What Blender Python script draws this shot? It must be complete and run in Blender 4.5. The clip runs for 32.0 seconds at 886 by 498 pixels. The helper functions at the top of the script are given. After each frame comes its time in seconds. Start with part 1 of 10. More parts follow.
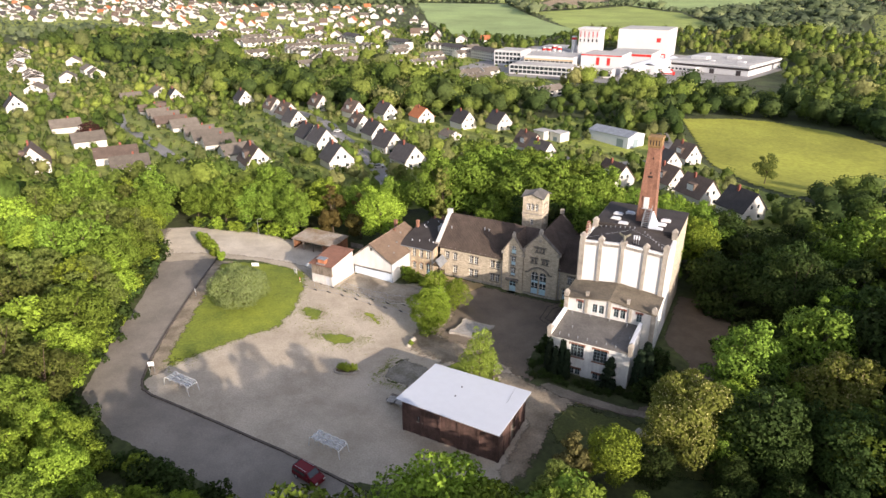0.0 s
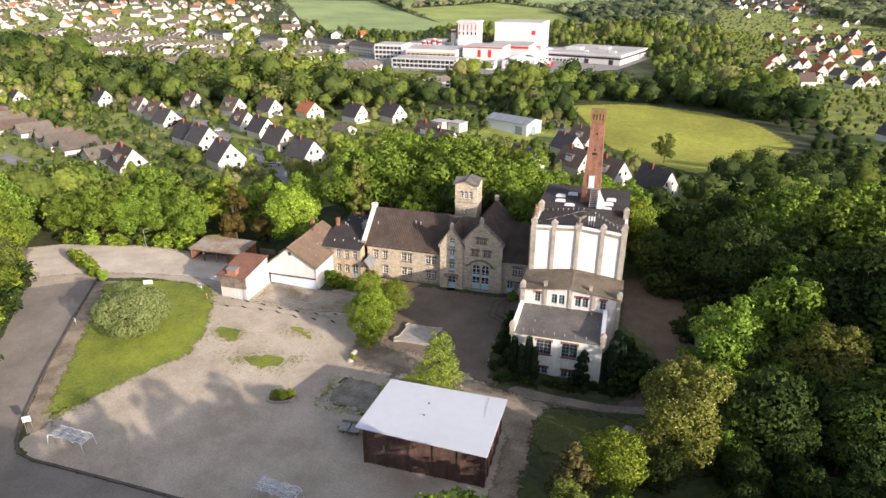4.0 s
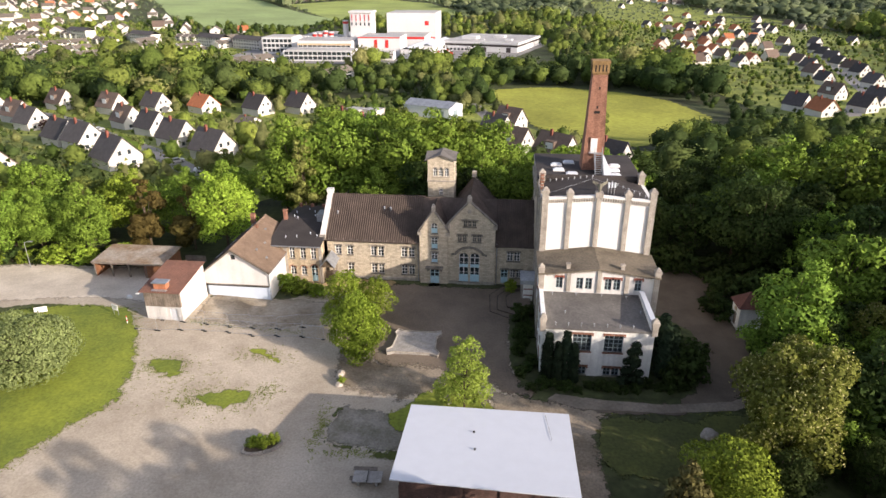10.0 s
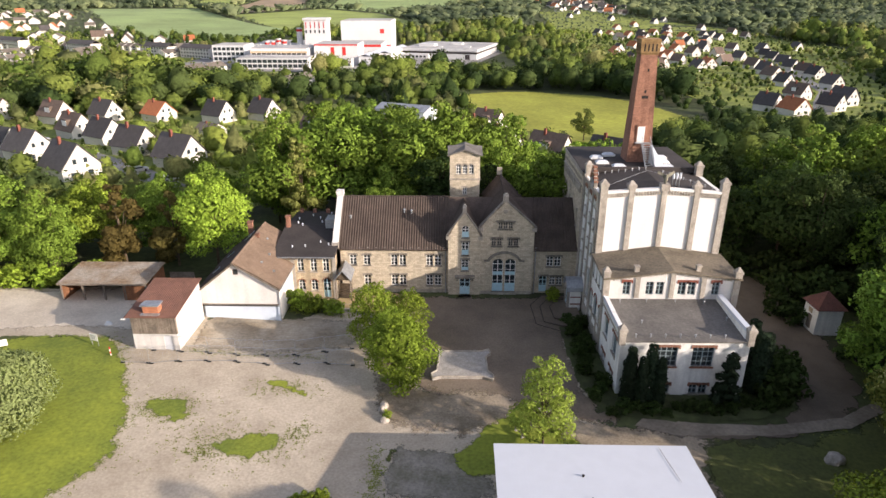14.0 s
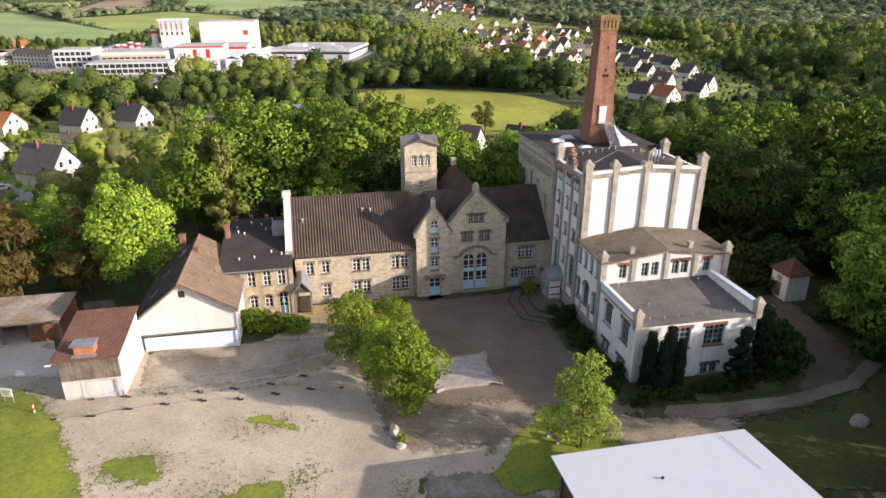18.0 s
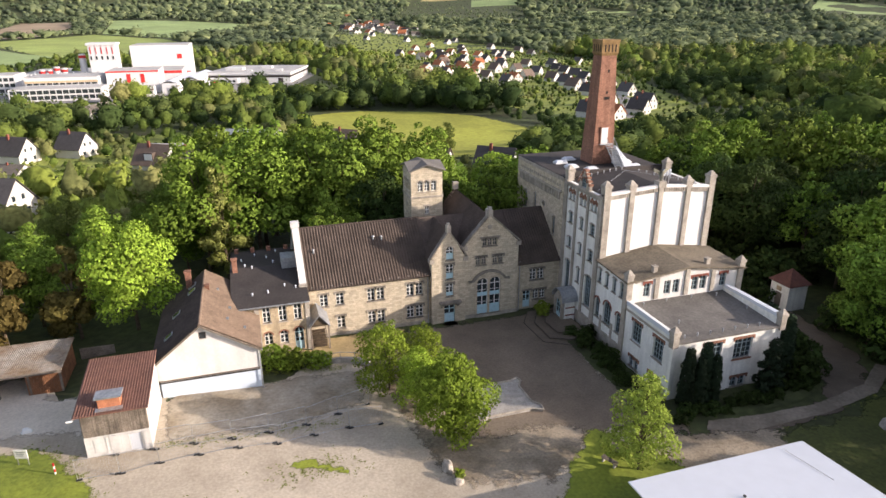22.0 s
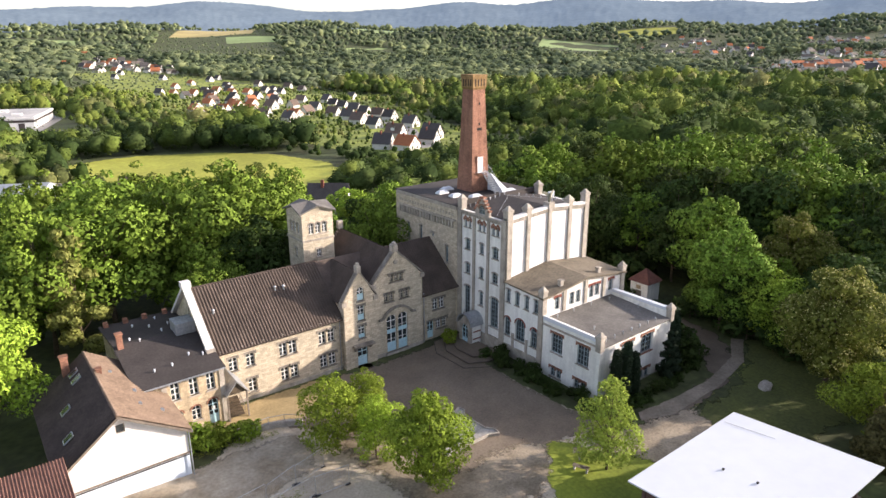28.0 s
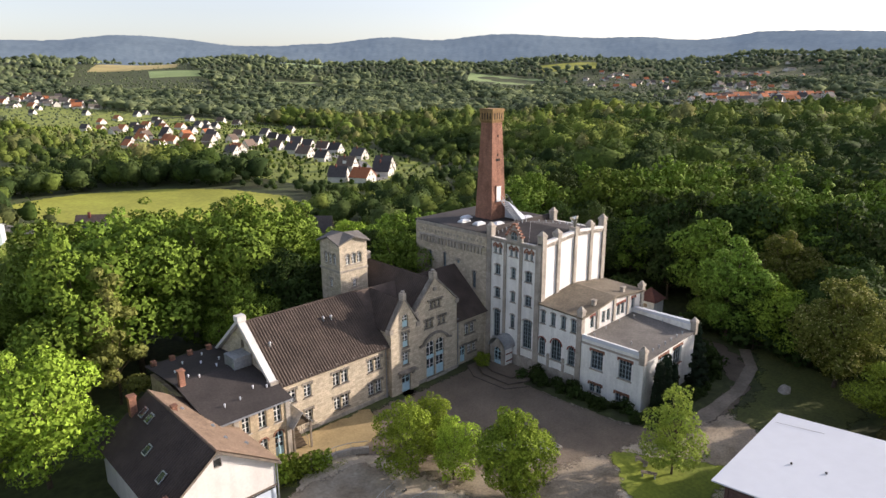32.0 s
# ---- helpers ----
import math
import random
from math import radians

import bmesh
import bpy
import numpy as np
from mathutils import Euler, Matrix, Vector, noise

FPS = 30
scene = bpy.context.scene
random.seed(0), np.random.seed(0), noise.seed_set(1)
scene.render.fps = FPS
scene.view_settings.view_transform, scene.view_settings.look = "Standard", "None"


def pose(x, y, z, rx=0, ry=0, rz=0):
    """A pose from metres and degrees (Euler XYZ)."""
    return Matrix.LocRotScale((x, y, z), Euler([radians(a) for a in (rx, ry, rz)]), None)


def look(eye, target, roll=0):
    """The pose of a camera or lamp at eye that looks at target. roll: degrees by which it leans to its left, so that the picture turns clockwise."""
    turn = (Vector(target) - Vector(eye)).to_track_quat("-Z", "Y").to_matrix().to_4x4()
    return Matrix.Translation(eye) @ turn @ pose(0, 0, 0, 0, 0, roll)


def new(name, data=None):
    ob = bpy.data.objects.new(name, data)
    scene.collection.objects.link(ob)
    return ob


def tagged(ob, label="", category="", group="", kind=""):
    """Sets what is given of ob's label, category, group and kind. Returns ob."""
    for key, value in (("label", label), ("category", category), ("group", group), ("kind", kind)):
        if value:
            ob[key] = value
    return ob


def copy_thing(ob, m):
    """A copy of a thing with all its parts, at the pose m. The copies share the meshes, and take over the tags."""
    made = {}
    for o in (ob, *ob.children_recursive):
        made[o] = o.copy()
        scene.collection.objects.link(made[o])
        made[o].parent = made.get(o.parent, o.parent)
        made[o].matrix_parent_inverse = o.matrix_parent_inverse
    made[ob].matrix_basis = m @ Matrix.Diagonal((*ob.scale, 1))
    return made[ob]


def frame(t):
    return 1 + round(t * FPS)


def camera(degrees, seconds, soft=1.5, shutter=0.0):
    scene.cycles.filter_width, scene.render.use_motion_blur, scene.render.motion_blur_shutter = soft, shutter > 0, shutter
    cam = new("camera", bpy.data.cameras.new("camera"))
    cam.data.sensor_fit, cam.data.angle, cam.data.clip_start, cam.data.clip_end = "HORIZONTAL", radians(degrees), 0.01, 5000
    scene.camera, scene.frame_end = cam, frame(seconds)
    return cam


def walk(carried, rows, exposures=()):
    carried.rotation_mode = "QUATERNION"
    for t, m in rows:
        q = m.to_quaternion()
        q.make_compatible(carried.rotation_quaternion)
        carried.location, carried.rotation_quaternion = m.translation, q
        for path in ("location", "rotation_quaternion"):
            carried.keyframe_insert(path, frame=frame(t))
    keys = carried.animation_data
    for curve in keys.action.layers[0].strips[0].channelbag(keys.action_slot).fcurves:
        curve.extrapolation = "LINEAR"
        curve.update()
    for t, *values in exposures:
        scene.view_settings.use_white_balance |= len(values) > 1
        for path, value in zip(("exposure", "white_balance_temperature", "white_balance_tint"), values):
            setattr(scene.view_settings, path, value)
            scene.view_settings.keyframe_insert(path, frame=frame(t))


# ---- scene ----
cam = camera(70.1, 32.0)

PATH = [
    (0, (24.259, -14.905, 57.985), (23.41, -13.277, 57.193), -0.1),
    (1, (20.841, -13.293, 56.753), (20.091, -11.618, 55.959), 0.1),
    (2, (17.619, -11.407, 55.232), (16.943, -9.7, 54.437), 0.1),
    (3, (14.283, -9.707, 53.821), (13.686, -7.972, 53.026), 0.2),
    (4, (11.121, -7.752, 52.271), (10.61, -5.988, 51.477), 0.2),
    (7, (2.237, -1.208, 47.629), (1.957, 0.606, 46.834), -0.0),
    (8, (-0.807, 0.994, 46.192), (-1.018, 2.817, 45.397), 0.1),
    (9, (-3.552, 3.553, 44.456), (-3.745, 5.379, 43.663), 0.1),
    (10, (-6.468, 5.889, 42.922), (-6.653, 7.715, 42.128), -0.1),
    (11, (-9.357, 8.265, 41.332), (-9.527, 10.093, 40.538), -0.1),
    (12, (-12.426, 10.518, 40.03), (-12.592, 12.351, 39.246), -0.1),
    (13, (-15.471, 13.073, 39.294), (-15.63, 14.913, 38.527), -0.1),
    (14, (-18.381, 15.698, 37.688), (-18.413, 17.547, 36.927), -0.0),
    (15, (-21.104, 18.134, 36.558), (-20.984, 19.98, 35.798), -0.1),
    (18, (-29.861, 22.913, 34.565), (-29.501, 24.73, 33.81), -0.1),
    (19, (-32.193, 23.701, 34.941), (-31.809, 25.509, 34.177), -0.2),
    (20, (-34.582, 24.66, 34.803), (-34.117, 26.45, 34.043), -0.0),
    (21, (-36.672, 25.576, 34.921), (-36.198, 27.372, 34.179), -0.1),
    (22, (-38.697, 26.333, 35.014), (-38.142, 28.123, 34.315), -0.2),
    (23, (-40.69, 27.211, 34.881), (-40.051, 28.989, 34.222), -0.1),
    (24, (-42.578, 28.005, 34.753), (-41.79, 29.722, 34.098), -0.2),
    (25, (-44.45, 29.024, 34.716), (-43.503, 30.659, 34.061), -0.2),
    (28, (-51.638, 33.988, 35.116), (-50.463, 35.49, 34.513), -0.2),
    (29, (-54.518, 36.123, 34.605), (-53.267, 37.6, 34.102), -0.3),
    (30, (-57.103, 38.104, 34.709), (-55.778, 39.515, 34.203), -0.4),
    (31, (-59.956, 39.028, 34.763), (-58.625, 40.433, 34.259), -0.6),
    (32, (-63.258, 40.369, 35.429), (-61.904, 41.75, 34.92), -0.3),
]
walk(cam, [(t, look(eye, target, roll)) for t, eye, target, roll in PATH], [(0, 0.6, 6570, 20), (12, 0.55, 6550, 20), (21, 0.6, 6530, 20), (24, 0.76, 6510, 20), (27.6, 0.98, 6490, 20), (28, 0.97, 6490, 20), (28.8, 0.58, 6490, 20), (32, 0.52, 6480, 20)])

# ---- light ----
SUN_AT = Vector((0.85, -0.445, 0.295)).normalized()      # towards the sun
world = bpy.data.worlds.new("sky")
scene.world = world
world.use_nodes = True
wn = world.node_tree.nodes
sky = wn.new("ShaderNodeTexSky")
sky.sky_type = "NISHITA"
sky.sun_disc = False
sky.sun_elevation = math.asin(SUN_AT.z)
sky.sun_rotation = math.atan2(SUN_AT.x, SUN_AT.y)
sky.air_density, sky.dust_density, sky.ozone_density = 1.0, 1.6, 1.5
wn["Background"].inputs["Strength"].default_value = 0.178
haze = wn.new("ShaderNodeHueSaturation")        # a thin veil of high cloud
haze.inputs["Saturation"].default_value = 0.62
world.node_tree.links.new(sky.outputs[0], haze.inputs["Color"])
world.node_tree.links.new(haze.outputs[0], wn["Background"].inputs["Color"])
sun = new("sun", bpy.data.lights.new("sun", "SUN"))
sun.data.energy, sun.data.angle, sun.data.color = 5.0, radians(0.6), (1.0, 0.90, 0.74)
sun.matrix_world = look(SUN_AT * 200, (0, 0, 0))

# ---- the lie of the land ----
def smooth(a, b, v):
    v = np.clip((v - a) / (b - a), 0.0, 1.0)
    return v * v * (3 - 2 * v)


def land(x, y):
    """Height of the ground: a terrace round the works, a shallow valley, slopes and hills."""
    x, y = np.asarray(x, float), np.asarray(y, float)
    near = -1.5 + 1.2 * smooth(-26, -56, x) - 0.9 * smooth(80, 93, y) * smooth(-50, -60, x)
    s = y - 112 - 0.35 * np.maximum(x, 0)
    z = near - 11 * smooth(0, 150, s) - 5.5 * smooth(120, 420, s)
    r = np.hypot(x, y - 60)
    z = z + 14 * smooth(620, 1500, r) + 86 * smooth(1300, 2900, r) + 34 * smooth(2050, 3100, r)
    roll_ = np.sin(x / 310 + 0.7) * np.cos(y / 270) + 0.6 * np.sin(x / 140 - y / 190)
    z = z + 4 * roll_ * smooth(550, 1200, r) + 9 * roll_ * smooth(1400, 2400, r)
    a = np.arctan2(x, y - 60)
    crest = np.interp(a, (-0.4, 0.11, 0.21, 0.31, 0.41, 0.47, 0.525, 0.58, 0.64, 0.71, 0.80, 1.04, 1.18, 1.23, 1.29, 1.5), (95, 128, 150, 169, 165, 138, 119, 140, 163, 183, 191, 174, 150, 158, 172, 150))
    crest = crest + 4 + 4 * np.sin(23 * a) + 3 * np.sin(47 * a + 1)
    z = z + crest * smooth(3000, 4150, r)
    return z


def ground_z(x, y):
    return float(land(x, y))


# ---- materials ----
def material(name, color, rough=0.8, metal=0.0, scale=1.0, amount=0.25, bump=0.0, fine=8.0, second=None, piece=0.0, tint=None):
    """A surface with broad stains, fine grain and, where asked, relief and a difference from piece to piece."""
    m = bpy.data.materials.new(name)
    m.use_nodes = True
    nt = m.node_tree
    N, L = nt.nodes, nt.links
    b = N["Principled BSDF"]
    b.inputs["Roughness"].default_value = rough
    b.inputs["Metallic"].default_value = metal
    b.inputs["Specular IOR Level"].default_value = 0.3
    co = N.new("ShaderNodeTexCoord")
    n1 = N.new("ShaderNodeTexNoise")
    n1.inputs["Scale"].default_value = scale
    n1.inputs["Detail"].default_value = 6
    n1.inputs["Roughness"].default_value = 0.65
    n2 = N.new("ShaderNodeTexNoise")
    n2.inputs["Scale"].default_value = scale * fine
    n2.inputs["Detail"].default_value = 4
    for n in (n1, n2):
        L.new(co.outputs["Object"], n.inputs["Vector"])
    mix = N.new("ShaderNodeMix")
    mix.data_type = "RGBA"
    dark = second or tuple(c * (1 - amount) for c in color)
    light = tuple(min(1.0, c * (1 + amount * 0.6)) for c in color)
    mix.inputs[6].default_value = (*dark, 1)
    mix.inputs[7].default_value = (*light, 1)
    ramp = N.new("ShaderNodeMapRange")
    ramp.inputs["From Min"].default_value, ramp.inputs["From Max"].default_value = 0.36, 0.64
    L.new(n1.outputs["Fac"], ramp.inputs["Value"])
    L.new(ramp.outputs[0], mix.inputs[0])
    hsv = N.new("ShaderNodeHueSaturation")
    L.new(mix.outputs[2], hsv.inputs["Color"])
    val = N.new("ShaderNodeMapRange")
    val.inputs["To Min"].default_value, val.inputs["To Max"].default_value = 1 - amount * 0.7, 1 + amount * 0.7
    val.inputs["From Min"].default_value, val.inputs["From Max"].default_value = 0.3, 0.7
    L.new(n2.outputs["Fac"], val.inputs["Value"])
    last = val.outputs[0]
    if piece:
        info = N.new("ShaderNodeObjectInfo")
        rp = N.new("ShaderNodeMapRange")
        rp.inputs["To Min"].default_value, rp.inputs["To Max"].default_value = 1 - piece, 1 + piece
        L.new(info.outputs["Random"], rp.inputs["Value"])
        mul = N.new("ShaderNodeMath")
        mul.operation = "MULTIPLY"
        L.new(last, mul.inputs[0])
        L.new(rp.outputs[0], mul.inputs[1])
        last = mul.outputs[0]
    L.new(last, hsv.inputs["Value"])
    L.new(hsv.outputs[0], b.inputs["Base Color"])
    if bump:
        bp = N.new("ShaderNodeBump")
        bp.inputs["Strength"].default_value = bump
        bp.inputs["Distance"].default_value = 0.05
        L.new(n2.outputs["Fac"], bp.inputs["Height"])
        L.new(bp.outputs[0], b.inputs["Normal"])
    return m


def masonry(name, color, wide=0.55, high=0.28, joint=0.7, vary=0.16, streak=0.22, **kw):
    """A wall surface: the base material with coursed blocks, their joints in relief, and rain streaks."""
    m = material(name, color, **kw)
    N, L = m.node_tree.nodes, m.node_tree.links
    b = N["Principled BSDF"]
    base = b.inputs["Base Color"].links[0].from_socket
    co = N.new("ShaderNodeTexCoord")
    sep, com, add = N.new("ShaderNodeSeparateXYZ"), N.new("ShaderNodeCombineXYZ"), N.new("ShaderNodeMath")
    L.new(co.outputs["Object"], sep.inputs[0])
    L.new(sep.outputs[0], add.inputs[0])
    L.new(sep.outputs[1], add.inputs[1])
    L.new(add.outputs[0], com.inputs[0])
    L.new(sep.outputs[2], com.inputs[1])
    last = base
    if wide:
        br = N.new("ShaderNodeTexBrick")
        L.new(com.outputs[0], br.inputs["Vector"])
        br.inputs["Scale"].default_value = 1.0
        br.inputs["Brick Width"].default_value, br.inputs["Row Height"].default_value = wide, high
        br.inputs["Mortar Size"].default_value = 0.012 if high > 0.15 else 0.006
        br.inputs["Color1"].default_value = (1 - vary, 1 - vary, 1 - vary, 1)
        br.inputs["Color2"].default_value = (1 + vary, 1 + vary, 1 + vary, 1)
        br.inputs["Mortar"].default_value = (joint, joint, joint, 1)
        mx = N.new("ShaderNodeMix")
        mx.data_type, mx.blend_type = "RGBA", "MULTIPLY"
        mx.inputs[0].default_value = 1.0
        L.new(last, mx.inputs[6])
        L.new(br.outputs["Color"], mx.inputs[7])
        last = mx.outputs[2]
        bp = N.new("ShaderNodeBump")
        bp.inputs["Strength"].default_value, bp.inputs["Distance"].default_value = 0.5, 0.03
        bp.invert = True
        L.new(br.outputs["Fac"], bp.inputs["Height"])
        if b.inputs["Normal"].links:
            L.new(b.inputs["Normal"].links[0].from_socket, bp.inputs["Normal"])
        L.new(bp.outputs[0], b.inputs["Normal"])
    mp, no, rg = N.new("ShaderNodeMapping"), N.new("ShaderNodeTexNoise"), N.new("ShaderNodeMapRange")
    mp.inputs["Scale"].default_value = (1.6, 1.6, 0.13)
    no.inputs["Scale"].default_value, no.inputs["Detail"].default_value = 1.0, 5
    L.new(co.outputs["Object"], mp.inputs[0])
    L.new(mp.outputs[0], no.inputs["Vector"])
    rg.inputs["From Min"].default_value, rg.inputs["From Max"].default_value = 0.42, 0.68
    rg.inputs["To Min"].default_value, rg.inputs["To Max"].default_value = 1.0, 1 - streak
    L.new(no.outputs["Fac"], rg.inputs["Value"])
    hs = N.new("ShaderNodeHueSaturation")
    L.new(last, hs.inputs["Color"])
    L.new(rg.outputs[0], hs.inputs["Value"])
    L.new(hs.outputs[0], b.inputs["Base Color"])
    return m


def foliage(name, color, spread=0.35, glow=0.24, hue=0.012):
    """Leaves: each one a little different, letting some light through."""
    m = bpy.data.materials.new(name)
    m.use_nodes = True
    nt = m.node_tree
    N, L = nt.nodes, nt.links
    b = N["Principled BSDF"]
    b.inputs["Roughness"].default_value = 0.8
    b.inputs["Specular IOR Level"].default_value = 0.1
    geo, info = N.new("ShaderNodeNewGeometry"), N.new("ShaderNodeObjectInfo")
    hsv = N.new("ShaderNodeHueSaturation")
    hsv.inputs["Color"].default_value = (*color, 1)
    v = N.new("ShaderNodeMapRange")
    v.inputs["To Min"].default_value, v.inputs["To Max"].default_value = 1 - spread, 1 + spread
    L.new(geo.outputs["Random Per Island"], v.inputs["Value"])
    ov = N.new("ShaderNodeMapRange")
    ov.inputs["To Min"].default_value, ov.inputs["To Max"].default_value = 0.72, 1.25
    L.new(info.outputs["Random"], ov.inputs["Value"])
    mul = N.new("ShaderNodeMath")
    mul.operation = "MULTIPLY"
    L.new(v.outputs[0], mul.inputs[0])
    L.new(ov.outputs[0], mul.inputs[1])
    L.new(mul.outputs[0], hsv.inputs["Value"])
    hm = N.new("ShaderNodeMapRange")
    hm.inputs["To Min"].default_value, hm.inputs["To Max"].default_value = 0.5 - hue, 0.5 + hue
    L.new(info.outputs["Random"], hm.inputs["Value"])
    L.new(hm.outputs[0], hsv.inputs["Hue"])
    L.new(hsv.outputs[0], b.inputs["Base Color"])
    tr = N.new("ShaderNodeBsdfTranslucent")
    L.new(hsv.outputs[0], tr.inputs["Color"])
    mx = N.new("ShaderNodeMixShader")
    mx.inputs[0].default_value = glow
    L.new(b.outputs[0], mx.inputs[1])
    L.new(tr.outputs[0], mx.inputs[2])
    L.new(mx.outputs[0], N["Material Output"].inputs["Surface"])
    return m


def glass(name, color, rough=0.12):
    m = material(name, color, rough, 0.0, 0.7, 0.3)
    m.node_tree.nodes["Principled BSDF"].inputs["Specular IOR Level"].default_value = 0.7
    return m


M_SAND = material("gravel", (0.445, 0.388, 0.305), 0.95, 0, 0.16, 0.2, 0.3, 26, (0.365, 0.31, 0.235))
M_ASPHALT = material("asphalt", (0.25, 0.222, 0.188), 0.9, 0, 0.15, 0.2, 0.2, 40)
M_COURT = material("court_asphalt", (0.178, 0.143, 0.107), 0.9, 0, 0.12, 0.25, 0.2, 40)
M_PATH = material("path", (0.125, 0.10, 0.074), 0.95, 0, 0.3, 0.2, 0.2, 30)
M_LAWN = material("lawn", (0.205, 0.24, 0.03), 0.95, 0, 0.12, 0.3, 0.4, 25, (0.135, 0.175, 0.028))
# the side lawn's shade is put into this green; the weed strip shares it
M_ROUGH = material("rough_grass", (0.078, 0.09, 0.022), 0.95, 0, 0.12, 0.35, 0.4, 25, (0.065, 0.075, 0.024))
M_MEADOW = material("meadow", (0.31, 0.32, 0.045), 0.95, 0, 0.02, 0.25, 0, 30)
M_FIELD = material("field", (0.26, 0.34, 0.13), 0.95, 0, 0.01, 0.2, 0, 30)
M_CROP = material("young_crop", (0.27, 0.33, 0.085), 0.95, 0, 0.012, 0.22, 0, 30)
M_CORN = material("ripe_field", (0.42, 0.34, 0.14), 0.95, 0, 0.01, 0.2, 0, 30)
M_SOIL = material("soil_field", (0.33, 0.25, 0.16), 0.95, 0, 0.01, 0.2, 0, 30)
M_UNDER = material("undergrowth", (0.062, 0.08, 0.026), 0.95, 0, 0.06, 0.4, 0.3, 20, (0.045, 0.05, 0.022))
M_PANEL = masonry("white_panels", (0.76, 0.745, 0.715), 0, 0, streak=0.06, rough=0.85, scale=0.35, amount=0.05, bump=0.05, fine=12)
M_WHITE = masonry("white_render", (0.65, 0.635, 0.605), 0, 0, streak=0.09, rough=0.85, scale=0.35, amount=0.07, bump=0.05, fine=12)
M_PINK = masonry("pale_render", (0.800, 0.798, 0.752), 0, 0, streak=0.16, rough=0.85, scale=0.35, amount=0.1, bump=0.05, fine=12)
M_STONE = masonry("limestone", (0.515, 0.445, 0.335), rough=0.92, scale=1.6, amount=0.12, bump=0.3, fine=7, streak=0.12)
M_SAND_STONE = masonry("dressed_stone", (0.40, 0.36, 0.305), 0, 0, streak=0.24, rough=0.9, scale=0.9, amount=0.25, bump=0.3, fine=9)
M_WEATHERED = masonry("weathered_stone", (0.25, 0.225, 0.19), 0, 0, streak=0.3, rough=0.95, scale=1.2, amount=0.3, bump=0.3, fine=9)
M_BRICK = masonry("red_brick", (0.30, 0.15, 0.10), 0.25, 0.08, 0.85, 0.2, 0.25, rough=0.9, scale=0.5, amount=0.25, bump=0.2, fine=12)
M_SHED_BRICK = masonry("dark_brick", (0.125, 0.075, 0.062), 0.25, 0.08, 1.1, 0.2, 0.3, rough=0.9, scale=0.7, amount=0.3, bump=0.2, fine=12)
M_TILE = material("brown_tiles", (0.088, 0.066, 0.053), 0.85, 0, 0.5, 0.25, 0.3, 10, piece=0.12)
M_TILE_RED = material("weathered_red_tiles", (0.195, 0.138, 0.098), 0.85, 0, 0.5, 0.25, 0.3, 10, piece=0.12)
M_FELT = material("bitumen_felt", (0.052, 0.045, 0.042), 0.85, 0, 0.25, 0.25, 0.1, 20)
M_FELT_TAN = material("weathered_felt", (0.155, 0.13, 0.095), 0.9, 0, 0.25, 0.3, 0.1, 15)
M_FELT_GREY = material("grey_felt", (0.15, 0.14, 0.127), 0.9, 0, 0.25, 0.25, 0.1, 15)
M_METAL_WHITE = material("white_sheet", (0.585, 0.615, 0.66), 0.45, 0, 0.12, 0.025)
M_METAL_RED = material("red_sheet", (0.21, 0.11, 0.08), 0.6, 0, 0.5, 0.2)
M_ZINC = material("zinc", (0.38, 0.40, 0.42), 0.5, 0.6, 0.5, 0.2)
M_WOOD = material("weathered_boards", (0.21, 0.175, 0.14), 0.9, 0, 1.0, 0.3, 0.2, 8, piece=0.2)
M_BARK = material("bark", (0.10, 0.075, 0.05), 0.95, 0, 2.0, 0.35, 0.5, 6)
M_FRAME = material("white_frame", (0.72, 0.72, 0.70), 0.5, 0, 2, 0.06)
M_BLUE = material("blue_paint", (0.42, 0.62, 0.69), 0.55, 0, 2, 0.1)
M_GREYFRAME = material("blue_grey_frame", (0.22, 0.28, 0.30), 0.55, 0, 2, 0.1)
M_GLASS = glass("window_glass", (0.035, 0.045, 0.05))
M_DARK = material("dark_opening", (0.02, 0.018, 0.016), 0.9, 0, 1, 0.3)
M_LEAF = foliage("leaves", (0.132, 0.20, 0.027), 0.42, 0.07)
M_LEAF_FAR = foliage("far_leaves", (0.075, 0.115, 0.022), 0.4)

# distance haze put into the hills' colour, as a bluish tint and glow
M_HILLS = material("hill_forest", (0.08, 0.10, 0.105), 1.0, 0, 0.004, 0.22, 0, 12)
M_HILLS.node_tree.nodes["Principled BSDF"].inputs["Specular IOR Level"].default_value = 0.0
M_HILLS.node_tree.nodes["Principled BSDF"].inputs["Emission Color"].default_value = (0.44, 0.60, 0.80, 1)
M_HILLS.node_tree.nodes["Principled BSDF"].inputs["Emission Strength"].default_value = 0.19


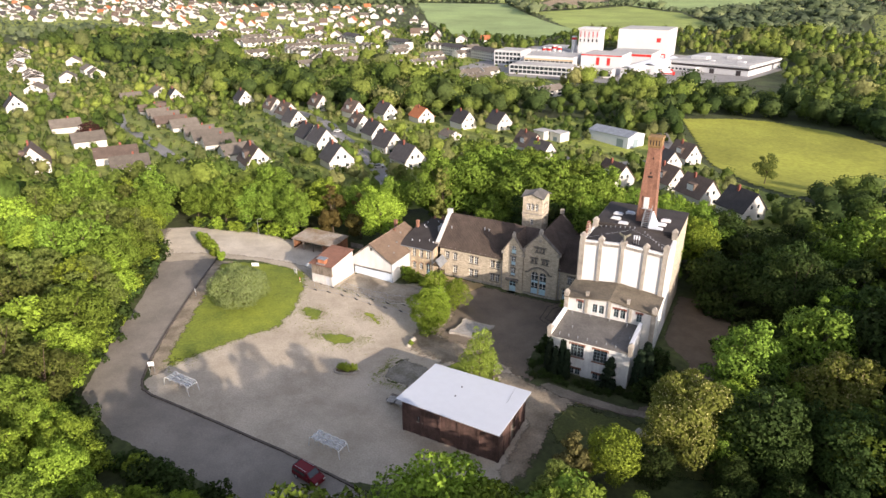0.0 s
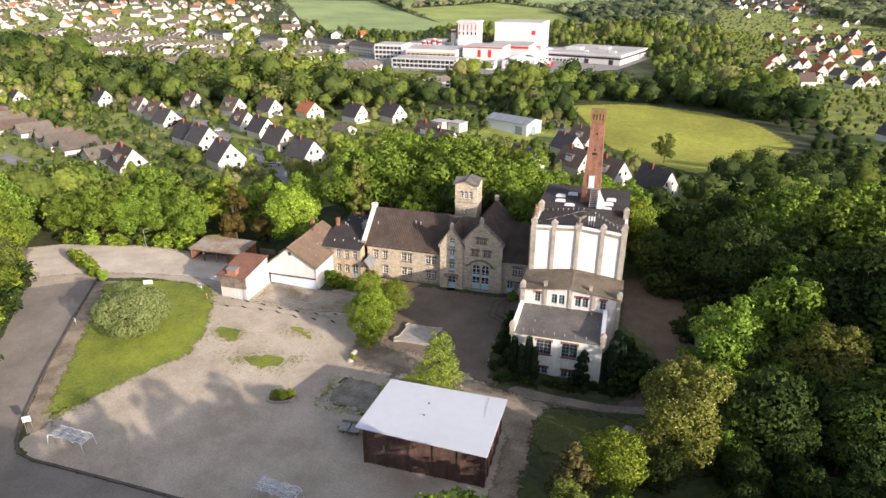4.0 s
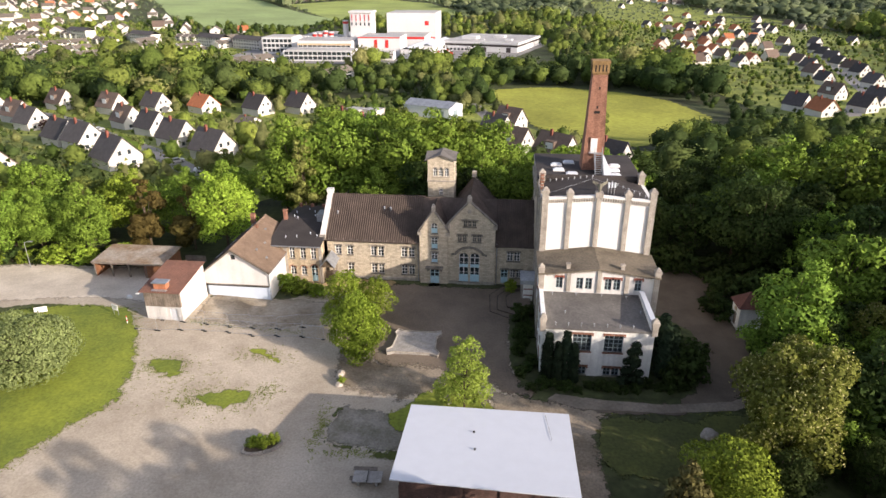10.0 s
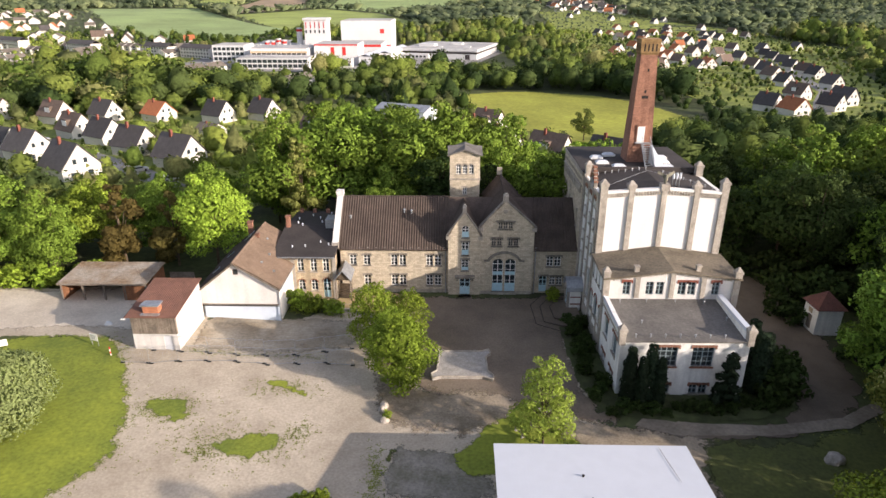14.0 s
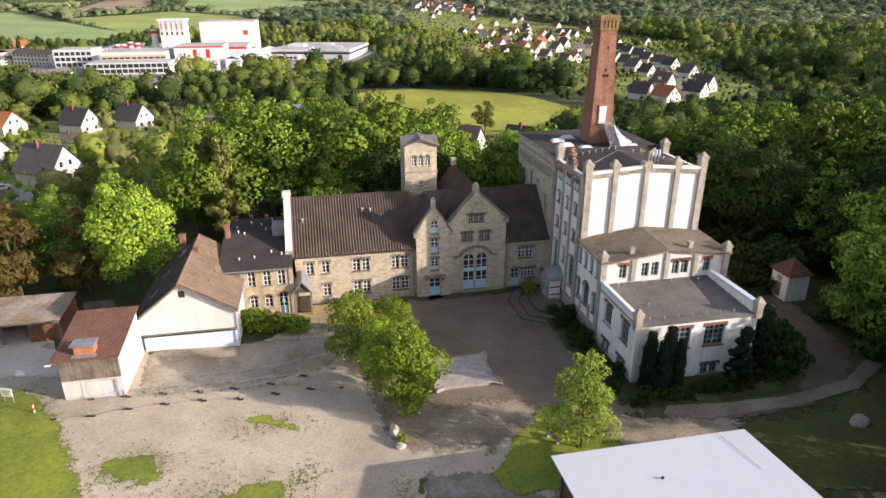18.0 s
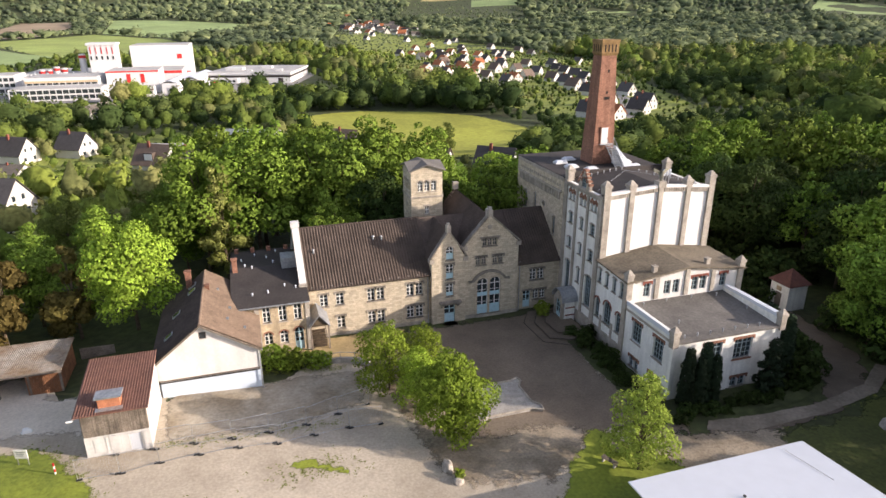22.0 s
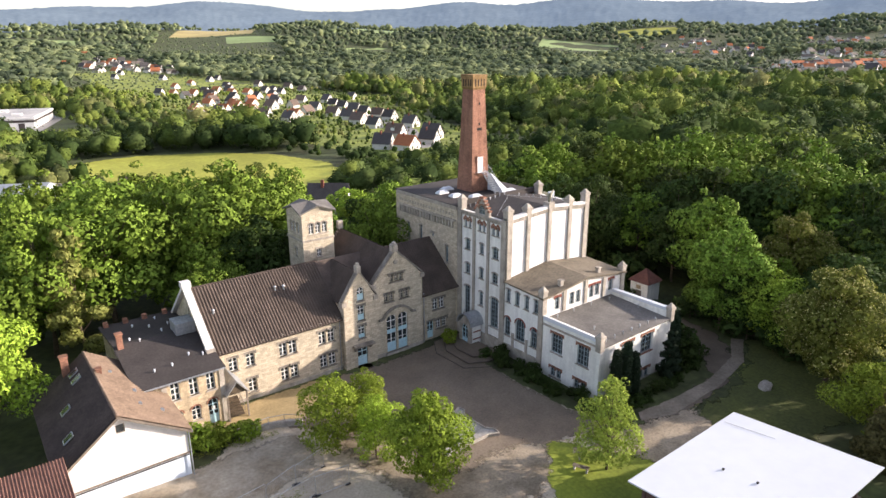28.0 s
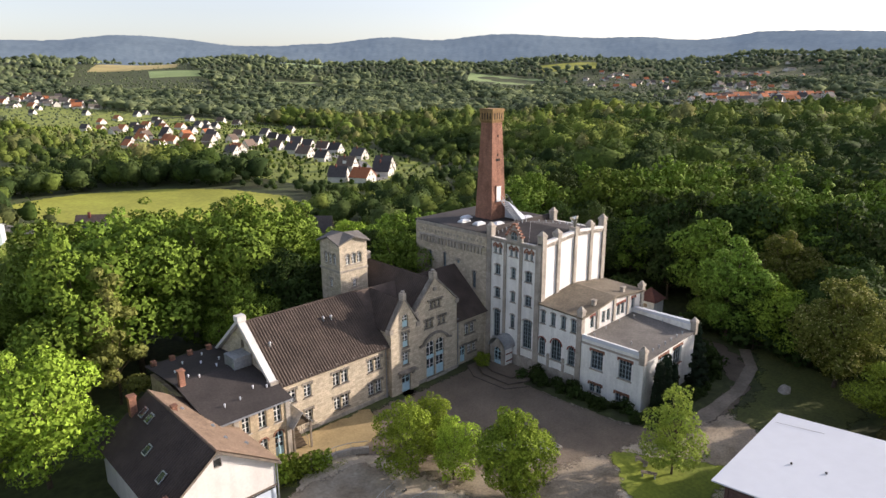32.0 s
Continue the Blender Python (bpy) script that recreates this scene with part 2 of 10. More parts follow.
def far_leaf(name, color, mottle=0.42):
    """Crowns seen from afar: mottled by their leaf clumps, each tree of its own tone, which also carries painted shade.
    """
    m = bpy.data.materials.new(name)
    m.use_nodes = True
    N, L = m.node_tree.nodes, m.node_tree.links
    b = N["Principled BSDF"]
    b.inputs["Roughness"].default_value = 0.9
    b.inputs["Specular IOR Level"].default_value = 0.08
    co, noise = N.new("ShaderNodeTexCoord"), N.new("ShaderNodeTexNoise")
    noise.inputs["Scale"].default_value, noise.inputs["Detail"].default_value = 0.9, 5
    L.new(co.outputs["Object"], noise.inputs["Vector"])
    v = N.new("ShaderNodeMapRange")
    v.inputs["From Min"].default_value, v.inputs["From Max"].default_value = 0.3, 0.7
    v.inputs["To Min"].default_value, v.inputs["To Max"].default_value = 1 - mottle, 1 + mottle
    L.new(noise.outputs["Fac"], v.inputs["Value"])
    tone = N.new("ShaderNodeAttribute")
    tone.attribute_name = "tone"
    t = N.new("ShaderNodeMapRange")
    t.inputs["To Min"].default_value, t.inputs["To Max"].default_value = 0.5, 1.42
    L.new(tone.outputs["Fac"], t.inputs["Value"])
    mul = N.new("ShaderNodeMath")
    mul.operation = "MULTIPLY"
    L.new(v.outputs[0], mul.inputs[0])
    L.new(t.outputs[0], mul.inputs[1])
    h = N.new("ShaderNodeMapRange")
    h.inputs["To Min"].default_value, h.inputs["To Max"].default_value = 0.525, 0.475
    L.new(tone.outputs["Fac"], h.inputs["Value"])
    hsv = N.new("ShaderNodeHueSaturation")
    hsv.inputs["Color"].default_value = (*color, 1)
    L.new(mul.outputs[0], hsv.inputs["Value"])
    L.new(h.outputs[0], hsv.inputs["Hue"])
    L.new(hsv.outputs[0], b.inputs["Base Color"])
    tr, mx = N.new("ShaderNodeBsdfTranslucent"), N.new("ShaderNodeMixShader")
    L.new(hsv.outputs[0], tr.inputs["Color"])
    mx.inputs[0].default_value = 0.2
    L.new(b.outputs[0], mx.inputs[1])
    L.new(tr.outputs[0], mx.inputs[2])
    L.new(mx.outputs[0], N["Material Output"].inputs["Surface"])
    return m


# ---- building blocks ----
def box(bm, x0, x1, y0, y1, z0, z1):
    v = [bm.verts.new(p) for p in ((x0, y0, z0), (x1, y0, z0), (x1, y1, z0), (x0, y1, z0), (x0, y0, z1), (x1, y0, z1), (x1, y1, z1), (x0, y1, z1))]
    for f in ((3, 2, 1, 0), (4, 5, 6, 7), (0, 1, 5, 4), (1, 2, 6, 5), (2, 3, 7, 6), (3, 0, 4, 7)):
        bm.faces.new([v[i] for i in f])
    return v


def solid(bm, low, high):
    """A solid between two outlines of the same number of corners."""
    a, b = [bm.verts.new(p) for p in low], [bm.verts.new(p) for p in high]
    n = len(a)
    bm.faces.new(a[::-1])
    bm.faces.new(b)
    for i in range(n):
        bm.faces.new((a[i], a[(i + 1) % n], b[(i + 1) % n], b[i]))
    return a + b


def tube(bm, p, q, r0, r1=None, n=8):
    """A round bar from p to q."""
    p, q = Vector(p), Vector(q)
    r1 = r0 if r1 is None else r1
    d = (q - p).normalized()
    u = d.orthogonal().normalized()
    w = d.cross(u)
    ring = lambda c, r: [c + (u * math.cos(2 * math.pi * k / n) + w * math.sin(2 * math.pi * k / n)) * r for k in range(n)]
    return solid(bm, ring(p, r0), ring(q, r1))


def rod(bm, pts, r, n=5, closed=False):
    """A round bar bent along a line of points, in one piece."""
    pts = [Vector(p) for p in pts]
    rings = []
    for k, p in enumerate(pts):
        a = pts[k - 1] if (k or closed) else p
        b = pts[(k + 1) % len(pts)] if (k + 1 < len(pts) or closed) else p
        d = (b - a).normalized()
        u = d.cross(Vector((0.31, 0.83, 0.46))).normalized()
        w = d.cross(u)
        rings.append([bm.verts.new(p + (u * math.cos(6.2832 * j / n) + w * math.sin(6.2832 * j / n)) * r) for j in range(n)])
    for k in range(len(rings) if closed else len(rings) - 1):
        a, b = rings[k], rings[(k + 1) % len(rings)]
        for j in range(n):
            bm.faces.new((a[j], a[(j + 1) % n], b[(j + 1) % n], b[j]))
    if not closed:
        bm.faces.new(rings[0])
        bm.faces.new(rings[-1])


def mesh_of(bm, mat):
    bmesh.ops.recalc_face_normals(bm, faces=bm.faces)
    me = bpy.data.meshes.new("mesh")
    bm.to_mesh(me)
    bm.free()
    for m in (mat if isinstance(mat, (list, tuple)) else [mat]):
        me.materials.append(m)
    return me


def thing(name, at, label, category, group="", kind=""):
    ob = new(name)
    ob.location = at
    ob.empty_display_size = 0.2
    return tagged(ob, label, category, group, kind)


def part(name, bm, mat, parent, label="", world_space=True):
    """Links a bmesh (or a mesh) as one mesh under a thing or under one of its parts; world_space: its places are those of the world."""
    me = bm if isinstance(bm, bpy.types.Mesh) else mesh_of(bm, mat)
    ob = new(name, me)
    if parent:
        ob.parent = parent
        if world_space:
            base, o = Vector((0, 0, 0)), parent
            while o:
                base += o.location
                o = o.parent
            ob.location = -base
    if label:
        ob["label"] = label
    return ob


def boxes(*rows):
    bm = bmesh.new()
    for r in rows:
        box(bm, *r)
    return bm


# ---- ground ----
def lattice():
    """Steps that are fine near the works and coarse far off."""
    out = list(np.arange(-140, 161, 4.0))
    step = 3.0
    while out[-1] < 4700:
        out.append(out[-1] + step)
        step *= 1.09
    step = 3.0
    while out[0] > -4700:
        out.insert(0, out[0] - step)
        step *= 1.09
    return np.array(out)


def build_ground():
    gx = lattice()
    gy = lattice() + 60
    X, Y = np.meshgrid(gx, gy)
    Z = land(X, Y) - 70 * smooth(3000, 3250, np.hypot(X, Y - 60))
    n, m = X.shape
    idx = np.arange(n * m).reshape(n, m)
    quads = np.stack([idx[:-1, :-1], idx[:-1, 1:], idx[1:, 1:], idx[1:, :-1]], -1).reshape(-1, 4)
    me = bpy.data.meshes.new("ground")
    me.from_pydata(np.stack([X, Y, Z], -1).reshape(-1, 3).tolist(), [], quads.tolist())
    me.materials.append(M_UNDER)
    me.polygons.foreach_set("use_smooth", [True] * len(me.polygons))
    tagged(new("ground", me), "dark green undergrowth and grassland rolling to wooded hills", "ground", "", "structure")


build_ground()


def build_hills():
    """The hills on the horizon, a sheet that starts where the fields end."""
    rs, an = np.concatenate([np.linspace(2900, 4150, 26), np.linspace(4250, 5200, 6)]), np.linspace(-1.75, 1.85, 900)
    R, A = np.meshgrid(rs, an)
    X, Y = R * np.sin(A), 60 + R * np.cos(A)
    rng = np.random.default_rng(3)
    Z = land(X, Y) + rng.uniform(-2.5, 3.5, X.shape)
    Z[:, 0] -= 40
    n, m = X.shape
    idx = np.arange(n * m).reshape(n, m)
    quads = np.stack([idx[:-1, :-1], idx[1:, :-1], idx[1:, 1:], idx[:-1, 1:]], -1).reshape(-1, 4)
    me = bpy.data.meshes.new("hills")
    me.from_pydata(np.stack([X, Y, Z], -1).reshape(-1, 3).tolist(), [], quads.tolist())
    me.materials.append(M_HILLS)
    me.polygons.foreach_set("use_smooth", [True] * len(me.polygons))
    tagged(new("backdrop", me), "wooded hills along the horizon, blue haze put into their colour", "hills", "", "structure")


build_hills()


FEATHERED = {}


def feather(mat):
    """The same surface, thinning out in specks and patches towards its edge."""
    if mat.name not in FEATHERED:
        m = mat.copy()
        m.name = mat.name + "_thinning"
        N, L = m.node_tree.nodes, m.node_tree.links
        edge, co, n1 = N.new("ShaderNodeAttribute"), N.new("ShaderNodeTexCoord"), N.new("ShaderNodeTexNoise")
        edge.attribute_name = "inward"
        n1.inputs["Scale"].default_value, n1.inputs["Detail"].default_value, n1.inputs["Roughness"].default_value = 1.1, 8, 0.72
        L.new(co.outputs["Object"], n1.inputs["Vector"])
        mul, add, ramp = N.new("ShaderNodeMath"), N.new("ShaderNodeMath"), N.new("ShaderNodeMapRange")
        mul.operation, add.operation = "MULTIPLY_ADD", "ADD"
        mul.inputs[1].default_value, mul.inputs[2].default_value = 2.2, -1.1
        L.new(n1.outputs["Fac"], mul.inputs[0])
        L.new(mul.outputs[0], add.inputs[0])
        L.new(edge.outputs["Fac"], add.inputs[1])
        ramp.inputs["From Min"].default_value, ramp.inputs["From Max"].default_value = 0.3, 0.62
        L.new(add.outputs[0], ramp.inputs["Value"])
        L.new(ramp.outputs[0], N["Principled BSDF"].inputs["Alpha"])
        FEATHERED[mat.name] = m
    return FEATHERED[mat.name]


def drape(name, outline, lift, mat, label, category, ragged=0.0, cell=2.5, seed=1, kind="structure", thin=0.0):
    """A sheet laid on the ground inside an outline, its edge made uneven; thin: the width over which it thins out."""
    rng = random.Random(seed)
    pts = []
    walked = 0.0
    waves = [(rng.uniform(0, 6.28), w, h) for w, h in ((1.3, 0.5), (2.9, 0.45), (6.1, 0.35), (11.0, 0.25))]
    for k, p in enumerate(outline):
        q = outline[(k + 1) % len(outline)]
        d = math.hypot(q[0] - p[0], q[1] - p[1])
        n = max(1, int(d / (max(0.22, min(0.8, ragged * 0.6)) if ragged else cell)))
        if d > 200:
            n = int(d / 40)
        for j in range(n):
            f = j / n
            at = walked + d * f
            off = ragged * sum(h * math.sin(at * w + ph) for ph, w, h in waves) + rng.uniform(-0.25, 0.25) * ragged
            pts.append((p[0] + (q[0] - p[0]) * f - (q[1] - p[1]) / d * off, p[1] + (q[1] - p[1]) * f + (q[0] - p[0]) / d * off))
        walked += d
    bm = bmesh.new()
    vs = [bm.verts.new((x, y, 0)) for x, y in pts]
    es = [bm.edges.new((vs[i], vs[(i + 1) % len(vs)])) for i in range(len(vs))]
    bmesh.ops.triangle_fill(bm, edges=es, use_beauty=True)
    for axis in (0, 1):
        lo, hi = min(p[axis] for p in pts), max(p[axis] for p in pts)
        step = max(cell, (hi - lo) / 50)
        c = math.ceil(lo / step) * step
        while c < hi:
            co, no = [0, 0, 0], [0, 0, 0]
            co[axis], no[axis] = c, 1
            bmesh.ops.bisect_plane(bm, geom=bm.verts[:] + bm.edges[:] + bm.faces[:], plane_co=co, plane_no=no)
            c += step
    for v in bm.verts:
        v.co.z = ground_z(v.co.x, v.co.y) + lift
    for f in bm.faces:
        f.normal_update()
        if f.normal.z < 0:
            f.normal_flip()
        f.smooth = True
    me = bpy.data.meshes.new(name)
    bm.to_mesh(me)
    bm.free()
    if thin:
        v = np.zeros(len(me.vertices) * 3)
        me.vertices.foreach_get("co", v)
        v = v.reshape(-1, 3)[:, :2]
        a = np.array(pts)
        b = np.roll(a, -1, axis=0)
        near = np.full(len(v), 1e9)
        for p, q in zip(a, b):
            f = np.clip(((v - p) @ (q - p)) / max(1e-9, (q - p) @ (q - p)), 0, 1)
            near = np.minimum(near, np.linalg.norm(v - p - f[:, None] * (q - p), axis=1))
        me.attributes.new("inward", "FLOAT", "POINT").data.foreach_set("value", np.minimum(near / thin, 1.6).astype(np.float32))
        mat = feather(mat)
    me.materials.append(mat)
    return tagged(new(name, me), label, category, "", kind)


def ribbed(corners, n, high=0.06, thick=0.06):
    """One folded sheet with ribs from the low edge (first two corners) to the high edge."""
    a, b_, c, d = (Vector(p) for p in corners)
    bm = bmesh.new()
    rows = []
    for p, q in ((a, b_), (d, c)):
        row = []
        for k in range(n):
            for f, h in ((0.0, 0.0), (0.6, 0.0), (0.7, high), (0.9, high)):
                row.append(p.lerp(q, (k + f) / n) + Vector((0, 0, h)))
        row.append(q.copy())
        rows.append([bm.verts.new(v) for v in row])
    low = [[bm.verts.new(v.co - Vector((0, 0, thick + (v.co.z - base)))) for v, base in zip(row, [p.lerp(q, i / (len(row) - 1)).z for i in range(len(row))])] for row, (p, q) in zip(rows, ((a, b_), (d, c)))]
    m = len(rows[0])
    for i in range(m - 1):
        bm.faces.new((rows[0][i], rows[0][i + 1], rows[1][i + 1], rows[1][i]))
        bm.faces.new((low[0][i + 1], low[0][i], low[1][i], low[1][i + 1]))
        bm.faces.new((low[0][i], low[0][i + 1], rows[0][i + 1], rows[0][i]))
        bm.faces.new((low[1][i + 1], low[1][i], rows[1][i], rows[1][i + 1]))
    for i in (0, m - 1):
        bm.faces.new((low[0][i], rows[0][i], rows[1][i], low[1][i]))
    return bm


# ---- walls and windows ----
def opening(u, v, w, h, arch=0.0, n=8):
    """Outline of an opening: centre u, foot v, width, height; arch: how far its head rises."""
    pts = [(u - w / 2, v), (u + w / 2, v), (u + w / 2, v + h - arch)]
    if arch:
        for k in range(1, n):
            a = math.pi * k / n
            pts.append((u + math.cos(a) * w / 2, v + h - arch + math.sin(a) * arch))
    pts.append((u - w / 2, v + h - arch))
    return pts


class Side:
    """One side of a building: a plane that starts at (x, y) and runs along (dx, dy); out is its outward direction."""

    def __init__(self, x, y, dx, dy):
        self.o, self.d = Vector((x, y, 0)), Vector((dx, dy, 0)).normalized()
        self.n = Vector((self.d.y, -self.d.x, 0))

    def at(self, u, v, out=0.0):
        return self.o + self.d * u + self.n * out + Vector((0, 0, v))

    def turn(self, u, v, out=0.0):
        """The pose of a window: x along the wall, -y outward."""
        d, n, p = self.d, self.n, self.at(u, v, out)
        return Matrix(((d.x, -n.x, 0, p.x), (d.y, -n.y, 0, p.y), (0, 0, 1, p.z), (0, 0, 0, 1)))


def wall_panel(side, outline, holes=(), thick=0.45, out=0.0):
    """A wall with real openings right through it."""
    bm = bmesh.new()
    edges, loops = [], []
    for loop in (outline, *holes):
        vs = [bm.verts.new((u, v, 0)) for u, v in loop]
        loops.append(vs)
        edges += [bm.edges.new((vs[i], vs[(i + 1) % len(vs)])) for i in range(len(vs))]
    bmesh.ops.triangle_fill(bm, edges=edges, use_beauty=True)
    flat = list(bm.faces)
    back = {}
    for vs in loops:
        for v in vs:
            back[v] = bm.verts.new((v.co.x, v.co.y, -1))
    for f in flat:
        bm.faces.new([back[v] for v in reversed(f.verts)])
    for vs in loops:
        for i in range(len(vs)):
            a, b = vs[i], vs[(i + 1) % len(vs)]
            bm.faces.new((a, b, back[b], back[a]))
    for v in bm.verts:
        v.co = side.at(v.co.x, v.co.y, out + (v.co.z * thick))
    return bm


def arch_band(bm, outer, inner, y0, y1):
    """One curved bar between two outlines given as (across, up), from depth y0 to y1."""
    n = len(outer)
    rings = [[bm.verts.new((p[0], y, p[1])) for p in line] for line, y in ((outer, y0), (inner, y0), (inner, y1), (outer, y1))]
    for k in range(n - 1):
        for a, b in ((0, 1), (1, 2), (2, 3), (3, 0)):
            bm.faces.new((rings[a][k], rings[b][k], rings[b][k + 1], rings[a][k + 1]))
    for k in (0, n - 1):
        bm.faces.new([r[k] for r in rings])


WINDOWS = {}


def window_meshes(w, h, arch, cols, rows, mat, panel):
    """Casing with glazing bars, its glass and its sill, in the window's own space (x across, z up, -y out)."""
    key = (w, h, arch, cols, rows, mat.name, panel)
    if key in WINDOWS:
        return WINDOWS[key]
    bm = bmesh.new()
    s = Side(0, 0, 1, 0)
    rim = 0.07
    outer = opening(0, 0, w, h, arch)
    inner = opening(0, rim, w - 2 * rim, h - 2 * rim, max(0.0, arch - rim * 0.5) if arch else 0.0)
    bm.free()
    bm = wall_panel(s, outer, [inner], 0.09)
    top = h - rim
    casing = mesh_of(bm, mat)
    bars = []
    for k in range(1, cols):
        x = -w / 2 + w * k / cols
        wide = 0.055 if (cols % 2 == 0 and k == cols // 2) else 0.028
        bars.append(mesh_of(boxes((x - wide, x + wide, -0.01, 0.07, rim + 0.001, top - arch * 0.25)), mat))
    for k in range(1, rows):
        z = h * k / rows
        wide = 0.05 if k == rows - 1 else 0.025
        if z < h - arch * 0.8:
            bars.append(mesh_of(boxes((-w / 2 + rim + 0.001, w / 2 - rim - 0.001, -0.006, 0.065, z - wide, z + wide)), mat))
    gl = bmesh.new()
    solid(gl, [(u, 0.03, v) for u, v in opening(0, 0.03, w - 0.06, h - 0.06, arch)], [(u, 0.045, v) for u, v in opening(0, 0.03, w - 0.06, h - 0.06, arch)])
    pane = mesh_of(gl, M_GLASS)
    low = None
    if panel:
        low = mesh_of(boxes((-w / 2 + 0.02, w / 2 - 0.02, -0.03, 0.05, 0.02, panel)), M_BLUE)
    WINDOWS[key] = (casing, pane, low, bars)
    return WINDOWS[key]


def put(ob, parent, m):
    """Sets a part's place in the world, under its parent."""
    base, o = Vector((0, 0, 0)), parent
    while o:
        base += o.location
        o = o.parent
    ob.parent = parent
    ob.matrix_basis = Matrix.Translation(-base) @ m
    return ob


def window(parent, side, u, v, w, h, arch=0.0, cols=2, rows=3, mat=None, panel=0.0, sill=None, lintel=None, deep=0.22, out=0.0, name="window", label=""):
    """A window in its opening: casing, glass, sill and head."""
    mat = mat or M_FRAME
    casing, pane, low, bars = window_meshes(round(w, 2), round(h, 2), round(arch, 2), cols, rows, mat, panel)
    m = side.turn(u, v, out - deep)
    ob = put(new(name, casing), parent, m)
    if label:
        ob["label"] = label
    g = new("pane", pane)
    g.parent = ob
    for me in bars:
        k = new("glazing_bar", me)
        k.parent = ob
    if low:
        lo = new("panel", low)
        lo.parent = ob
    if sill:
        s = new("sill", mesh_of(boxes((-w / 2 - 0.12, w / 2 + 0.12, -deep - 0.1, -0.01, -0.14, 0.0)), sill))
        s.parent = ob
    if lintel:
        bm = bmesh.new()
        if arch:
            n = 10
            o = [(math.cos(math.pi * k / n) * (w / 2 + 0.16), h - arch + math.sin(math.pi * k / n) * (arch + 0.16)) for k in range(n + 1)]
            i = [(math.cos(math.pi * k / n) * (w / 2 + 0.005), h - arch + math.sin(math.pi * k / n) * (arch + 0.005)) for k in range(n + 1)]
            arch_band(bm, o, i, -deep - 0.06, -deep + 0.1)
        else:
            box(bm, -w / 2 - 0.2, w / 2 + 0.2, -deep - 0.07, -deep + 0.1, h + 0.005, h + 0.26)
            box(bm, -w / 2 - 0.2, -w / 2 - 0.03, -deep - 0.075, -deep + 0.09, h - 0.16, h + 0.004)
            box(bm, w / 2 + 0.03, w / 2 + 0.2, -deep - 0.075, -deep + 0.09, h - 0.16, h + 0.004)
        l = new("lintel", mesh_of(bm, lintel))
        l.parent = ob
    return ob


def slab(bm, corners, thick):
    """A roof plane of some thickness under the given corners."""
    p = [Vector(c) for c in corners]
    n = (p[1] - p[0]).cross(p[2] - p[0]).normalized()
    if n.z < 0:
        n = -n
    solid(bm, [c - n * thick for c in p], p)


def tile_rows(corner, along, up, wide, high, rise=0.05, pitch=0.45):
    """Courses of tiles laid over a roof plane: one wavy sheet, each course a step. corner: low start; along, up: unit vectors."""
    corner, along, up = Vector(corner), Vector(along), Vector(up)
    n = along.cross(up).normalized()
    if n.z < 0:
        n = -n
    rows, cols = max(2, int(high / pitch)), max(4, int(wide / 0.17))
    verts, faces = [], []
    for r in range(rows):
        for e in (0, 1):
            for c in range(cols + 1):
                wob = 0.5 + 0.5 * math.cos(c * math.pi)
                lift = 0.03 + rise * (1 - e) * 0.7 + wob * rise * 1.7
                verts.append(corner + along * (wide * c / cols) + up * (high * (r + e) / rows) + n * lift)
    for r in range(rows):
        a = r * 2 * (cols + 1)
        for c in range(cols):
            faces.append((a + c, a + c + 1, a + cols + 2 + c, a + cols + 1 + c))
    me = bpy.data.meshes.new("tiles")
    me.from_pydata([tuple(v) for v in verts], [], faces)
    return me


# ---- the brewery's long stone range ----
GROUND = -1.6
FRONT = 95.1


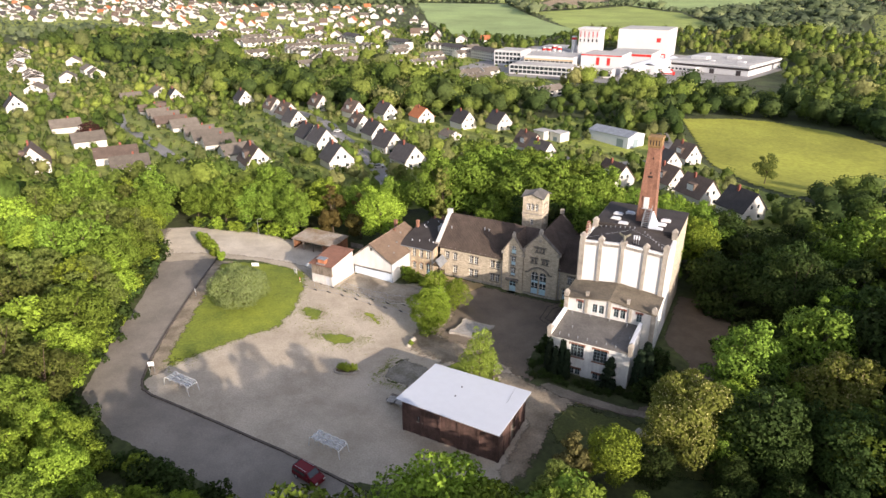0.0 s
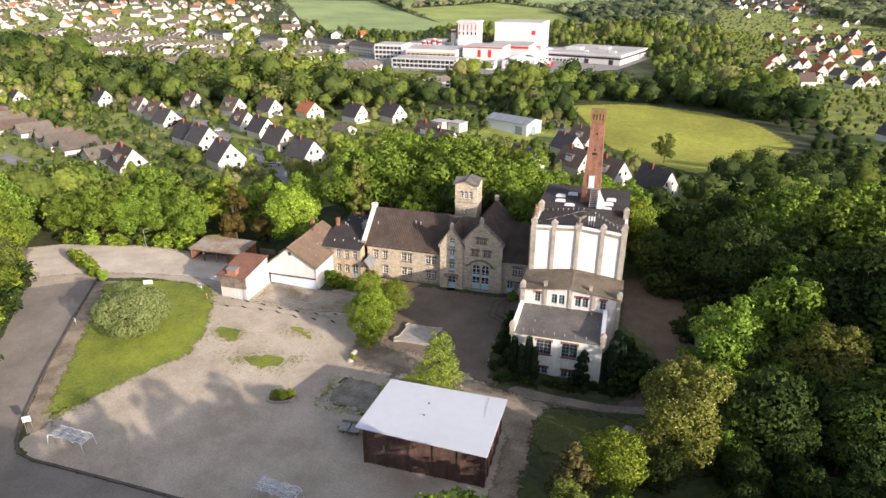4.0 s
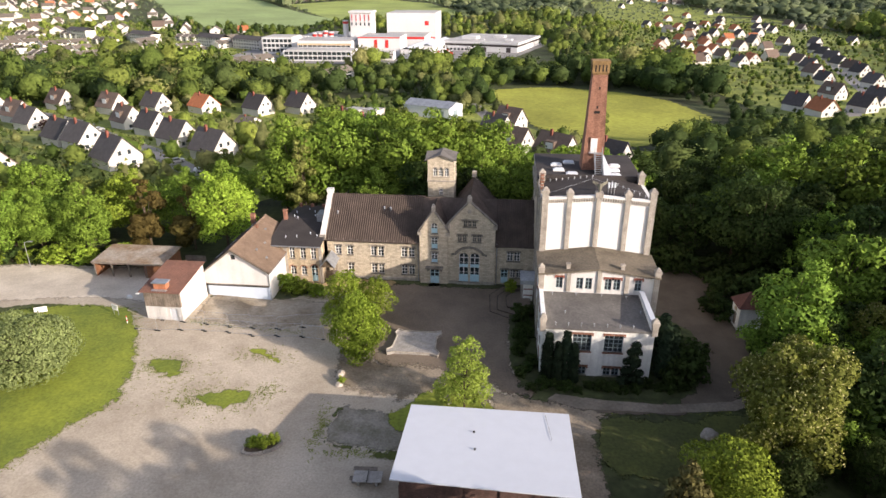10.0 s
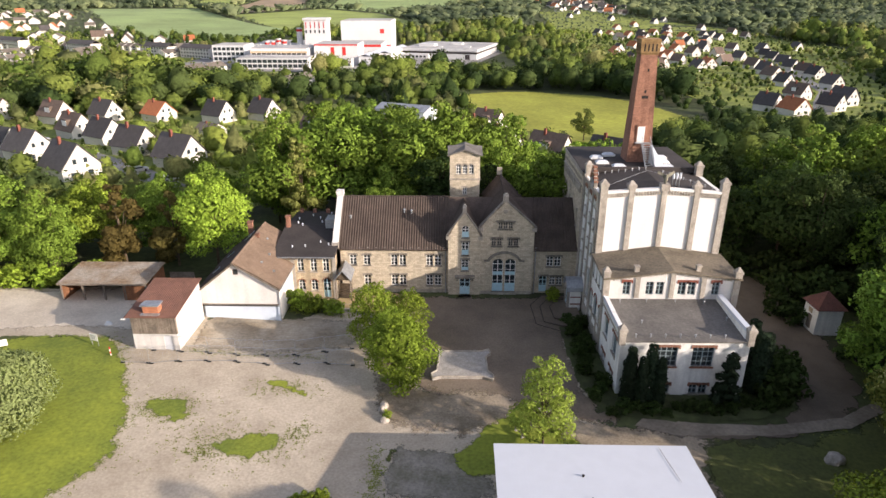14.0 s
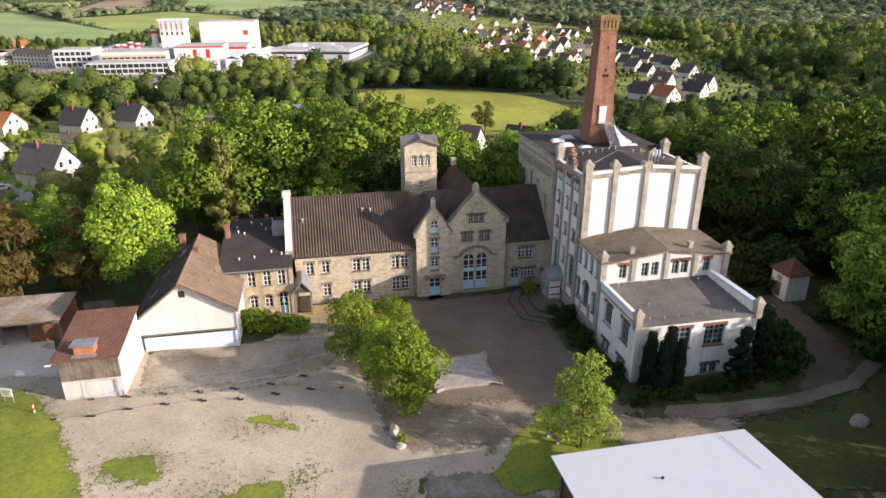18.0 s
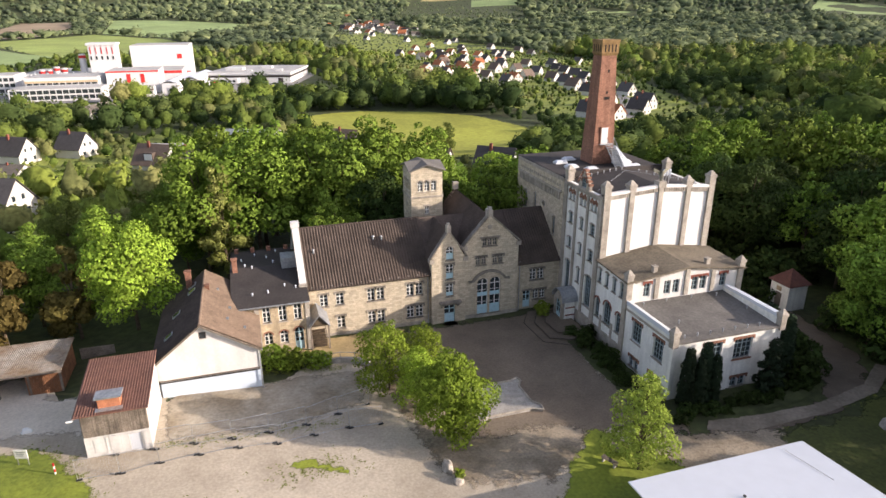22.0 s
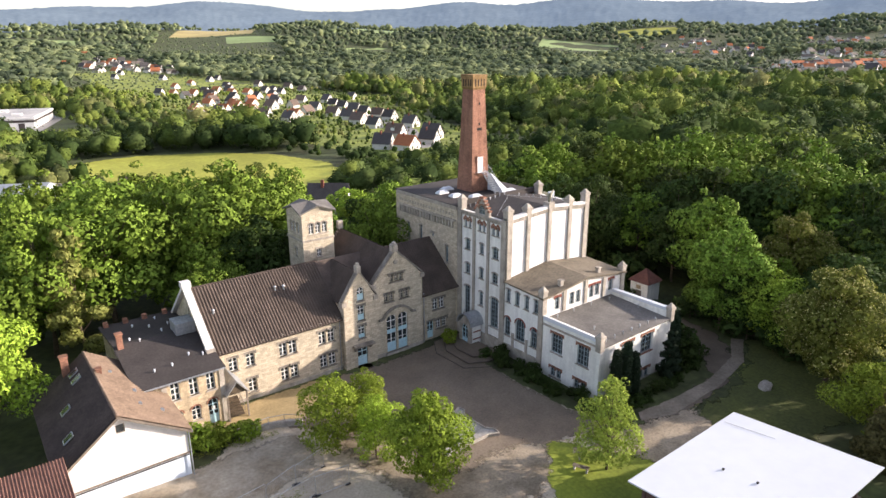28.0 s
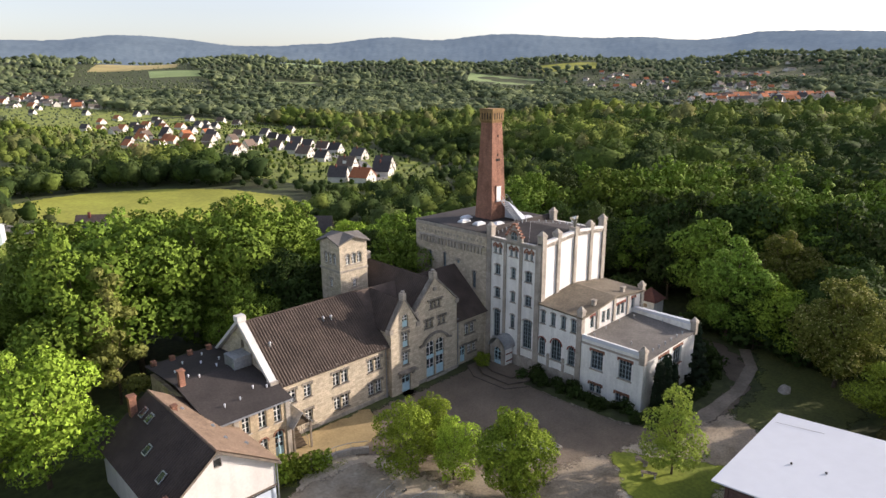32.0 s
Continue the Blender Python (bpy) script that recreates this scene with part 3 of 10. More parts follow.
def build_range():
    b = thing("stone_building", (-18, 101, GROUND), "long limestone brewery range with brown tiled roof and gables", "building")
    s = Side(-34.3, FRONT, 1, 0)
    X = lambda x: x + 34.3
    eave, ridge_y, ridge = 5.45, 101.0, 10.55
    holes, wins = [], []

    def add(x, z0, z1, w, arch=0.0, cols=2, rows=3, mat=None, panel=0.0, name="window", out=0.0, lst=None):
        wins.append((x, z0, z1, w, arch, cols, rows, mat, panel, name, out))
        return opening(X(x), z0, w, z1 - z0, arch)

    main = []
    for x in (-32.1, -30.2):
        main.append(add(x, 2.55, 4.05, 0.95))
    for x in (-30.2,):
        main.append(add(x, -0.55, 1.05, 0.95))
    for x in (-26.45, -25.3, -21.6, -20.45):
        main.append(add(x, 2.5, 4.1, 0.92))
        main.append(add(x, -0.5, 1.1, 0.92))
    wall = part("front_wall", wall_panel(s, [(0, GROUND - 0.3), (X(-19.05), GROUND - 0.3), (X(-19.05), eave), (0, eave)], main), M_STONE, b)
    # the right-hand link between gable and tower
    link = [add(-5.15, 2.5, 4.0, 0.9), add(-4.1, 2.5, 4.0, 0.9), add(-5.95, -1.35, 1.05, 1.05, 0, 2, 4, M_BLUE, 1.0, "door"),
            add(-4.65, -0.3, 1.0, 0.8), add(-3.7, -0.3, 1.0, 0.8)]
    part("link_wall", wall_panel(s, [(X(-7.5), GROUND - 0.3), (X(-1.45), GROUND - 0.3), (X(-1.45), eave), (X(-7.5), eave)], link), M_STONE, b)
    # narrow gable with its column of openings and a door
    G1 = 0.75
    nar = [add(-16.75, 6.95, 8.65, 0.95, 0.45, 2, 3, M_FRAME, 0.8, "window", G1), add(-16.75, 4.4, 6.3, 0.95, 0, 2, 4, M_FRAME, 0.75, "window", G1),
           add(-16.75, 2.1, 3.75, 0.95, 0, 2, 4, M_FRAME, 0.5, "window", G1), add(-16.75, -1.5, 0.95, 1.4, 0, 2, 4, M_BLUE, 1.15, "door", G1)]
    part("narrow_gable", wall_panel(s, [(X(-19.05), GROUND - 0.3), (X(-14.7), GROUND - 0.3), (X(-14.7), 7.1), (X(-16.72), 10.5), (X(-17.05), 10.5), (X(-19.05), 7.1)], nar, 0.5, G1), M_STONE, b)
    # wide gable with the great double window
    G2 = 0.35
    wide = []
    for x in (-12.08, -11.4, -10.72):
        wide.append(add(x, 8.05, 9.0, 0.56, 0, 2, 2, M_SAND_STONE, 0, "window", G2))
    for x in (-12.9, -12.15, -10.65, -9.9):
        wide.append(add(x, 5.6, 6.65, 0.62, 0, 2, 3, M_SAND_STONE, 0, "window", G2))
    for x in (-12.25, -10.55):
        wide.append(add(x, -1.2, 3.75, 1.45, 0.55, 2, 6, M_FRAME, 1.25, "window", G2))
    part("wide_gable", wall_panel(s, [(X(-14.7), GROUND - 0.3), (X(-7.5), GROUND - 0.3), (X(-7.5), 8.2), (X(-11.2), 11.9), (X(-11.75), 11.9), (X(-14.7), 8.2)], wide, 0.55, G2), M_STONE, b)
    for x, z0, z1, w, arch, cols, rows, mat, panel, name, out in wins:
        window(b, s, X(x), z0, w, z1 - z0, arch, cols, rows, mat, panel, M_WEATHERED if name == "window" else None,
               M_WEATHERED if (arch == 0) else None, 0.22, out, name, "blue wooden door with glazed upper half" if name == "door" else "")
    # stone trimmings
    bm = bmesh.new()
    n = 20                          # hood over the great window, with level feet
    line = lambda r, foot: [(-11.4 + 2.75, foot)] + [(-11.4 + math.cos(math.pi * (0.16 + 0.68 * k / n)) * r, 2.45 + math.sin(math.pi * (0.16 + 0.68 * k / n)) * r * 0.93) for k in range(n + 1)] + [(-11.4 - 2.75, foot)]
    arch_band(bm, line(2.62, 3.62), line(2.32, 3.36), FRONT - G2 - 0.3, FRONT - G2 - 0.004)
    part("window_hood", bm, M_WEATHERED, b, "curved stone hood mould")
    part("string_course", boxes((-12.7, -10.1, FRONT - G2 - 0.16, FRONT - G2 - 0.004, 9.12, 9.3)), M_WEATHERED, b)
    part("great_sill", boxes((-13.2, -9.6, FRONT - G2 - 0.3, FRONT - G2 - 0.004, -1.5, -1.21)), M_SAND_STONE, b)
    for x in (-12.25, -10.55):
        part("transom_panel", boxes((x - 0.66, x + 0.66, FRONT - G2 + 0.14, FRONT - G2 + 0.21, 1.3, 1.8)), M_BLUE, b, "light blue panel between the panes")
    bm = bmesh.new()
    tube(bm, (-11.48, FRONT - G2 - 0.12, 10.55), (-11.48, FRONT - G2 - 0.006, 10.55), 0.3, 0.3, 14)
    part("roundel", bm, M_SAND_STONE, b)
    bm = boxes((-18.1, -15.4, FRONT - G1 - 0.75, FRONT - G1 - 0.004, 1.25, 1.5))
    for x in (-17.8, -15.7):
        solid(bm, [(x - 0.12, FRONT - G1 - 0.005, 0.6), (x + 0.12, FRONT - G1 - 0.005, 0.6), (x + 0.12, FRONT - G1 - 0.12, 0.65), (x - 0.12, FRONT - G1 - 0.12, 0.65)],
              [(x - 0.12, FRONT - G1 - 0.005, 1.245), (x + 0.12, FRONT - G1 - 0.005, 1.245), (x + 0.12, FRONT - G1 - 0.6, 1.245), (x - 0.12, FRONT - G1 - 0.6, 1.245)])
    part("door_canopy", bm, M_WEATHERED, b, "stone canopy on brackets over the blue door")
    bm = boxes((-17.7, -15.8, FRONT - G1 - 1.1, FRONT - G1, -1.68, -1.5))
    part("doorstep", bm, M_SAND_STONE, b)
    # copings that follow the gables, kneelers and finials
    for nm, xl, xc, xr, zl, zt, out, tk in (("coping", -19.05, -16.88, -14.7, 7.1, 10.55, G1, 0.5), ("coping", -14.7, -11.48, -7.5, 8.2, 11.95, G2, 0.55)):
        for xa in (xl, xr):
            bm = bmesh.new()
            y0, y1 = FRONT - out - 0.1, FRONT - out + tk + 0.1
            e = 0.2 if xa == xl else -0.2
            solid(bm, [(xa - e, y0, zl), (xa - e, y1, zl), (xc, y1, zt), (xc, y0, zt)], [(xa - e, y0, zl + 0.24), (xa - e, y1, zl + 0.24), (xc, y1, zt + 0.26), (xc, y0, zt + 0.26)])
            part(nm, bm, M_WEATHERED, b)
            x0, x1 = sorted((xa - 1.4 * e, xa + 1.6 * e))
            part("kneeler", boxes((x0, x1, y0 - 0.06, y1 + 0.03, zl - 0.45, zl + 0.1)), M_SAND_STONE, b)
        w = 0.26 if tk < 0.52 else 0.34
        bm = boxes((xc - w, xc + w, FRONT - out - 0.14, FRONT - out + tk + 0.13, zt - 0.1, zt + 0.75), (xc - w * 0.6, xc + w * 0.6, FRONT - out, FRONT - out + tk - 0.1, zt + 0.752, zt + 1.05))
        part("finial", bm, M_SAND_STONE, b)
    # plinth and eaves corbels
    for x0, x1, o in ((-34.3, -19.06, 0), (-14.6, -13.25, G2), (-9.55, -7.45, G2)):
        part("plinth", boxes((x0, x1, FRONT - o - 0.14, FRONT - o - 0.003, GROUND - 0.3, GROUND + 0.55)), M_SAND_STONE, b)
    for k in range(13):
        x = -33.4 + k * 1.15
        part("corbel", boxes((x - 0.11, x + 0.11, FRONT - 0.4, FRONT - 0.004, eave - 0.42, eave - 0.12)), M_WEATHERED, b)
    for k in range(2):
        x = (-19.4, -7.2)[k]
        bm = bmesh.new()
        tube(bm, (x, FRONT - 0.18 - 0.1 * k, GROUND), (x, FRONT - 0.18 - 0.1 * k, eave - 0.05), 0.06)
        part("downpipe", bm, M_ZINC, b)
    # other walls
    part("back_wall", boxes((-34.3, -1.45, 106.7, 107.15, GROUND - 3, eave)), M_STONE, b)
    bm = bmesh.new()
    side_l = Side(-34.3, 107.15, 0, -1)
    bm = wall_panel(side_l, [(0, GROUND - 3), (12.05, GROUND - 0.3), (12.05, eave), (6.1, ridge + 0.1), (0, eave)], [opening(6.1, 7.6, 0.7, 1.1, 0.35)], 0.5)
    part("gable_wall", bm, M_STONE, b)
    # parapet along the left gable
    for ya, sgn in ((FRONT - 0.35, 1), (107.3, -1)):
        bm = bmesh.new()
        solid(bm, [(-34.75, ya, eave + 0.05), (-33.95, ya, eave + 0.05), (-33.95, ridge_y, ridge + 0.12), (-34.75, ridge_y, ridge + 0.12)],
              [(-34.75, ya, eave + 0.45), (-33.95, ya, eave + 0.45), (-33.95, ridge_y, ridge + 0.55), (-34.75, ridge_y, ridge + 0.55)])
        part("parapet", bm, M_WHITE, b, "white painted gable parapet")
    part("parapet_cap", boxes((-34.85, -33.85, ridge_y - 0.45, ridge_y + 0.45, ridge + 0.3, ridge + 0.95)), M_WHITE, b)
    part("parapet_foot", boxes((-34.8, -33.9, FRONT - 0.6, FRONT + 0.3, eave - 0.25, eave + 0.5)), M_SAND_STONE, b)
    # roofs
    up = Vector((0, ridge_y - (FRONT - 0.5), ridge - (eave - 0.45))).normalized()
    L = (Vector((0, ridge_y, ridge)) - Vector((0, FRONT - 0.5, eave - 0.42))).length
    bm = bmesh.new()
    rise = (ridge - eave + 0.42) / (ridge_y - FRONT + 0.5)
    for xa, xb, ya in ((-33.9, -19.06, FRONT - 0.5), (-19.06, -7.49, FRONT + 0.62), (-7.49, -1.5, FRONT - 0.5)):
        za = eave - 0.42 + (ya - FRONT + 0.5) * rise
        slab(bm, [(xa, ya, za), (xb, ya, za), (xb, ridge_y, ridge), (xa, ridge_y, ridge)], 0.18)
    slab(bm, [(-33.9, ridge_y, ridge), (-1.5, ridge_y, ridge), (-1.5, 107.5, eave - 0.35), (-33.9, 107.5, eave - 0.35)], 0.18)
    roof = part("roof", bm, M_TILE, b)
    for x0, x1 in ((-33.9, -19.0), (-7.4, -1.5)):
        me = tile_rows((x0, FRONT - 0.55, eave - 0.44), (1, 0, 0), up, x1 - x0, L)
        me.materials.append(M_TILE)
        o = part("tiles", me, None, roof)
    ridge_bm = bmesh.new()
    for k in range(44):
        x = -33.8 + k * 0.34
        tube(ridge_bm, (x, ridge_y, ridge + 0.02), (x + 0.36, ridge_y, ridge + 0.05), 0.13, 0.15, 8)
    part("ridge_tiles", ridge_bm, M_TILE, b)
    # roofs over the two gables, running back
    for xl, xc, xr, zl, zt, out, yb in ((-19.0, -16.88, -14.75, 6.95, 10.45, G1, 101.2), (-14.65, -11.48, -7.55, 8.05, 11.85, G2, 108.5)):
        bm = bmesh.new()
        y0 = FRONT - out + 0.4
        ze = zl - 0.35 if xl > -15 else zl - 0.1
        slab(bm, [(xl - 0.2, y0, ze), (xc, y0, zt), (xc, yb, zt), (xl - 0.2, yb, ze)], 0.16)
        slab(bm, [(xr + 0.2, y0, ze), (xc, y0, zt), (xc, yb, zt), (xr + 0.2, yb, ze)], 0.16)
        gr = part("gable_roof", bm, M_TILE, b)
        for xe, e in ((xl - 0.2, 1), (xr + 0.2, -1)):
            u = Vector((xc - xe, 0, zt - ze))
            me = tile_rows((xe, y0, ze), (0, 1, 0), u.normalized(), yb - y0, u.length)
            me.materials.append(M_TILE)
            part("tiles", me, None, gr)
    part("gable_cheek", boxes((-14.65, -7.55, 101.5, 108.3, eave - 1, 8.0)), M_STONE, b)
    bm = bmesh.new()
    solid(bm, [(-14.6, 108.0, 7.9), (-7.6, 108.0, 7.9), (-11.48, 108.0, 12.0)], [(-14.6, 108.4, 7.9), (-7.6, 108.4, 7.9), (-11.48, 108.4, 12.0)])
    part("rear_gable", bm, M_STONE, b)
    part("rear_finial", boxes((-11.85, -11.1, 107.9, 108.5, 11.9, 12.9)), M_SAND_STONE, b)
    part("side_wall", boxes((-19.0, -18.55, FRONT - G1 + 0.5, FRONT + 3, GROUND, 7.0), (-15.2, -14.75, FRONT - G1 + 0.5, FRONT + 3, GROUND, 7.0)), M_STONE, b)
    # small roof vents
    for x, y in ((-25.2, 99.0), (-24.2, 98.9), (-32.6, 98.2)):
        z = eave - 0.42 + (y - FRONT + 0.5) * (ridge - eave + 0.42) / (ridge_y - FRONT + 0.5)
        bm = bmesh.new()
        tube(bm, (x, y, z), (x, y, z + 0.5), 0.12, 0.12, 8)
        tube(bm, (x, y, z + 0.5), (x, y, z + 0.62), 0.19, 0.1, 8)
        part("roof_vent", bm, M_ZINC, b)
    return b


def build_belvedere():
    b = thing("stone_belvedere", (-16.8, 106.4, GROUND), "square limestone lookout tower with triple arched windows", "tower")
    x0, x1, y0, y1 = -18.9, -14.6, 104.2, 108.5
    for nm, s, ln in (("front_wall", Side(x0, y0, 1, 0), x1 - x0), ("left_wall", Side(x0, y1, 0, -1), y1 - y0), ("right_wall", Side(x1, y0, 0, 1), y1 - y0), ("back_wall", Side(x1, y1, -1, 0), x1 - x0)):
        c = ln / 2
        holes = [opening(c + d, 13.0, 0.68, 1.4, 0.34) for d in (-0.92, 0, 0.92)] + [opening(c, 9.9, 0.6, 1.05)]
        i = 0.0 if nm in ("front_wall", "back_wall") else 0.402
        part(nm, wall_panel(s, [(i, 4), (ln - i, 4), (ln - i, 15.7 + i * 0.3), (c, 16.45), (i, 15.7 + i * 0.3)], holes, 0.4), M_STONE, b)
        for d in (-0.92, 0, 0.92):
            window(b, s, c + d, 13.0, 0.68, 1.4, 0.34, 2, 3, M_FRAME, 0, None, M_SAND_STONE, 0.16)
        window(b, s, c, 9.9, 0.6, 1.05, 0, 2, 2, M_FRAME, 0, M_SAND_STONE, M_SAND_STONE, 0.16)
        e = 0.1 if i == 0 else -0.004
        part("sill_band", string_band(s, ln, 12.1, 12.35, 0.1, -e, ln + e), M_SAND_STONE, b)
        part("window_sill", string_band(s, ln, 12.86, 12.98, 0.08, c - 1.45, c + 1.45), M_SAND_STONE, b)
    bm = bmesh.new()
    cx, cy, o = (x0 + x1) / 2, (y0 + y1) / 2, 0.35
    e = [(x0 - o, y0 - o, 15.65), (cx, y0 - o, 16.5), (x1 + o, y0 - o, 15.65), (x1 + o, cy, 16.5), (x1 + o, y1 + o, 15.65), (cx, y1 + o, 16.5), (x0 - o, y1 + o, 15.65), (x0 - o, cy, 16.5)]
    lo, hi = [bm.verts.new(p) for p in e], [bm.verts.new((p[0], p[1], p[2] + 0.16)) for p in e]
    top, bot = bm.verts.new((cx, cy, 16.85)), bm.verts.new((cx, cy, 16.55))
    for k in range(8):
        j = (k + 1) % 8
        bm.faces.new((hi[k], hi[j], top))
        bm.faces.new((lo[j], lo[k], bot))
        bm.faces.new((lo[k], lo[j], hi[j], hi[k]))
    part("roof", bm, M_FELT_GREY, b, "shallow grey metal roof with four small gables")
    return b


def string_band(s, ln, z0, z1, out, u0=None, u1=None):
    """A narrow stone band along a side, a little proud of it."""
    u0, u1 = (-out if u0 is None else u0), (ln + out if u1 is None else u1)
    bm = bmesh.new()
    solid(bm, [s.at(u0, z0, 0.003), s.at(u1, z0, 0.003), s.at(u1, z0, out), s.at(u0, z0, out)], [s.at(u0, z1, 0.003), s.at(u1, z1, 0.003), s.at(u1, z1, out), s.at(u0, z1, out)])
    return bm


build_range()
build_belvedere()


# ---- the white tower block ----
def pinnacle(parent, x, y, z0, z1, w=0.42, mat=None):
    """A square stone post with a pointed cap."""
    bm = boxes((x - w, x + w, y - w, y + w, z0, z1 - 0.75), (x - w * 1.18, x + w * 1.18, y - w * 1.18, y + w * 1.18, z1 - 0.75, z1 - 0.45))
    a = [(x - w, y - w, z1 - 0.45), (x + w, y - w, z1 - 0.45), (x + w, y + w, z1 - 0.45), (x - w, y + w, z1 - 0.45)]
    solid(bm, a, [(x + (p[0] - x) * 0.25, y + (p[1] - y) * 0.25, z1) for p in a])
    return part("pinnacle", bm, mat or M_SAND_STONE, parent)


def build_tower():
    b = thing("white_tower_block", (6, 97, GROUND), "tall white brewery tower with stone pilasters and flat dark roofs", "building")
    xl, xr, yf, ym, yb = -1.4, 13.3, 86.0, 94.9, 108.4
    top = 15.6
    # left side of the front part: three bays of windows
    s = Side(xl, ym, 0, -1)
    ln = ym - yf
    U = lambda y: ym - y
    cols = (93.05, 90.35, 87.85)
    spec, holes = [], []
    for k, y in enumerate(cols):
        w = (0.95, 0.75, 1.05)[k]
        for z0, z1 in ((10.6, 12.0), (7.35, 8.75)):
            spec.append((y, z0, z1 - z0, w, 0.18, 2, 3))
        for d in (-0.4, 0.4):
            spec.append((y + d, 13.55, 0.95, 0.48, 0.2, 2, 2))
    spec += [(93.05, 1.6, 4.1, 1.15, 0.3, 3, 7), (87.85, 1.5, 4.0, 1.5, 0.35, 4, 7), (90.35, 3.65, 1.95, 0.75, 0.2, 2, 4), (88.6, -1.0, 1.0, 0.7, 0, 2, 2), (87.4, -1.0, 1.0, 0.7, 0, 2, 2)]
    for y, z, h, w, arch, c, r in spec:
        holes.append(opening(U(y), z, w, h, arch))
    part("left_wall", wall_panel(s, [(0, GROUND - 0.3), (ln, GROUND - 0.3), (ln, top), (0, top)], holes, 0.5), M_PINK, b)
    for y, z, h, w, arch, c, r in spec:
        window(b, s, U(y), z, w, h, arch, c, r, M_GREYFRAME, 0, M_SAND_STONE, M_BRICK if z > 13 else M_SAND_STONE, 0.2)
    for y in (91.75, 89.1):
        part("pilaster", string_band(s, ln, -0.1, top - 0.4, 0.16, U(y) - 0.22, U(y) + 0.22), M_SAND_STONE, b)
    for y in (ym - 0.35, yf + 0.35):
        part("pilaster", string_band(s, ln, GROUND - 0.2, top + 0.2, 0.2, U(y) - 0.38, U(y) + 0.38), M_SAND_STONE, b)
    part("plinth", string_band(s, ln, GROUND - 0.3, 0.05, 0.09, 0.8, ln - 0.8), M_SAND_STONE, b)
    for y in cols:                 # zigzag brick heads under the cornice
        for k in range(2):
            yy = y + (-0.4, 0.4)[k]
            bm = bmesh.new()
            for a, c in (((yy - 0.42, 14.55), (yy, 14.95)), ((yy + 0.42, 14.55), (yy, 14.95))):
                (ya, za), (yc, zc) = a, c
                solid(bm, [(xl - 0.1, ya, za - 0.13), (xl - 0.1, yc, zc - 0.13), (xl - 0.1, yc, zc + 0.13), (xl - 0.1, ya, za + 0.13)],
                      [(xl - 0.004, ya, za - 0.13), (xl - 0.004, yc, zc - 0.13), (xl - 0.004, yc, zc + 0.13), (xl - 0.004, ya, za + 0.13)])
            part("brick_zigzag", bm, M_BRICK, b)
    n = 26
    for k in range(n):
        u = 0.6 + (ln - 1.2) * k / (n - 1)
        part("dentil", string_band(s, ln, 15.12, 15.42, 0.17, u - 0.1, u + 0.1), M_SAND_STONE, b)
    part("cornice", string_band(s, ln, 15.42, 15.66, 0.22, 0.1, ln - 0.1), M_SAND_STONE, b)
    # the small stepped gable above the middle bay
    sg = Side(xl, ym, 0, -1)
    u0 = U(90.35)
    out = [(u0 - 1.3, top), (u0 + 1.3, top), (u0 + 1.3, 16.1), (u0 + 0.95, 16.5), (u0 + 0.65, 17.0), (u0 + 0.3, 17.5), (u0, 17.85), (u0 - 0.3, 17.5), (u0 - 0.65, 17.0), (u0 - 0.95, 16.5), (u0 - 1.3, 16.1)]
    part("small_gable", wall_panel(sg, out, [opening(u0, 15.75, 1.1, 1.15, 0.5)], 0.35, 0.05), M_SAND_STONE, b)
    window(b, sg, u0, 15.75, 1.1, 1.15, 0.5, 4, 2, M_GREYFRAME, 0, None, M_BRICK, 0.12, 0.05)
    for d in (-1, 1):
        bm = bmesh.new()
        for k in range(5):
            y, z = 90.35 + d * (1.25 - k * 0.27), 16.2 + k * 0.38
            box(bm, xl - 0.14, xl + 0.36, y - 0.17, y + 0.17, z, z + 0.24)
        part("brick_steps", bm, M_BRICK, b)
    # front: blank white wall between pilasters, its top rising to the middle
    f = Side(xl, yf, 1, 0)
    W = xr - xl
    part("front_wall", wall_panel(f, [(0, 5), (W, 5), (W, 16.0), (W / 2, 16.55), (0, 16.0)], (), 0.5), M_PANEL, b)
    px = (xl + 0.42, 2.2, 5.95, 9.7, xr - 0.42)
    for k, x in enumerate(px):
        w = 0.4 if k in (0, 4) else 0.3
        part("pilaster", string_band(f, W, 8.2, 16.0 + (0.5 if k == 2 else 0.25 if k in (1, 3) else 0), 0.24, x - xl - w, x - xl + w), M_SAND_STONE, b)
    for k in range(4):
        a, c = px[k] + 0.42, px[k + 1] - 0.42
        for j in range(9):
            x = a + (c - a) * (j + 0.5) / 9
            rise = 16.0 + 0.55 * (1 - abs(x - 5.95) / (W / 2))
            part("dentil", boxes((x - 0.1, x + 0.1, yf - 0.17, yf - 0.004, rise - 0.72, rise - 0.24)), M_SAND_STONE, b)
        za, zc = (16.0 + 0.55 * (1 - abs(v - 5.95) / (W / 2)) for v in (a - 0.1, c + 0.1))
        bm = bmesh.new()
        solid(bm, [(a - 0.1, yf - 0.22, za - 0.24), (c + 0.1, yf - 0.22, zc - 0.24), (c + 0.1, yf + 0.3, zc - 0.24), (a - 0.1, yf + 0.3, za - 0.24)],
              [(a - 0.1, yf - 0.22, za + 0.06), (c + 0.1, yf - 0.22, zc + 0.06), (c + 0.1, yf + 0.3, zc + 0.06), (a - 0.1, yf + 0.3, za + 0.06)])
        part("cornice", bm, M_PANEL, b)
    for x, z in ((px[0], 17.5), (px[1], 17.35), (px[3], 17.35), (px[4], 17.7)):
        pinnacle(b, x, yf + 0.2, 15.8, z)
    pinnacle(b, xl + 0.35, ym - 0.3, 15.4, 17.5)
    pinnacle(b, xr - 0.4, ym - 0.3, 15.4, 17.5)
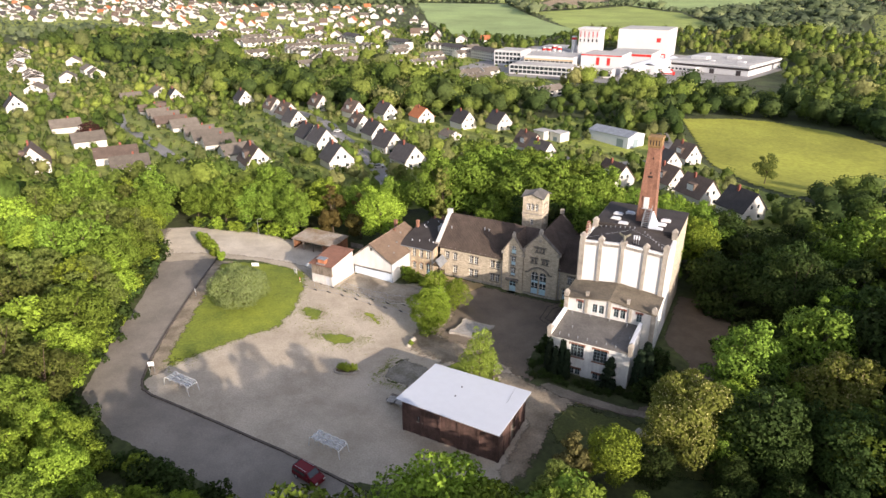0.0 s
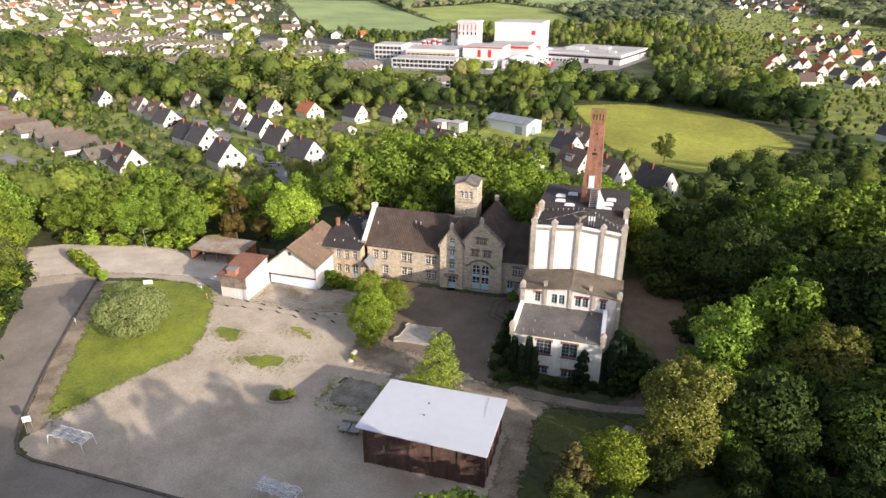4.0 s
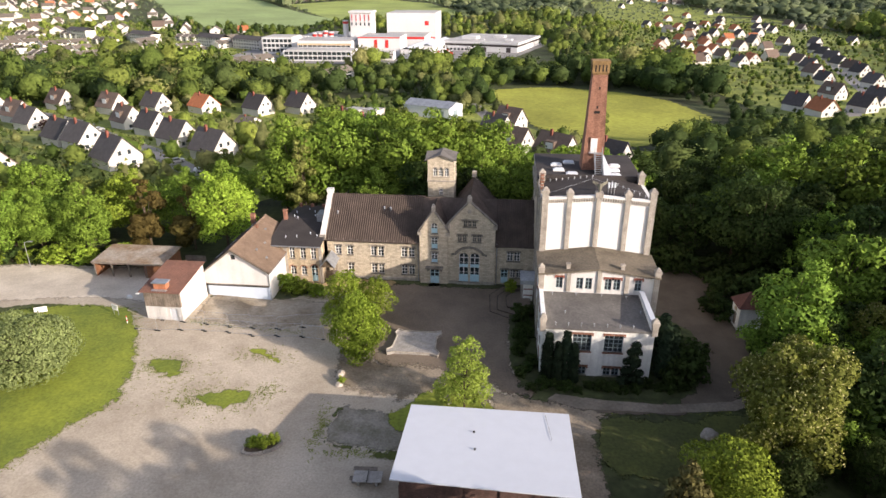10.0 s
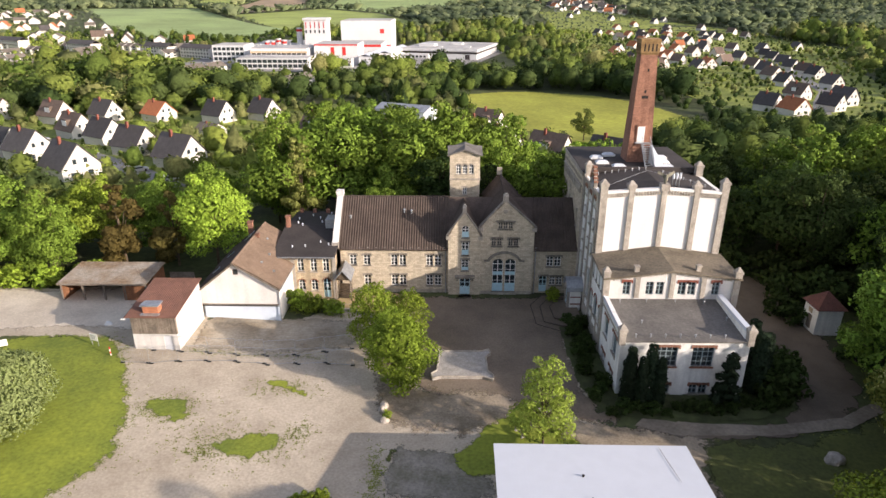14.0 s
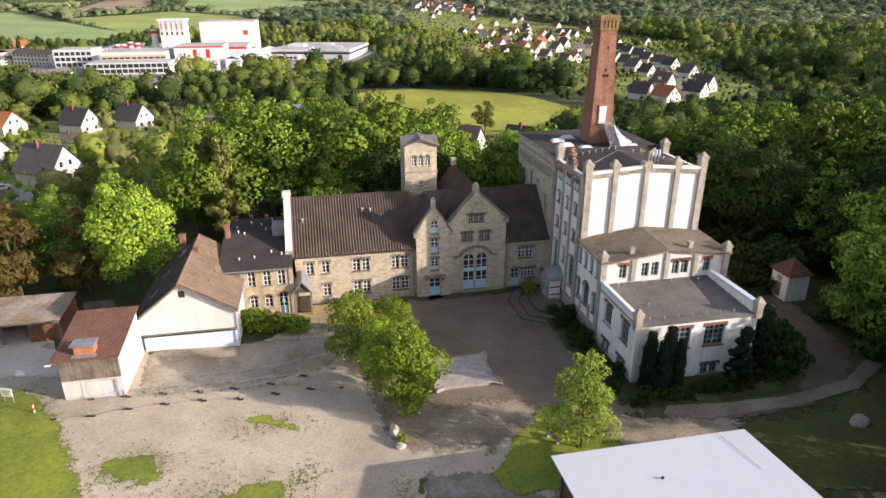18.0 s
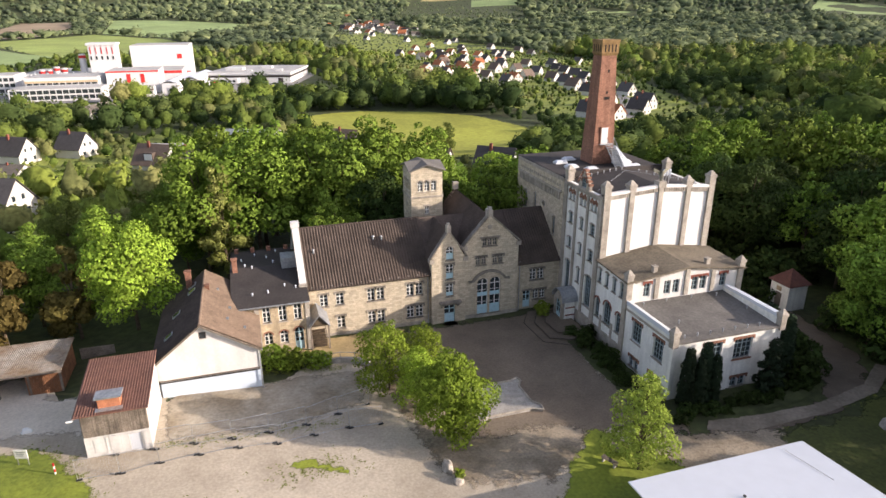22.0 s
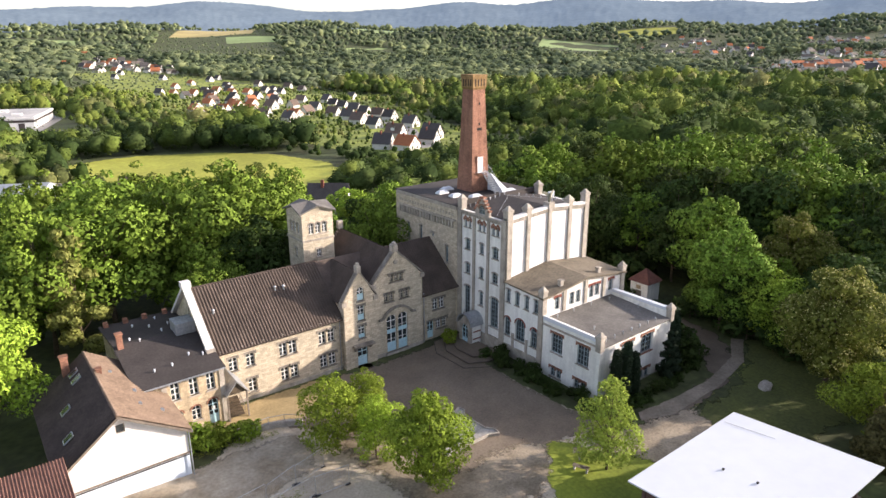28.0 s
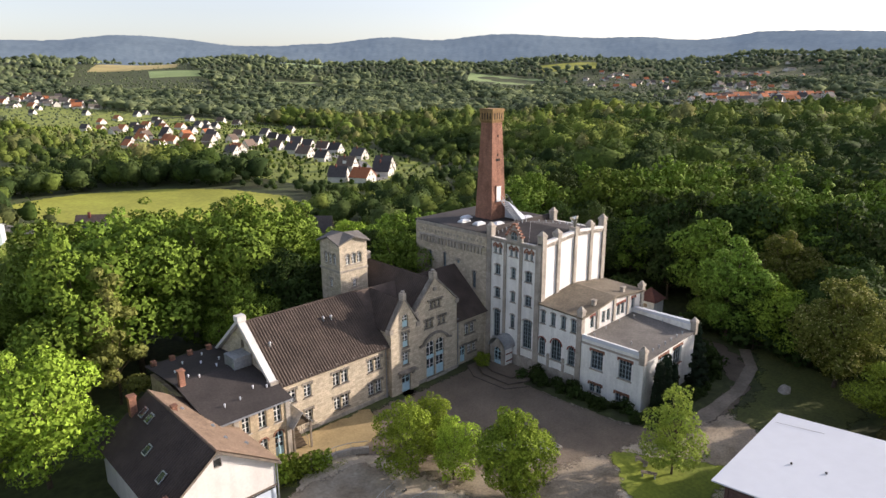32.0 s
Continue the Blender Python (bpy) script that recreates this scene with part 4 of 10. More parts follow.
    part("statue_base", boxes((5.45, 6.45, yf - 0.35, yf + 0.65, 16.3, 17.0)), M_SAND_STONE, b)
    # right side and the taller rear block
    part("right_wall", boxes((xr - 0.5, xr, yf + 0.51, ym, GROUND, top)), M_PINK, b)
    # corbelled left side of the rear block
    r = Side(xl - 0.25, yb, 0, -1)
    rl = yb - ym
    V = lambda y: yb - y
    tall = [(105.9, 9.2), (102.9, 9.4), (97.1, 7.8)]
    part("rear_left_wall", wall_panel(r, [(0, GROUND), (rl, GROUND), (rl, 15.75), (0, 15.75)], [opening(V(y), z, 0.7, 2.5, 0.3) for y, z in tall] + [opening(V(100.2), 10.7, 0.55, 0.55)], 0.5), M_STONE, b)
    for y, z in tall:
        window(b, r, V(y), z, 0.7, 2.5, 0.3, 2, 5, M_GREYFRAME, 0, M_SAND_STONE, M_SAND_STONE, 0.2)
    window(b, r, V(100.2), 10.7, 0.55, 0.55, 0, 2, 2, M_GREYFRAME, 0, None, M_SAND_STONE, 0.2)
    for k in range(20):
        y = ym + 0.9 + k * 0.63
        part("corbel", string_band(r, rl, 12.9, 13.85, 0.22, V(y) - 0.14, V(y) + 0.14), M_SAND_STONE, b)
        part("corbel_block", string_band(r, rl, 14.5, 14.85, 0.1, V(y) - 0.16, V(y) + 0.1), M_SAND_STONE, b)
    part("corbel_band", string_band(r, rl, 13.86, 14.1, 0.24, 0.3, rl - 0.3), M_SAND_STONE, b)
    part("rear_cornice", string_band(r, rl, 15.45, 15.9, 0.14, -0.1, rl), M_SAND_STONE, b)
    part("rear_right_wall", boxes((xr - 0.5, xr, ym, yb, GROUND, 15.7)), M_STONE, b)
    part("rear_wall", boxes((xl - 0.25, xr, yb, yb + 0.5, GROUND, 15.75)), M_STONE, b)
    # roofs
    bm = bmesh.new()
    cx = 5.95
    slab(bm, [(xl + 0.1, yf + 0.5, 15.55), (cx, yf + 0.5, 16.5), (cx, ym + 0.2, 16.5), (xl + 0.1, ym + 0.2, 15.55)], 0.2)
    slab(bm, [(cx, yf + 0.5, 16.5), (xr - 0.1, yf + 0.5, 15.55), (xr - 0.1, ym + 0.2, 15.55), (cx, ym + 0.2, 16.5)], 0.2)
    part("front_roof", bm, M_FELT, b, "dark bitumen roof with a low ridge")
    part("rear_roof", boxes((xl - 0.3, xr + 0.1, ym + 0.21, yb + 0.6, 15.76, 15.98)), M_FELT, b, "flat dark bitumen roof")
    part("roof_step", boxes((xl + 0.6, xr - 0.1, ym + 0.1, ym + 0.45, 15.9, 16.55)), M_FELT, b)
    # roof fittings
    for x, y in ((1.6, 99.2), (1.4, 101.9), (3.4, 103.4), (9.8, 99.6), (10.2, 102.0), (3.4, 97.2), (9.6, 97.0)):
        bm = boxes((x - 0.85, x + 0.85, y - 0.5, y + 0.5, 15.98, 16.2))
        part("skylight_kerb", bm, M_FRAME, b)
        bm = bmesh.new()
        solid(bm, [(x - 0.8, y - 0.45, 16.2), (x + 0.8, y - 0.45, 16.2), (x + 0.8, y + 0.45, 16.2), (x - 0.8, y + 0.45, 16.2)], [(x - 0.55, y - 0.25, 16.42), (x + 0.55, y - 0.25, 16.42), (x + 0.55, y + 0.25, 16.42), (x - 0.55, y + 0.25, 16.42)])
        part("skylight_dome", bm, M_METAL_WHITE, b, "white acrylic skylight dome")
    rnd = random.Random(5)
    for k in range(16):
        x, y = (xl + 1.5 + k * 0.85, ym - 0.6) if k < 8 else (8.0 + 0.62 * (k - 8), ym - 1.4 - 0.75 * (k - 8))
        z = 15.55 + 0.95 * (1 - abs(x - cx) / 7.25)
        bm = bmesh.new()
        tube(bm, (x, y, z), (x, y, z + 0.26), 0.06, 0.06, 8)
        tube(bm, (x, y, z + 0.26), (x, y, z + 0.36), 0.1, 0.08, 8)
        part("roof_vent", bm, M_ZINC, b)
    bm = bmesh.new()
    tube(bm, (xl + 0.8, yf + 2.6, 15.75), (cx, ym - 1.5, 16.6), 0.014, 0.014, 5)
    tube(bm, (cx, ym - 1.5, 16.6), (xr - 1, yf + 4.2, 15.75), 0.014, 0.014, 5)
    part("lightning_wire", bm, M_ZINC, b)
    return b


def build_chimney():
    c = thing("brick_chimney", (6.7, 101.4, 15.98), "tall tapering square red brick chimney with a corbelled top", "chimney")
    cx, cy = 6.65, 101.5
    bm = bmesh.new()
    sq = lambda h, z: [(cx - h, cy - h, z), (cx + h, cy - h, z), (cx + h, cy + h, z), (cx - h, cy + h, z)]
    solid(bm, sq(1.62, 15.9), sq(1.06, 29.9))
    part("shaft", bm, M_BRICK, c)
    bm = bmesh.new()
    solid(bm, sq(1.07, 29.9), sq(1.22, 30.2))
    solid(bm, sq(1.2, 30.2), sq(1.22, 31.5))
    solid(bm, sq(1.3, 31.5), sq(1.26, 31.85))
    part("head", bm, M_BRICK_OLD, c, "weathered lichen-stained brick head")
    for s, n in ((Side(cx - 1.2, cy - 1.22, 1, 0), 0), (Side(cx - 1.22, cy + 1.2, 0, -1), 1)):
        # flat near-black strips on the face stand for the dark inside of slots
        for k in range(4):
            u = 0.45 + k * 0.5
            part("slot", string_band(s, 2.4, 30.35, 31.25, 0.012, u - 0.09, u + 0.09), M_DARK, c)
    y = cy - 1.62 + (18.9 - 15.9) * 0.04
    part("service_door", boxes((6.1, 7.05, cy - 1.62, cy - 1.38, 18.7, 20.8)), M_FRAME, c, "white painted service door")
    part("door_surround", boxes((5.98, 6.09, cy - 1.6, cy - 1.35, 18.6, 20.95), (7.06, 7.17, cy - 1.6, cy - 1.35, 18.6, 20.95), (6.09, 7.06, cy - 1.6, cy - 1.35, 20.81, 20.95)), M_BRICK, c)
    for x, z, w in ((6.6, 24.6, 0.42), (6.6, 25.3, 0.12), (6.7, 28.0, 0.1)):
        h = 1.62 - (z - 15.9) * 0.04
        part("hatch", boxes((x - w, x + w, cy - h - 0.05, cy - h + 0.1, z - 0.18, z + 0.18)), M_DARK, c)
    # metal stair up to the door
    st = thing("steel_stair", (8.0, 98.6, 15.98), "galvanised steel stair with railings climbing to the chimney door", "stair")
    for k in range(10):
        yy, z = 96.9 + k * 0.27, 16.25 + k * 0.25
        part("tread", boxes((6.75, 7.75, yy, yy + 0.26, z, z + 0.04)), M_ZINC, st)
    part("landing", boxes((5.9, 7.8, 99.55, 100.1, 18.6, 18.68)), M_ZINC, st)
    for x in (6.7, 7.8):
        bm = bmesh.new()
        tube(bm, (x, 96.8, 16.1), (x, 99.6, 18.6), 0.05, 0.05, 6)
        part("stringer", bm, M_ZINC, st)
        bm = bmesh.new()
        tube(bm, (x, 96.8, 17.1), (x, 99.6, 19.6), 0.03, 0.03, 6)
        rail = part("railing", bm, M_ZINC, st)
        for k in range(8):
            yy, z = 96.8 + k * 0.4, 16.1 + k * 0.357
            bm = bmesh.new()
            tube(bm, (x, yy, z), (x, yy, z + 1.0), 0.02, 0.02, 5)
            part("baluster", bm, M_ZINC, rail)
    bm = bmesh.new()
    solid(bm, [(7.95, 96.4, 16.0), (9.3, 96.4, 16.0), (9.3, 99.8, 16.0), (7.95, 99.8, 16.0)], [(7.95, 99.2, 18.4), (8.1, 99.2, 18.4), (8.1, 99.8, 18.4), (7.95, 99.8, 18.4)])
    part("side_sheet", bm, M_METAL_WHITE, st, "sloping light metal housing")


M_BRICK_OLD = material("lichen_brick", (0.27, 0.17, 0.075), 0.95, 0, 0.8, 0.35, 0.3, 10)


def build_terrace():
    """The middle part with the shallow gabled roof and the low front part."""
    m = thing("white_middle_block", (6, 82.8, GROUND), "white rendered middle block with shallow gabled weathered roof", "building")
    xl, xr, yf, yb = -1.4, 13.3, 79.7, 86.0
    s = Side(xl, yb, 0, -1)
    ln = yb - yf
    U = lambda y: yb - y
    spec = [(y, 5.75, 1.7, 0.72, 0.12, 2, 3) for y in (85.35, 83.8, 82.25, 80.75)]
    spec += [(85.4, 1.35, 2.45, 1.05, 0.5, 3, 4), (83.2, 1.3, 2.85, 1.6, 0.75, 4, 5), (80.9, 1.35, 2.45, 1.05, 0.5, 3, 4)]
    spec += [(85.4, -1.05, 0.95, 0.85, 0, 2, 2), (83.2, -1.05, 0.95, 0.85, 0, 2, 2), (81.0, -1.05, 0.95, 0.85, 0, 2, 2)]
    part("left_wall", wall_panel(s, [(0, GROUND - 0.3), (ln, GROUND - 0.3), (ln, 8.1), (0, 8.1)], [opening(U(y), z, w, h, a) for y, z, h, w, a, c, r in spec], 0.5), M_PINK, m)
    for y, z, h, w, a, c, r in spec:
        window(m, s, U(y), z, w, h, a, c, r, M_GREYFRAME, 0, M_SAND_STONE, M_SAND_STONE if a < 0.4 else M_BRICK_DARK, 0.2)
    part("plinth", string_band(s, ln, GROUND - 0.3, 0.1, 0.1, 0.05, ln - 0.7), M_SAND_STONE, m, "rough stone plinth")
    for y in (84.35, 82.05):
        part("pilaster", string_band(s, ln, 0.1, 1.9, 0.1, U(y) - 0.2, U(y) + 0.2), M_SAND_STONE, m)
    part("corner_pier", boxes((xl - 0.2, xl + 0.5, yf - 0.2, yf + 0.5, GROUND - 0.3, 8.4)), M_SAND_STONE, m)
    part("corner_pier", boxes((xr - 0.5, xr + 0.2, yf - 0.2, yf + 0.5, GROUND - 0.3, 8.4)), M_SAND_STONE, m)
    part("right_wall", boxes((xr - 0.5, xr, yf + 0.5, yb, GROUND, 8.1)), M_PINK, m)
    part("corner_wall", boxes((11.61, xr - 0.5, yf, yf + 0.45, GROUND - 0.3, 5.0)), M_WHITE, m)
    f = Side(xl, yf, 1, 0)
    W = xr - xl
    wx = (1.05, 3.62, 4.75, 7.2, 8.28, 10.94)
    zt = lambda x: 8.1 + 0.95 * (1 - abs(x - 5.95) / 7.35)
    part("front_wall", wall_panel(f, [(0.5, 5), (W - 0.5, 5), (W - 0.5, 8.1), (W / 2, 9.0), (0.5, 8.1)], [opening(x - xl, 5.95, 0.85, 1.6) for x in wx], 0.45), M_WHITE, m)
    for x in wx:
        window(m, f, x - xl, 5.95, 0.85, 1.6, 0, 2, 3, M_GREYFRAME, 0, None, M_BRICK_DARK if x > 6 or x < 2 else None, 0.2)
    for x in (2.2, 6.05, 9.5):
        part("pilaster", string_band(f, W, 5.6, zt(x) - 0.2, 0.16, x - xl - 0.26, x - xl + 0.26), M_SAND_STONE, m)
    for k in range(40):
        x = xl + 0.9 + (W - 1.8) * k / 39
        part("dentil", boxes((x - 0.1, x + 0.1, yf - 0.24, yf - 0.004, zt(x) - 0.42, zt(x) - 0.14)), M_SAND_STONE, m)
    bm = bmesh.new()
    cx = 5.95
    for a, c in (((xl - 0.35), cx), (cx, xr + 0.35)):
        slab(bm, [(a, yf - 0.4, zt(a)), (c, yf - 0.4, zt(c)), (c, yb - 0.01, zt(c) + 0.3), (a, yb - 0.01, zt(a) + 0.3)], 0.18)
    part("roof", bm, M_FELT_TAN, m, "shallow gabled roof of weathered tan felt")
    for x, y, z in ((xl + 0.1, yf + 0.1, 9.35), (xr - 0.1, yf + 0.1, 9.35)):
        pinnacle(m, x, y, 8.0, z, 0.36)
    for x in (2.1, 8.9):
        bm = boxes((x - 0.24, x + 0.24, yf + 0.3, yf + 0.78, zt(x) - 0.1, zt(x) + 0.62), (x - 0.3, x + 0.3, yf + 0.24, yf + 0.84, zt(x) + 0.622, zt(x) + 0.74))
        part("chimney_post", bm, M_SAND_STONE, m)

    l = thing("white_front_block", (5, 75.4, GROUND), "low white rendered front block with flat grey felt roof", "building")
    xr2, yf2 = 11.6, 71.3
    s = Side(xl, yf, 0, -1)
    ln = yf - yf2
    U = lambda y: yf - y
    spec = [(77.3, 2.0, 2.35, 1.65), (73.55, 2.0, 2.35, 1.65)]
    low = [(77.75, -1.05, 1.1, 0.75), (76.85, -1.05, 1.1, 0.75), (74.2, -1.05, 1.1, 0.75), (73.3, -1.05, 1.1, 0.75)]
    part("left_wall", wall_panel(s, [(0.2, GROUND - 0.3), (ln, GROUND - 0.3), (ln, 5.85), (0.2, 5.85)], [opening(U(y), z, w, h) for y, z, h, w in spec + low], 0.45), M_PINK, l)
    for y, z, h, w in spec:
        window(l, s, U(y), z, w, h, 0, 4, 4, M_GREYFRAME, 0, M_SAND_STONE, M_BRICK, 0.2)
    for y, z, h, w in low:
        window(l, s, U(y), z, w, h, 0, 2, 2, M_GREYFRAME, 0, M_SAND_STONE, M_BRICK, 0.2)
    part("band", string_band(s, ln, 4.85, 5.1, 0.08, 0.25, ln - 0.3), M_SAND_STONE, l)
    part("parapet", string_band(s, ln, 5.5, 5.98, 0.1, 0.25, ln - 0.4), M_METAL_WHITE, l, "white metal parapet edging")
    f = Side(xl, yf2, 1, 0)
    W = xr2 - xl
    big = [(3.37, 1.95, 2.3, 2.2), (7.05, 1.95, 2.3, 2.2)]
    small = [(2.7, -1.3, 1.1, 0.85), (3.7, -1.3, 1.1, 0.85), (6.6, -1.3, 1.1, 0.85), (7.6, -1.3, 1.1, 0.85)]
    part("front_wall", wall_panel(f, [(0.46, GROUND - 0.4), (W, GROUND - 0.4), (W, 4.95), (0.46, 4.95)], [opening(x - xl, z, w, h) for x, z, h, w in big + small], 0.45), M_PINK, l)
    for x, z, h, w in big:
        window(l, f, x - xl, z, w, h, 0, 4, 4, M_GREYFRAME, 0, M_BRICK, M_BRICK, 0.2)
    for x, z, h, w in small:
        window(l, f, x - xl, z, w, h, 0, 2, 2, M_GREYFRAME, 0, M_SAND_STONE, M_BRICK, 0.2)
    part("right_wall", boxes((xr2 - 0.45, xr2, yf2 + 0.46, yf, GROUND - 0.3, 5.85)), M_PINK, l)
    part("parapet", boxes((xr2 - 0.5, xr2 + 0.1, yf2 + 0.5, yf - 0.2, 5.851, 6.2)), M_METAL_WHITE, l, "white metal parapet edging")
    bm = bmesh.new()
    slab(bm, [(xl + 0.3, yf2 - 0.15, 4.98), (xr2 - 0.3, yf2 - 0.15, 4.98), (xr2 - 0.3, yf - 0.01, 5.45), (xl + 0.3, yf - 0.01, 5.45)], 0.16)
    part("roof", bm, M_FELT_GREY, l, "flat grey felt roof")
    for x in (xl + 0.1, xr2 - 0.05):
        part("corner_pier", boxes((x - 0.33, x + 0.33, yf2 - 0.2, yf2 + 0.5, 4.5, 5.7)), M_SAND_STONE, l)
        pinnacle(l, x, yf2 + 0.15, 5.7, 6.75, 0.36)
    rnd = random.Random(8)
    for k in range(13):
        x, y = (0.2 + k * 1.5, yf2 + 0.55) if k < 7 else ((0.2, 3.2, 6.4, 9.4, 10.6, 1.5)[k - 7], (78.8, 79.0, 79.0, 78.6, 75.2, 74.5)[k - 7])
        z = 5.0 + (y - yf2) * 0.055
        bm = bmesh.new()
        tube(bm, (x, y, z), (x, y, z + 0.3), 0.06, 0.06, 7)
        tube(bm, (x, y, z + 0.3), (x, y, z + 0.42), 0.11, 0.08, 7)
        part("roof_vent", bm, M_ZINC, l)
    # porch at the foot of the tower
    p = thing("entrance_porch", (-2.3, 91.4, GROUND), "small gabled entrance porch with grey metal roof and blue door", "porch")
    s = Side(-3.4, 92.3, 0, -1)
    part("front_wall", wall_panel(s, [(0, GROUND - 0.2), (2.3, GROUND - 0.2), (2.3, 1.35), (1.15, 2.6), (0, 1.35)], [opening(1.15, GROUND, 1.2, 2.9, 0.55)], 0.3), M_SAND_STONE, p)
    window(p, s, 1.15, GROUND, 1.2, 2.9, 0.55, 2, 5, M_BLUE, 1.0, None, None, 0.15, 0, "door", "arched blue glazed door")
    part("side_wall", boxes((-3.1, -1.65, 90.0, 90.3, GROUND - 0.2, 1.3)), M_PINK, p)
    part("side_wall", boxes((-3.1, -1.65, 92.0, 92.3, GROUND - 0.2, 1.3)), M_PINK, p)
    bm = bmesh.new()
    n = 8
    arc = [(91.15 + math.cos(math.pi * k / n) * 1.45, 1.3 + math.sin(math.pi * k / n) * 1.45) for k in range(n + 1)]
    inner = [(91.15 + (y - 91.15) * 0.94, 1.3 + (z - 1.3) * 0.94) for y, z in arc]
    arch_band(bm, arc, inner, -3.6, -1.45)
    for v in bm.verts:
        v.co.x, v.co.y = v.co.y, v.co.x
    part("roof", bm, M_ZINC, p, "curved grey zinc roof")
    bm = boxes((-3.0, -1.7, 89.93, 89.995, 0.35, 0.5), (-3.0, -1.7, 89.93, 89.995, -0.65, -0.5))
    part("trim_bands", bm, M_BRICK_DARK, p)
    # round steps
    st = thing("entrance_steps", (-3.6, 91.2, GROUND), "three wide angular asphalt steps before the porch", "steps")
    outlines = ([(-2, 94.0), (-6.2, 94.0), (-8.0, 91.2), (-7.8, 86.0), (-5.1, 84.3), (-2, 84.1)], [(-2, 93.0), (-5.4, 93.0), (-6.8, 90.6), (-6.8, 86.4), (-4.7, 85.3), (-2, 85.2)],
                [(-2, 92.4), (-4.6, 92.2), (-5.6, 90.1), (-5.4, 87.1), (-3.9, 86.4), (-2, 86.3)])
    for k in range(3):
        a = [(x, y, 0) for x, y in outlines[k]]
        bm = bmesh.new()
        z0, z1 = GROUND - 0.2, GROUND + 0.1 + 0.15 * (k + 1) - 0.05 + k * 0.002
        solid(bm, [(x, y, z0) for x, y, _ in a], [(x, y, z1) for x, y, _ in a])
        part("step", bm, M_COURT, st)
        # dark bar along each edge, drawn for the shade on the risers
        bm = bmesh.new()
        rod(bm, [(q[0], q[1], z1) for q in a], 0.06, 6)
        part("nosing", bm, M_RISER_SHADE, st)


# near-black colour that stands for shade on the step risers
M_RISER_SHADE = material("worn_kerb", (0.07, 0.058, 0.045), 0.9, 0, 1.0, 0.3, 0.2, 8)
M_BRICK_DARK = material("dark_red_brick", (0.24, 0.085, 0.06), 0.9, 0, 0.9, 0.25, 0.2, 10)
build_tower()
build_chimney()
build_terrace()


# ---- annex, barn and the smaller buildings ----
def build_annex():
    a = thing("stone_annex", (-38, 97, -1.2), "two-storey sandstone annex with flat dark felt roof", "building")
    s = Side(-42.0, 92.5, 1, 0)
    X = lambda x: x + 42.0
    up = [(x, 2.7, 1.85, 0.85) for x in (-38.75, -37.0, -35.35)]
    lo = [(x, -0.1, 1.6, 0.9) for x in (-38.75, -37.05)]
    holes = [opening(X(x), z, w, h) for x, z, h, w in up] + [opening(X(x), z, w, h, 0.4) for x, z, h, w in lo] + [opening(X(-35.37), -1.15, 1.0, 2.85, 0.45)]
    part("front_wall", wall_panel(s, [(0, -1.8), (7.95, -1.8), (7.95, 5.0), (0, 5.0)], holes, 0.45), M_STONE_WARM, a)
    for x, z, h, w in up:
        window(a, s, X(x), z, w, h, 0, 2, 3, M_FRAME, 0, M_SAND_STONE, M_SAND_STONE, 0.2)
    for x, z, h, w in lo:
        window(a, s, X(x), z, w, h, 0.4, 2, 3, M_FRAME, 0, M_SAND_STONE, M_BRICK, 0.2)
    window(a, s, X(-35.37), -1.15, 1.0, 2.85, 0.45, 2, 4, M_BLUE, 1.0, None, M_BRICK, 0.2, 0, "door", "arched blue door with a small white notice")
    part("notice", boxes((-35.55, -35.2, 92.66, 92.675, 0.35, 0.75)), M_FRAME, a)
    for x in (-39.75, -34.25):
        part("corner_pilaster", string_band(s, 7.95, -1.6, 4.9, 0.1, X(x) - 0.25, X(x) + 0.25), M_SAND_STONE, a)
    for k in range(14):
        x = -41.5 + k * 0.57
        part("bracket", boxes((x - 0.07, x + 0.07, 92.05, 92.496, 4.75, 5.0)), M_WOOD, a)
    part("side_wall", boxes((-42.0, -41.55, 92.96, 107.5, -3, 5.0), (-34.4, -34.31, 92.96, 95.0, -2, 5.0)), M_STONE_WARM, a)
    part("back_wall", boxes((-41.5, -34.4, 107.2, 107.5, -4, 5.0)), M_STONE_WARM, a)
    bm = bmesh.new()
    slab(bm, [(-42.3, 91.7, 5.15), (-33.95, 91.7, 5.15), (-33.95, 100.0, 6.6), (-42.3, 100.0, 6.6)], 0.16)
    slab(bm, [(-42.3, 100.0, 6.6), (-34.4, 100.0, 6.6), (-34.4, 108.0, 5.9), (-42.3, 108.0, 5.9)], 0.16)
    part("roof", bm, M_FELT, a, "dark felt roof of shallow pitch")
    part("dormer", boxes((-36.4, -34.4, 99.0, 101.2, 6.2, 7.7)), M_ZINC, a, "grey sheet-clad roof dormer")
    part("gutter", boxes((-42.3, -34.0, 91.58, 91.7, 5.0, 5.12)), M_ZINC, a)
    bm = boxes((-42.0, -41.45, 99.2, 99.75, 5.9, 8.0), (-42.08, -41.37, 99.12, 99.83, 8.0, 8.15))
    part("chimney", bm, M_BRICK, a)
    for x, y in ((-40.6, 100.6), (-39.8, 99.8), (-38.0, 103.5), (-37.3, 101.2), (-36.2, 103.0), (-40.0, 94.0), (-38.3, 94.2), (-36.4, 95.2), (-35.2, 94.6), (-41.0, 103), (-39.4, 105), (-36.8, 106)):
        z = 5.15 + min(y - 91.7, 8.3) * 0.175 - max(0, y - 100) * 0.09
        bm = bmesh.new()
        tube(bm, (x, y, z - 0.05), (x, y, z + 0.22), 0.07, 0.07, 8)
        tube(bm, (x, y, z + 0.22), (x, y, z + 0.34), 0.12, 0.08, 8)
        part("roof_vent", bm, M_METAL_WHITE, a)
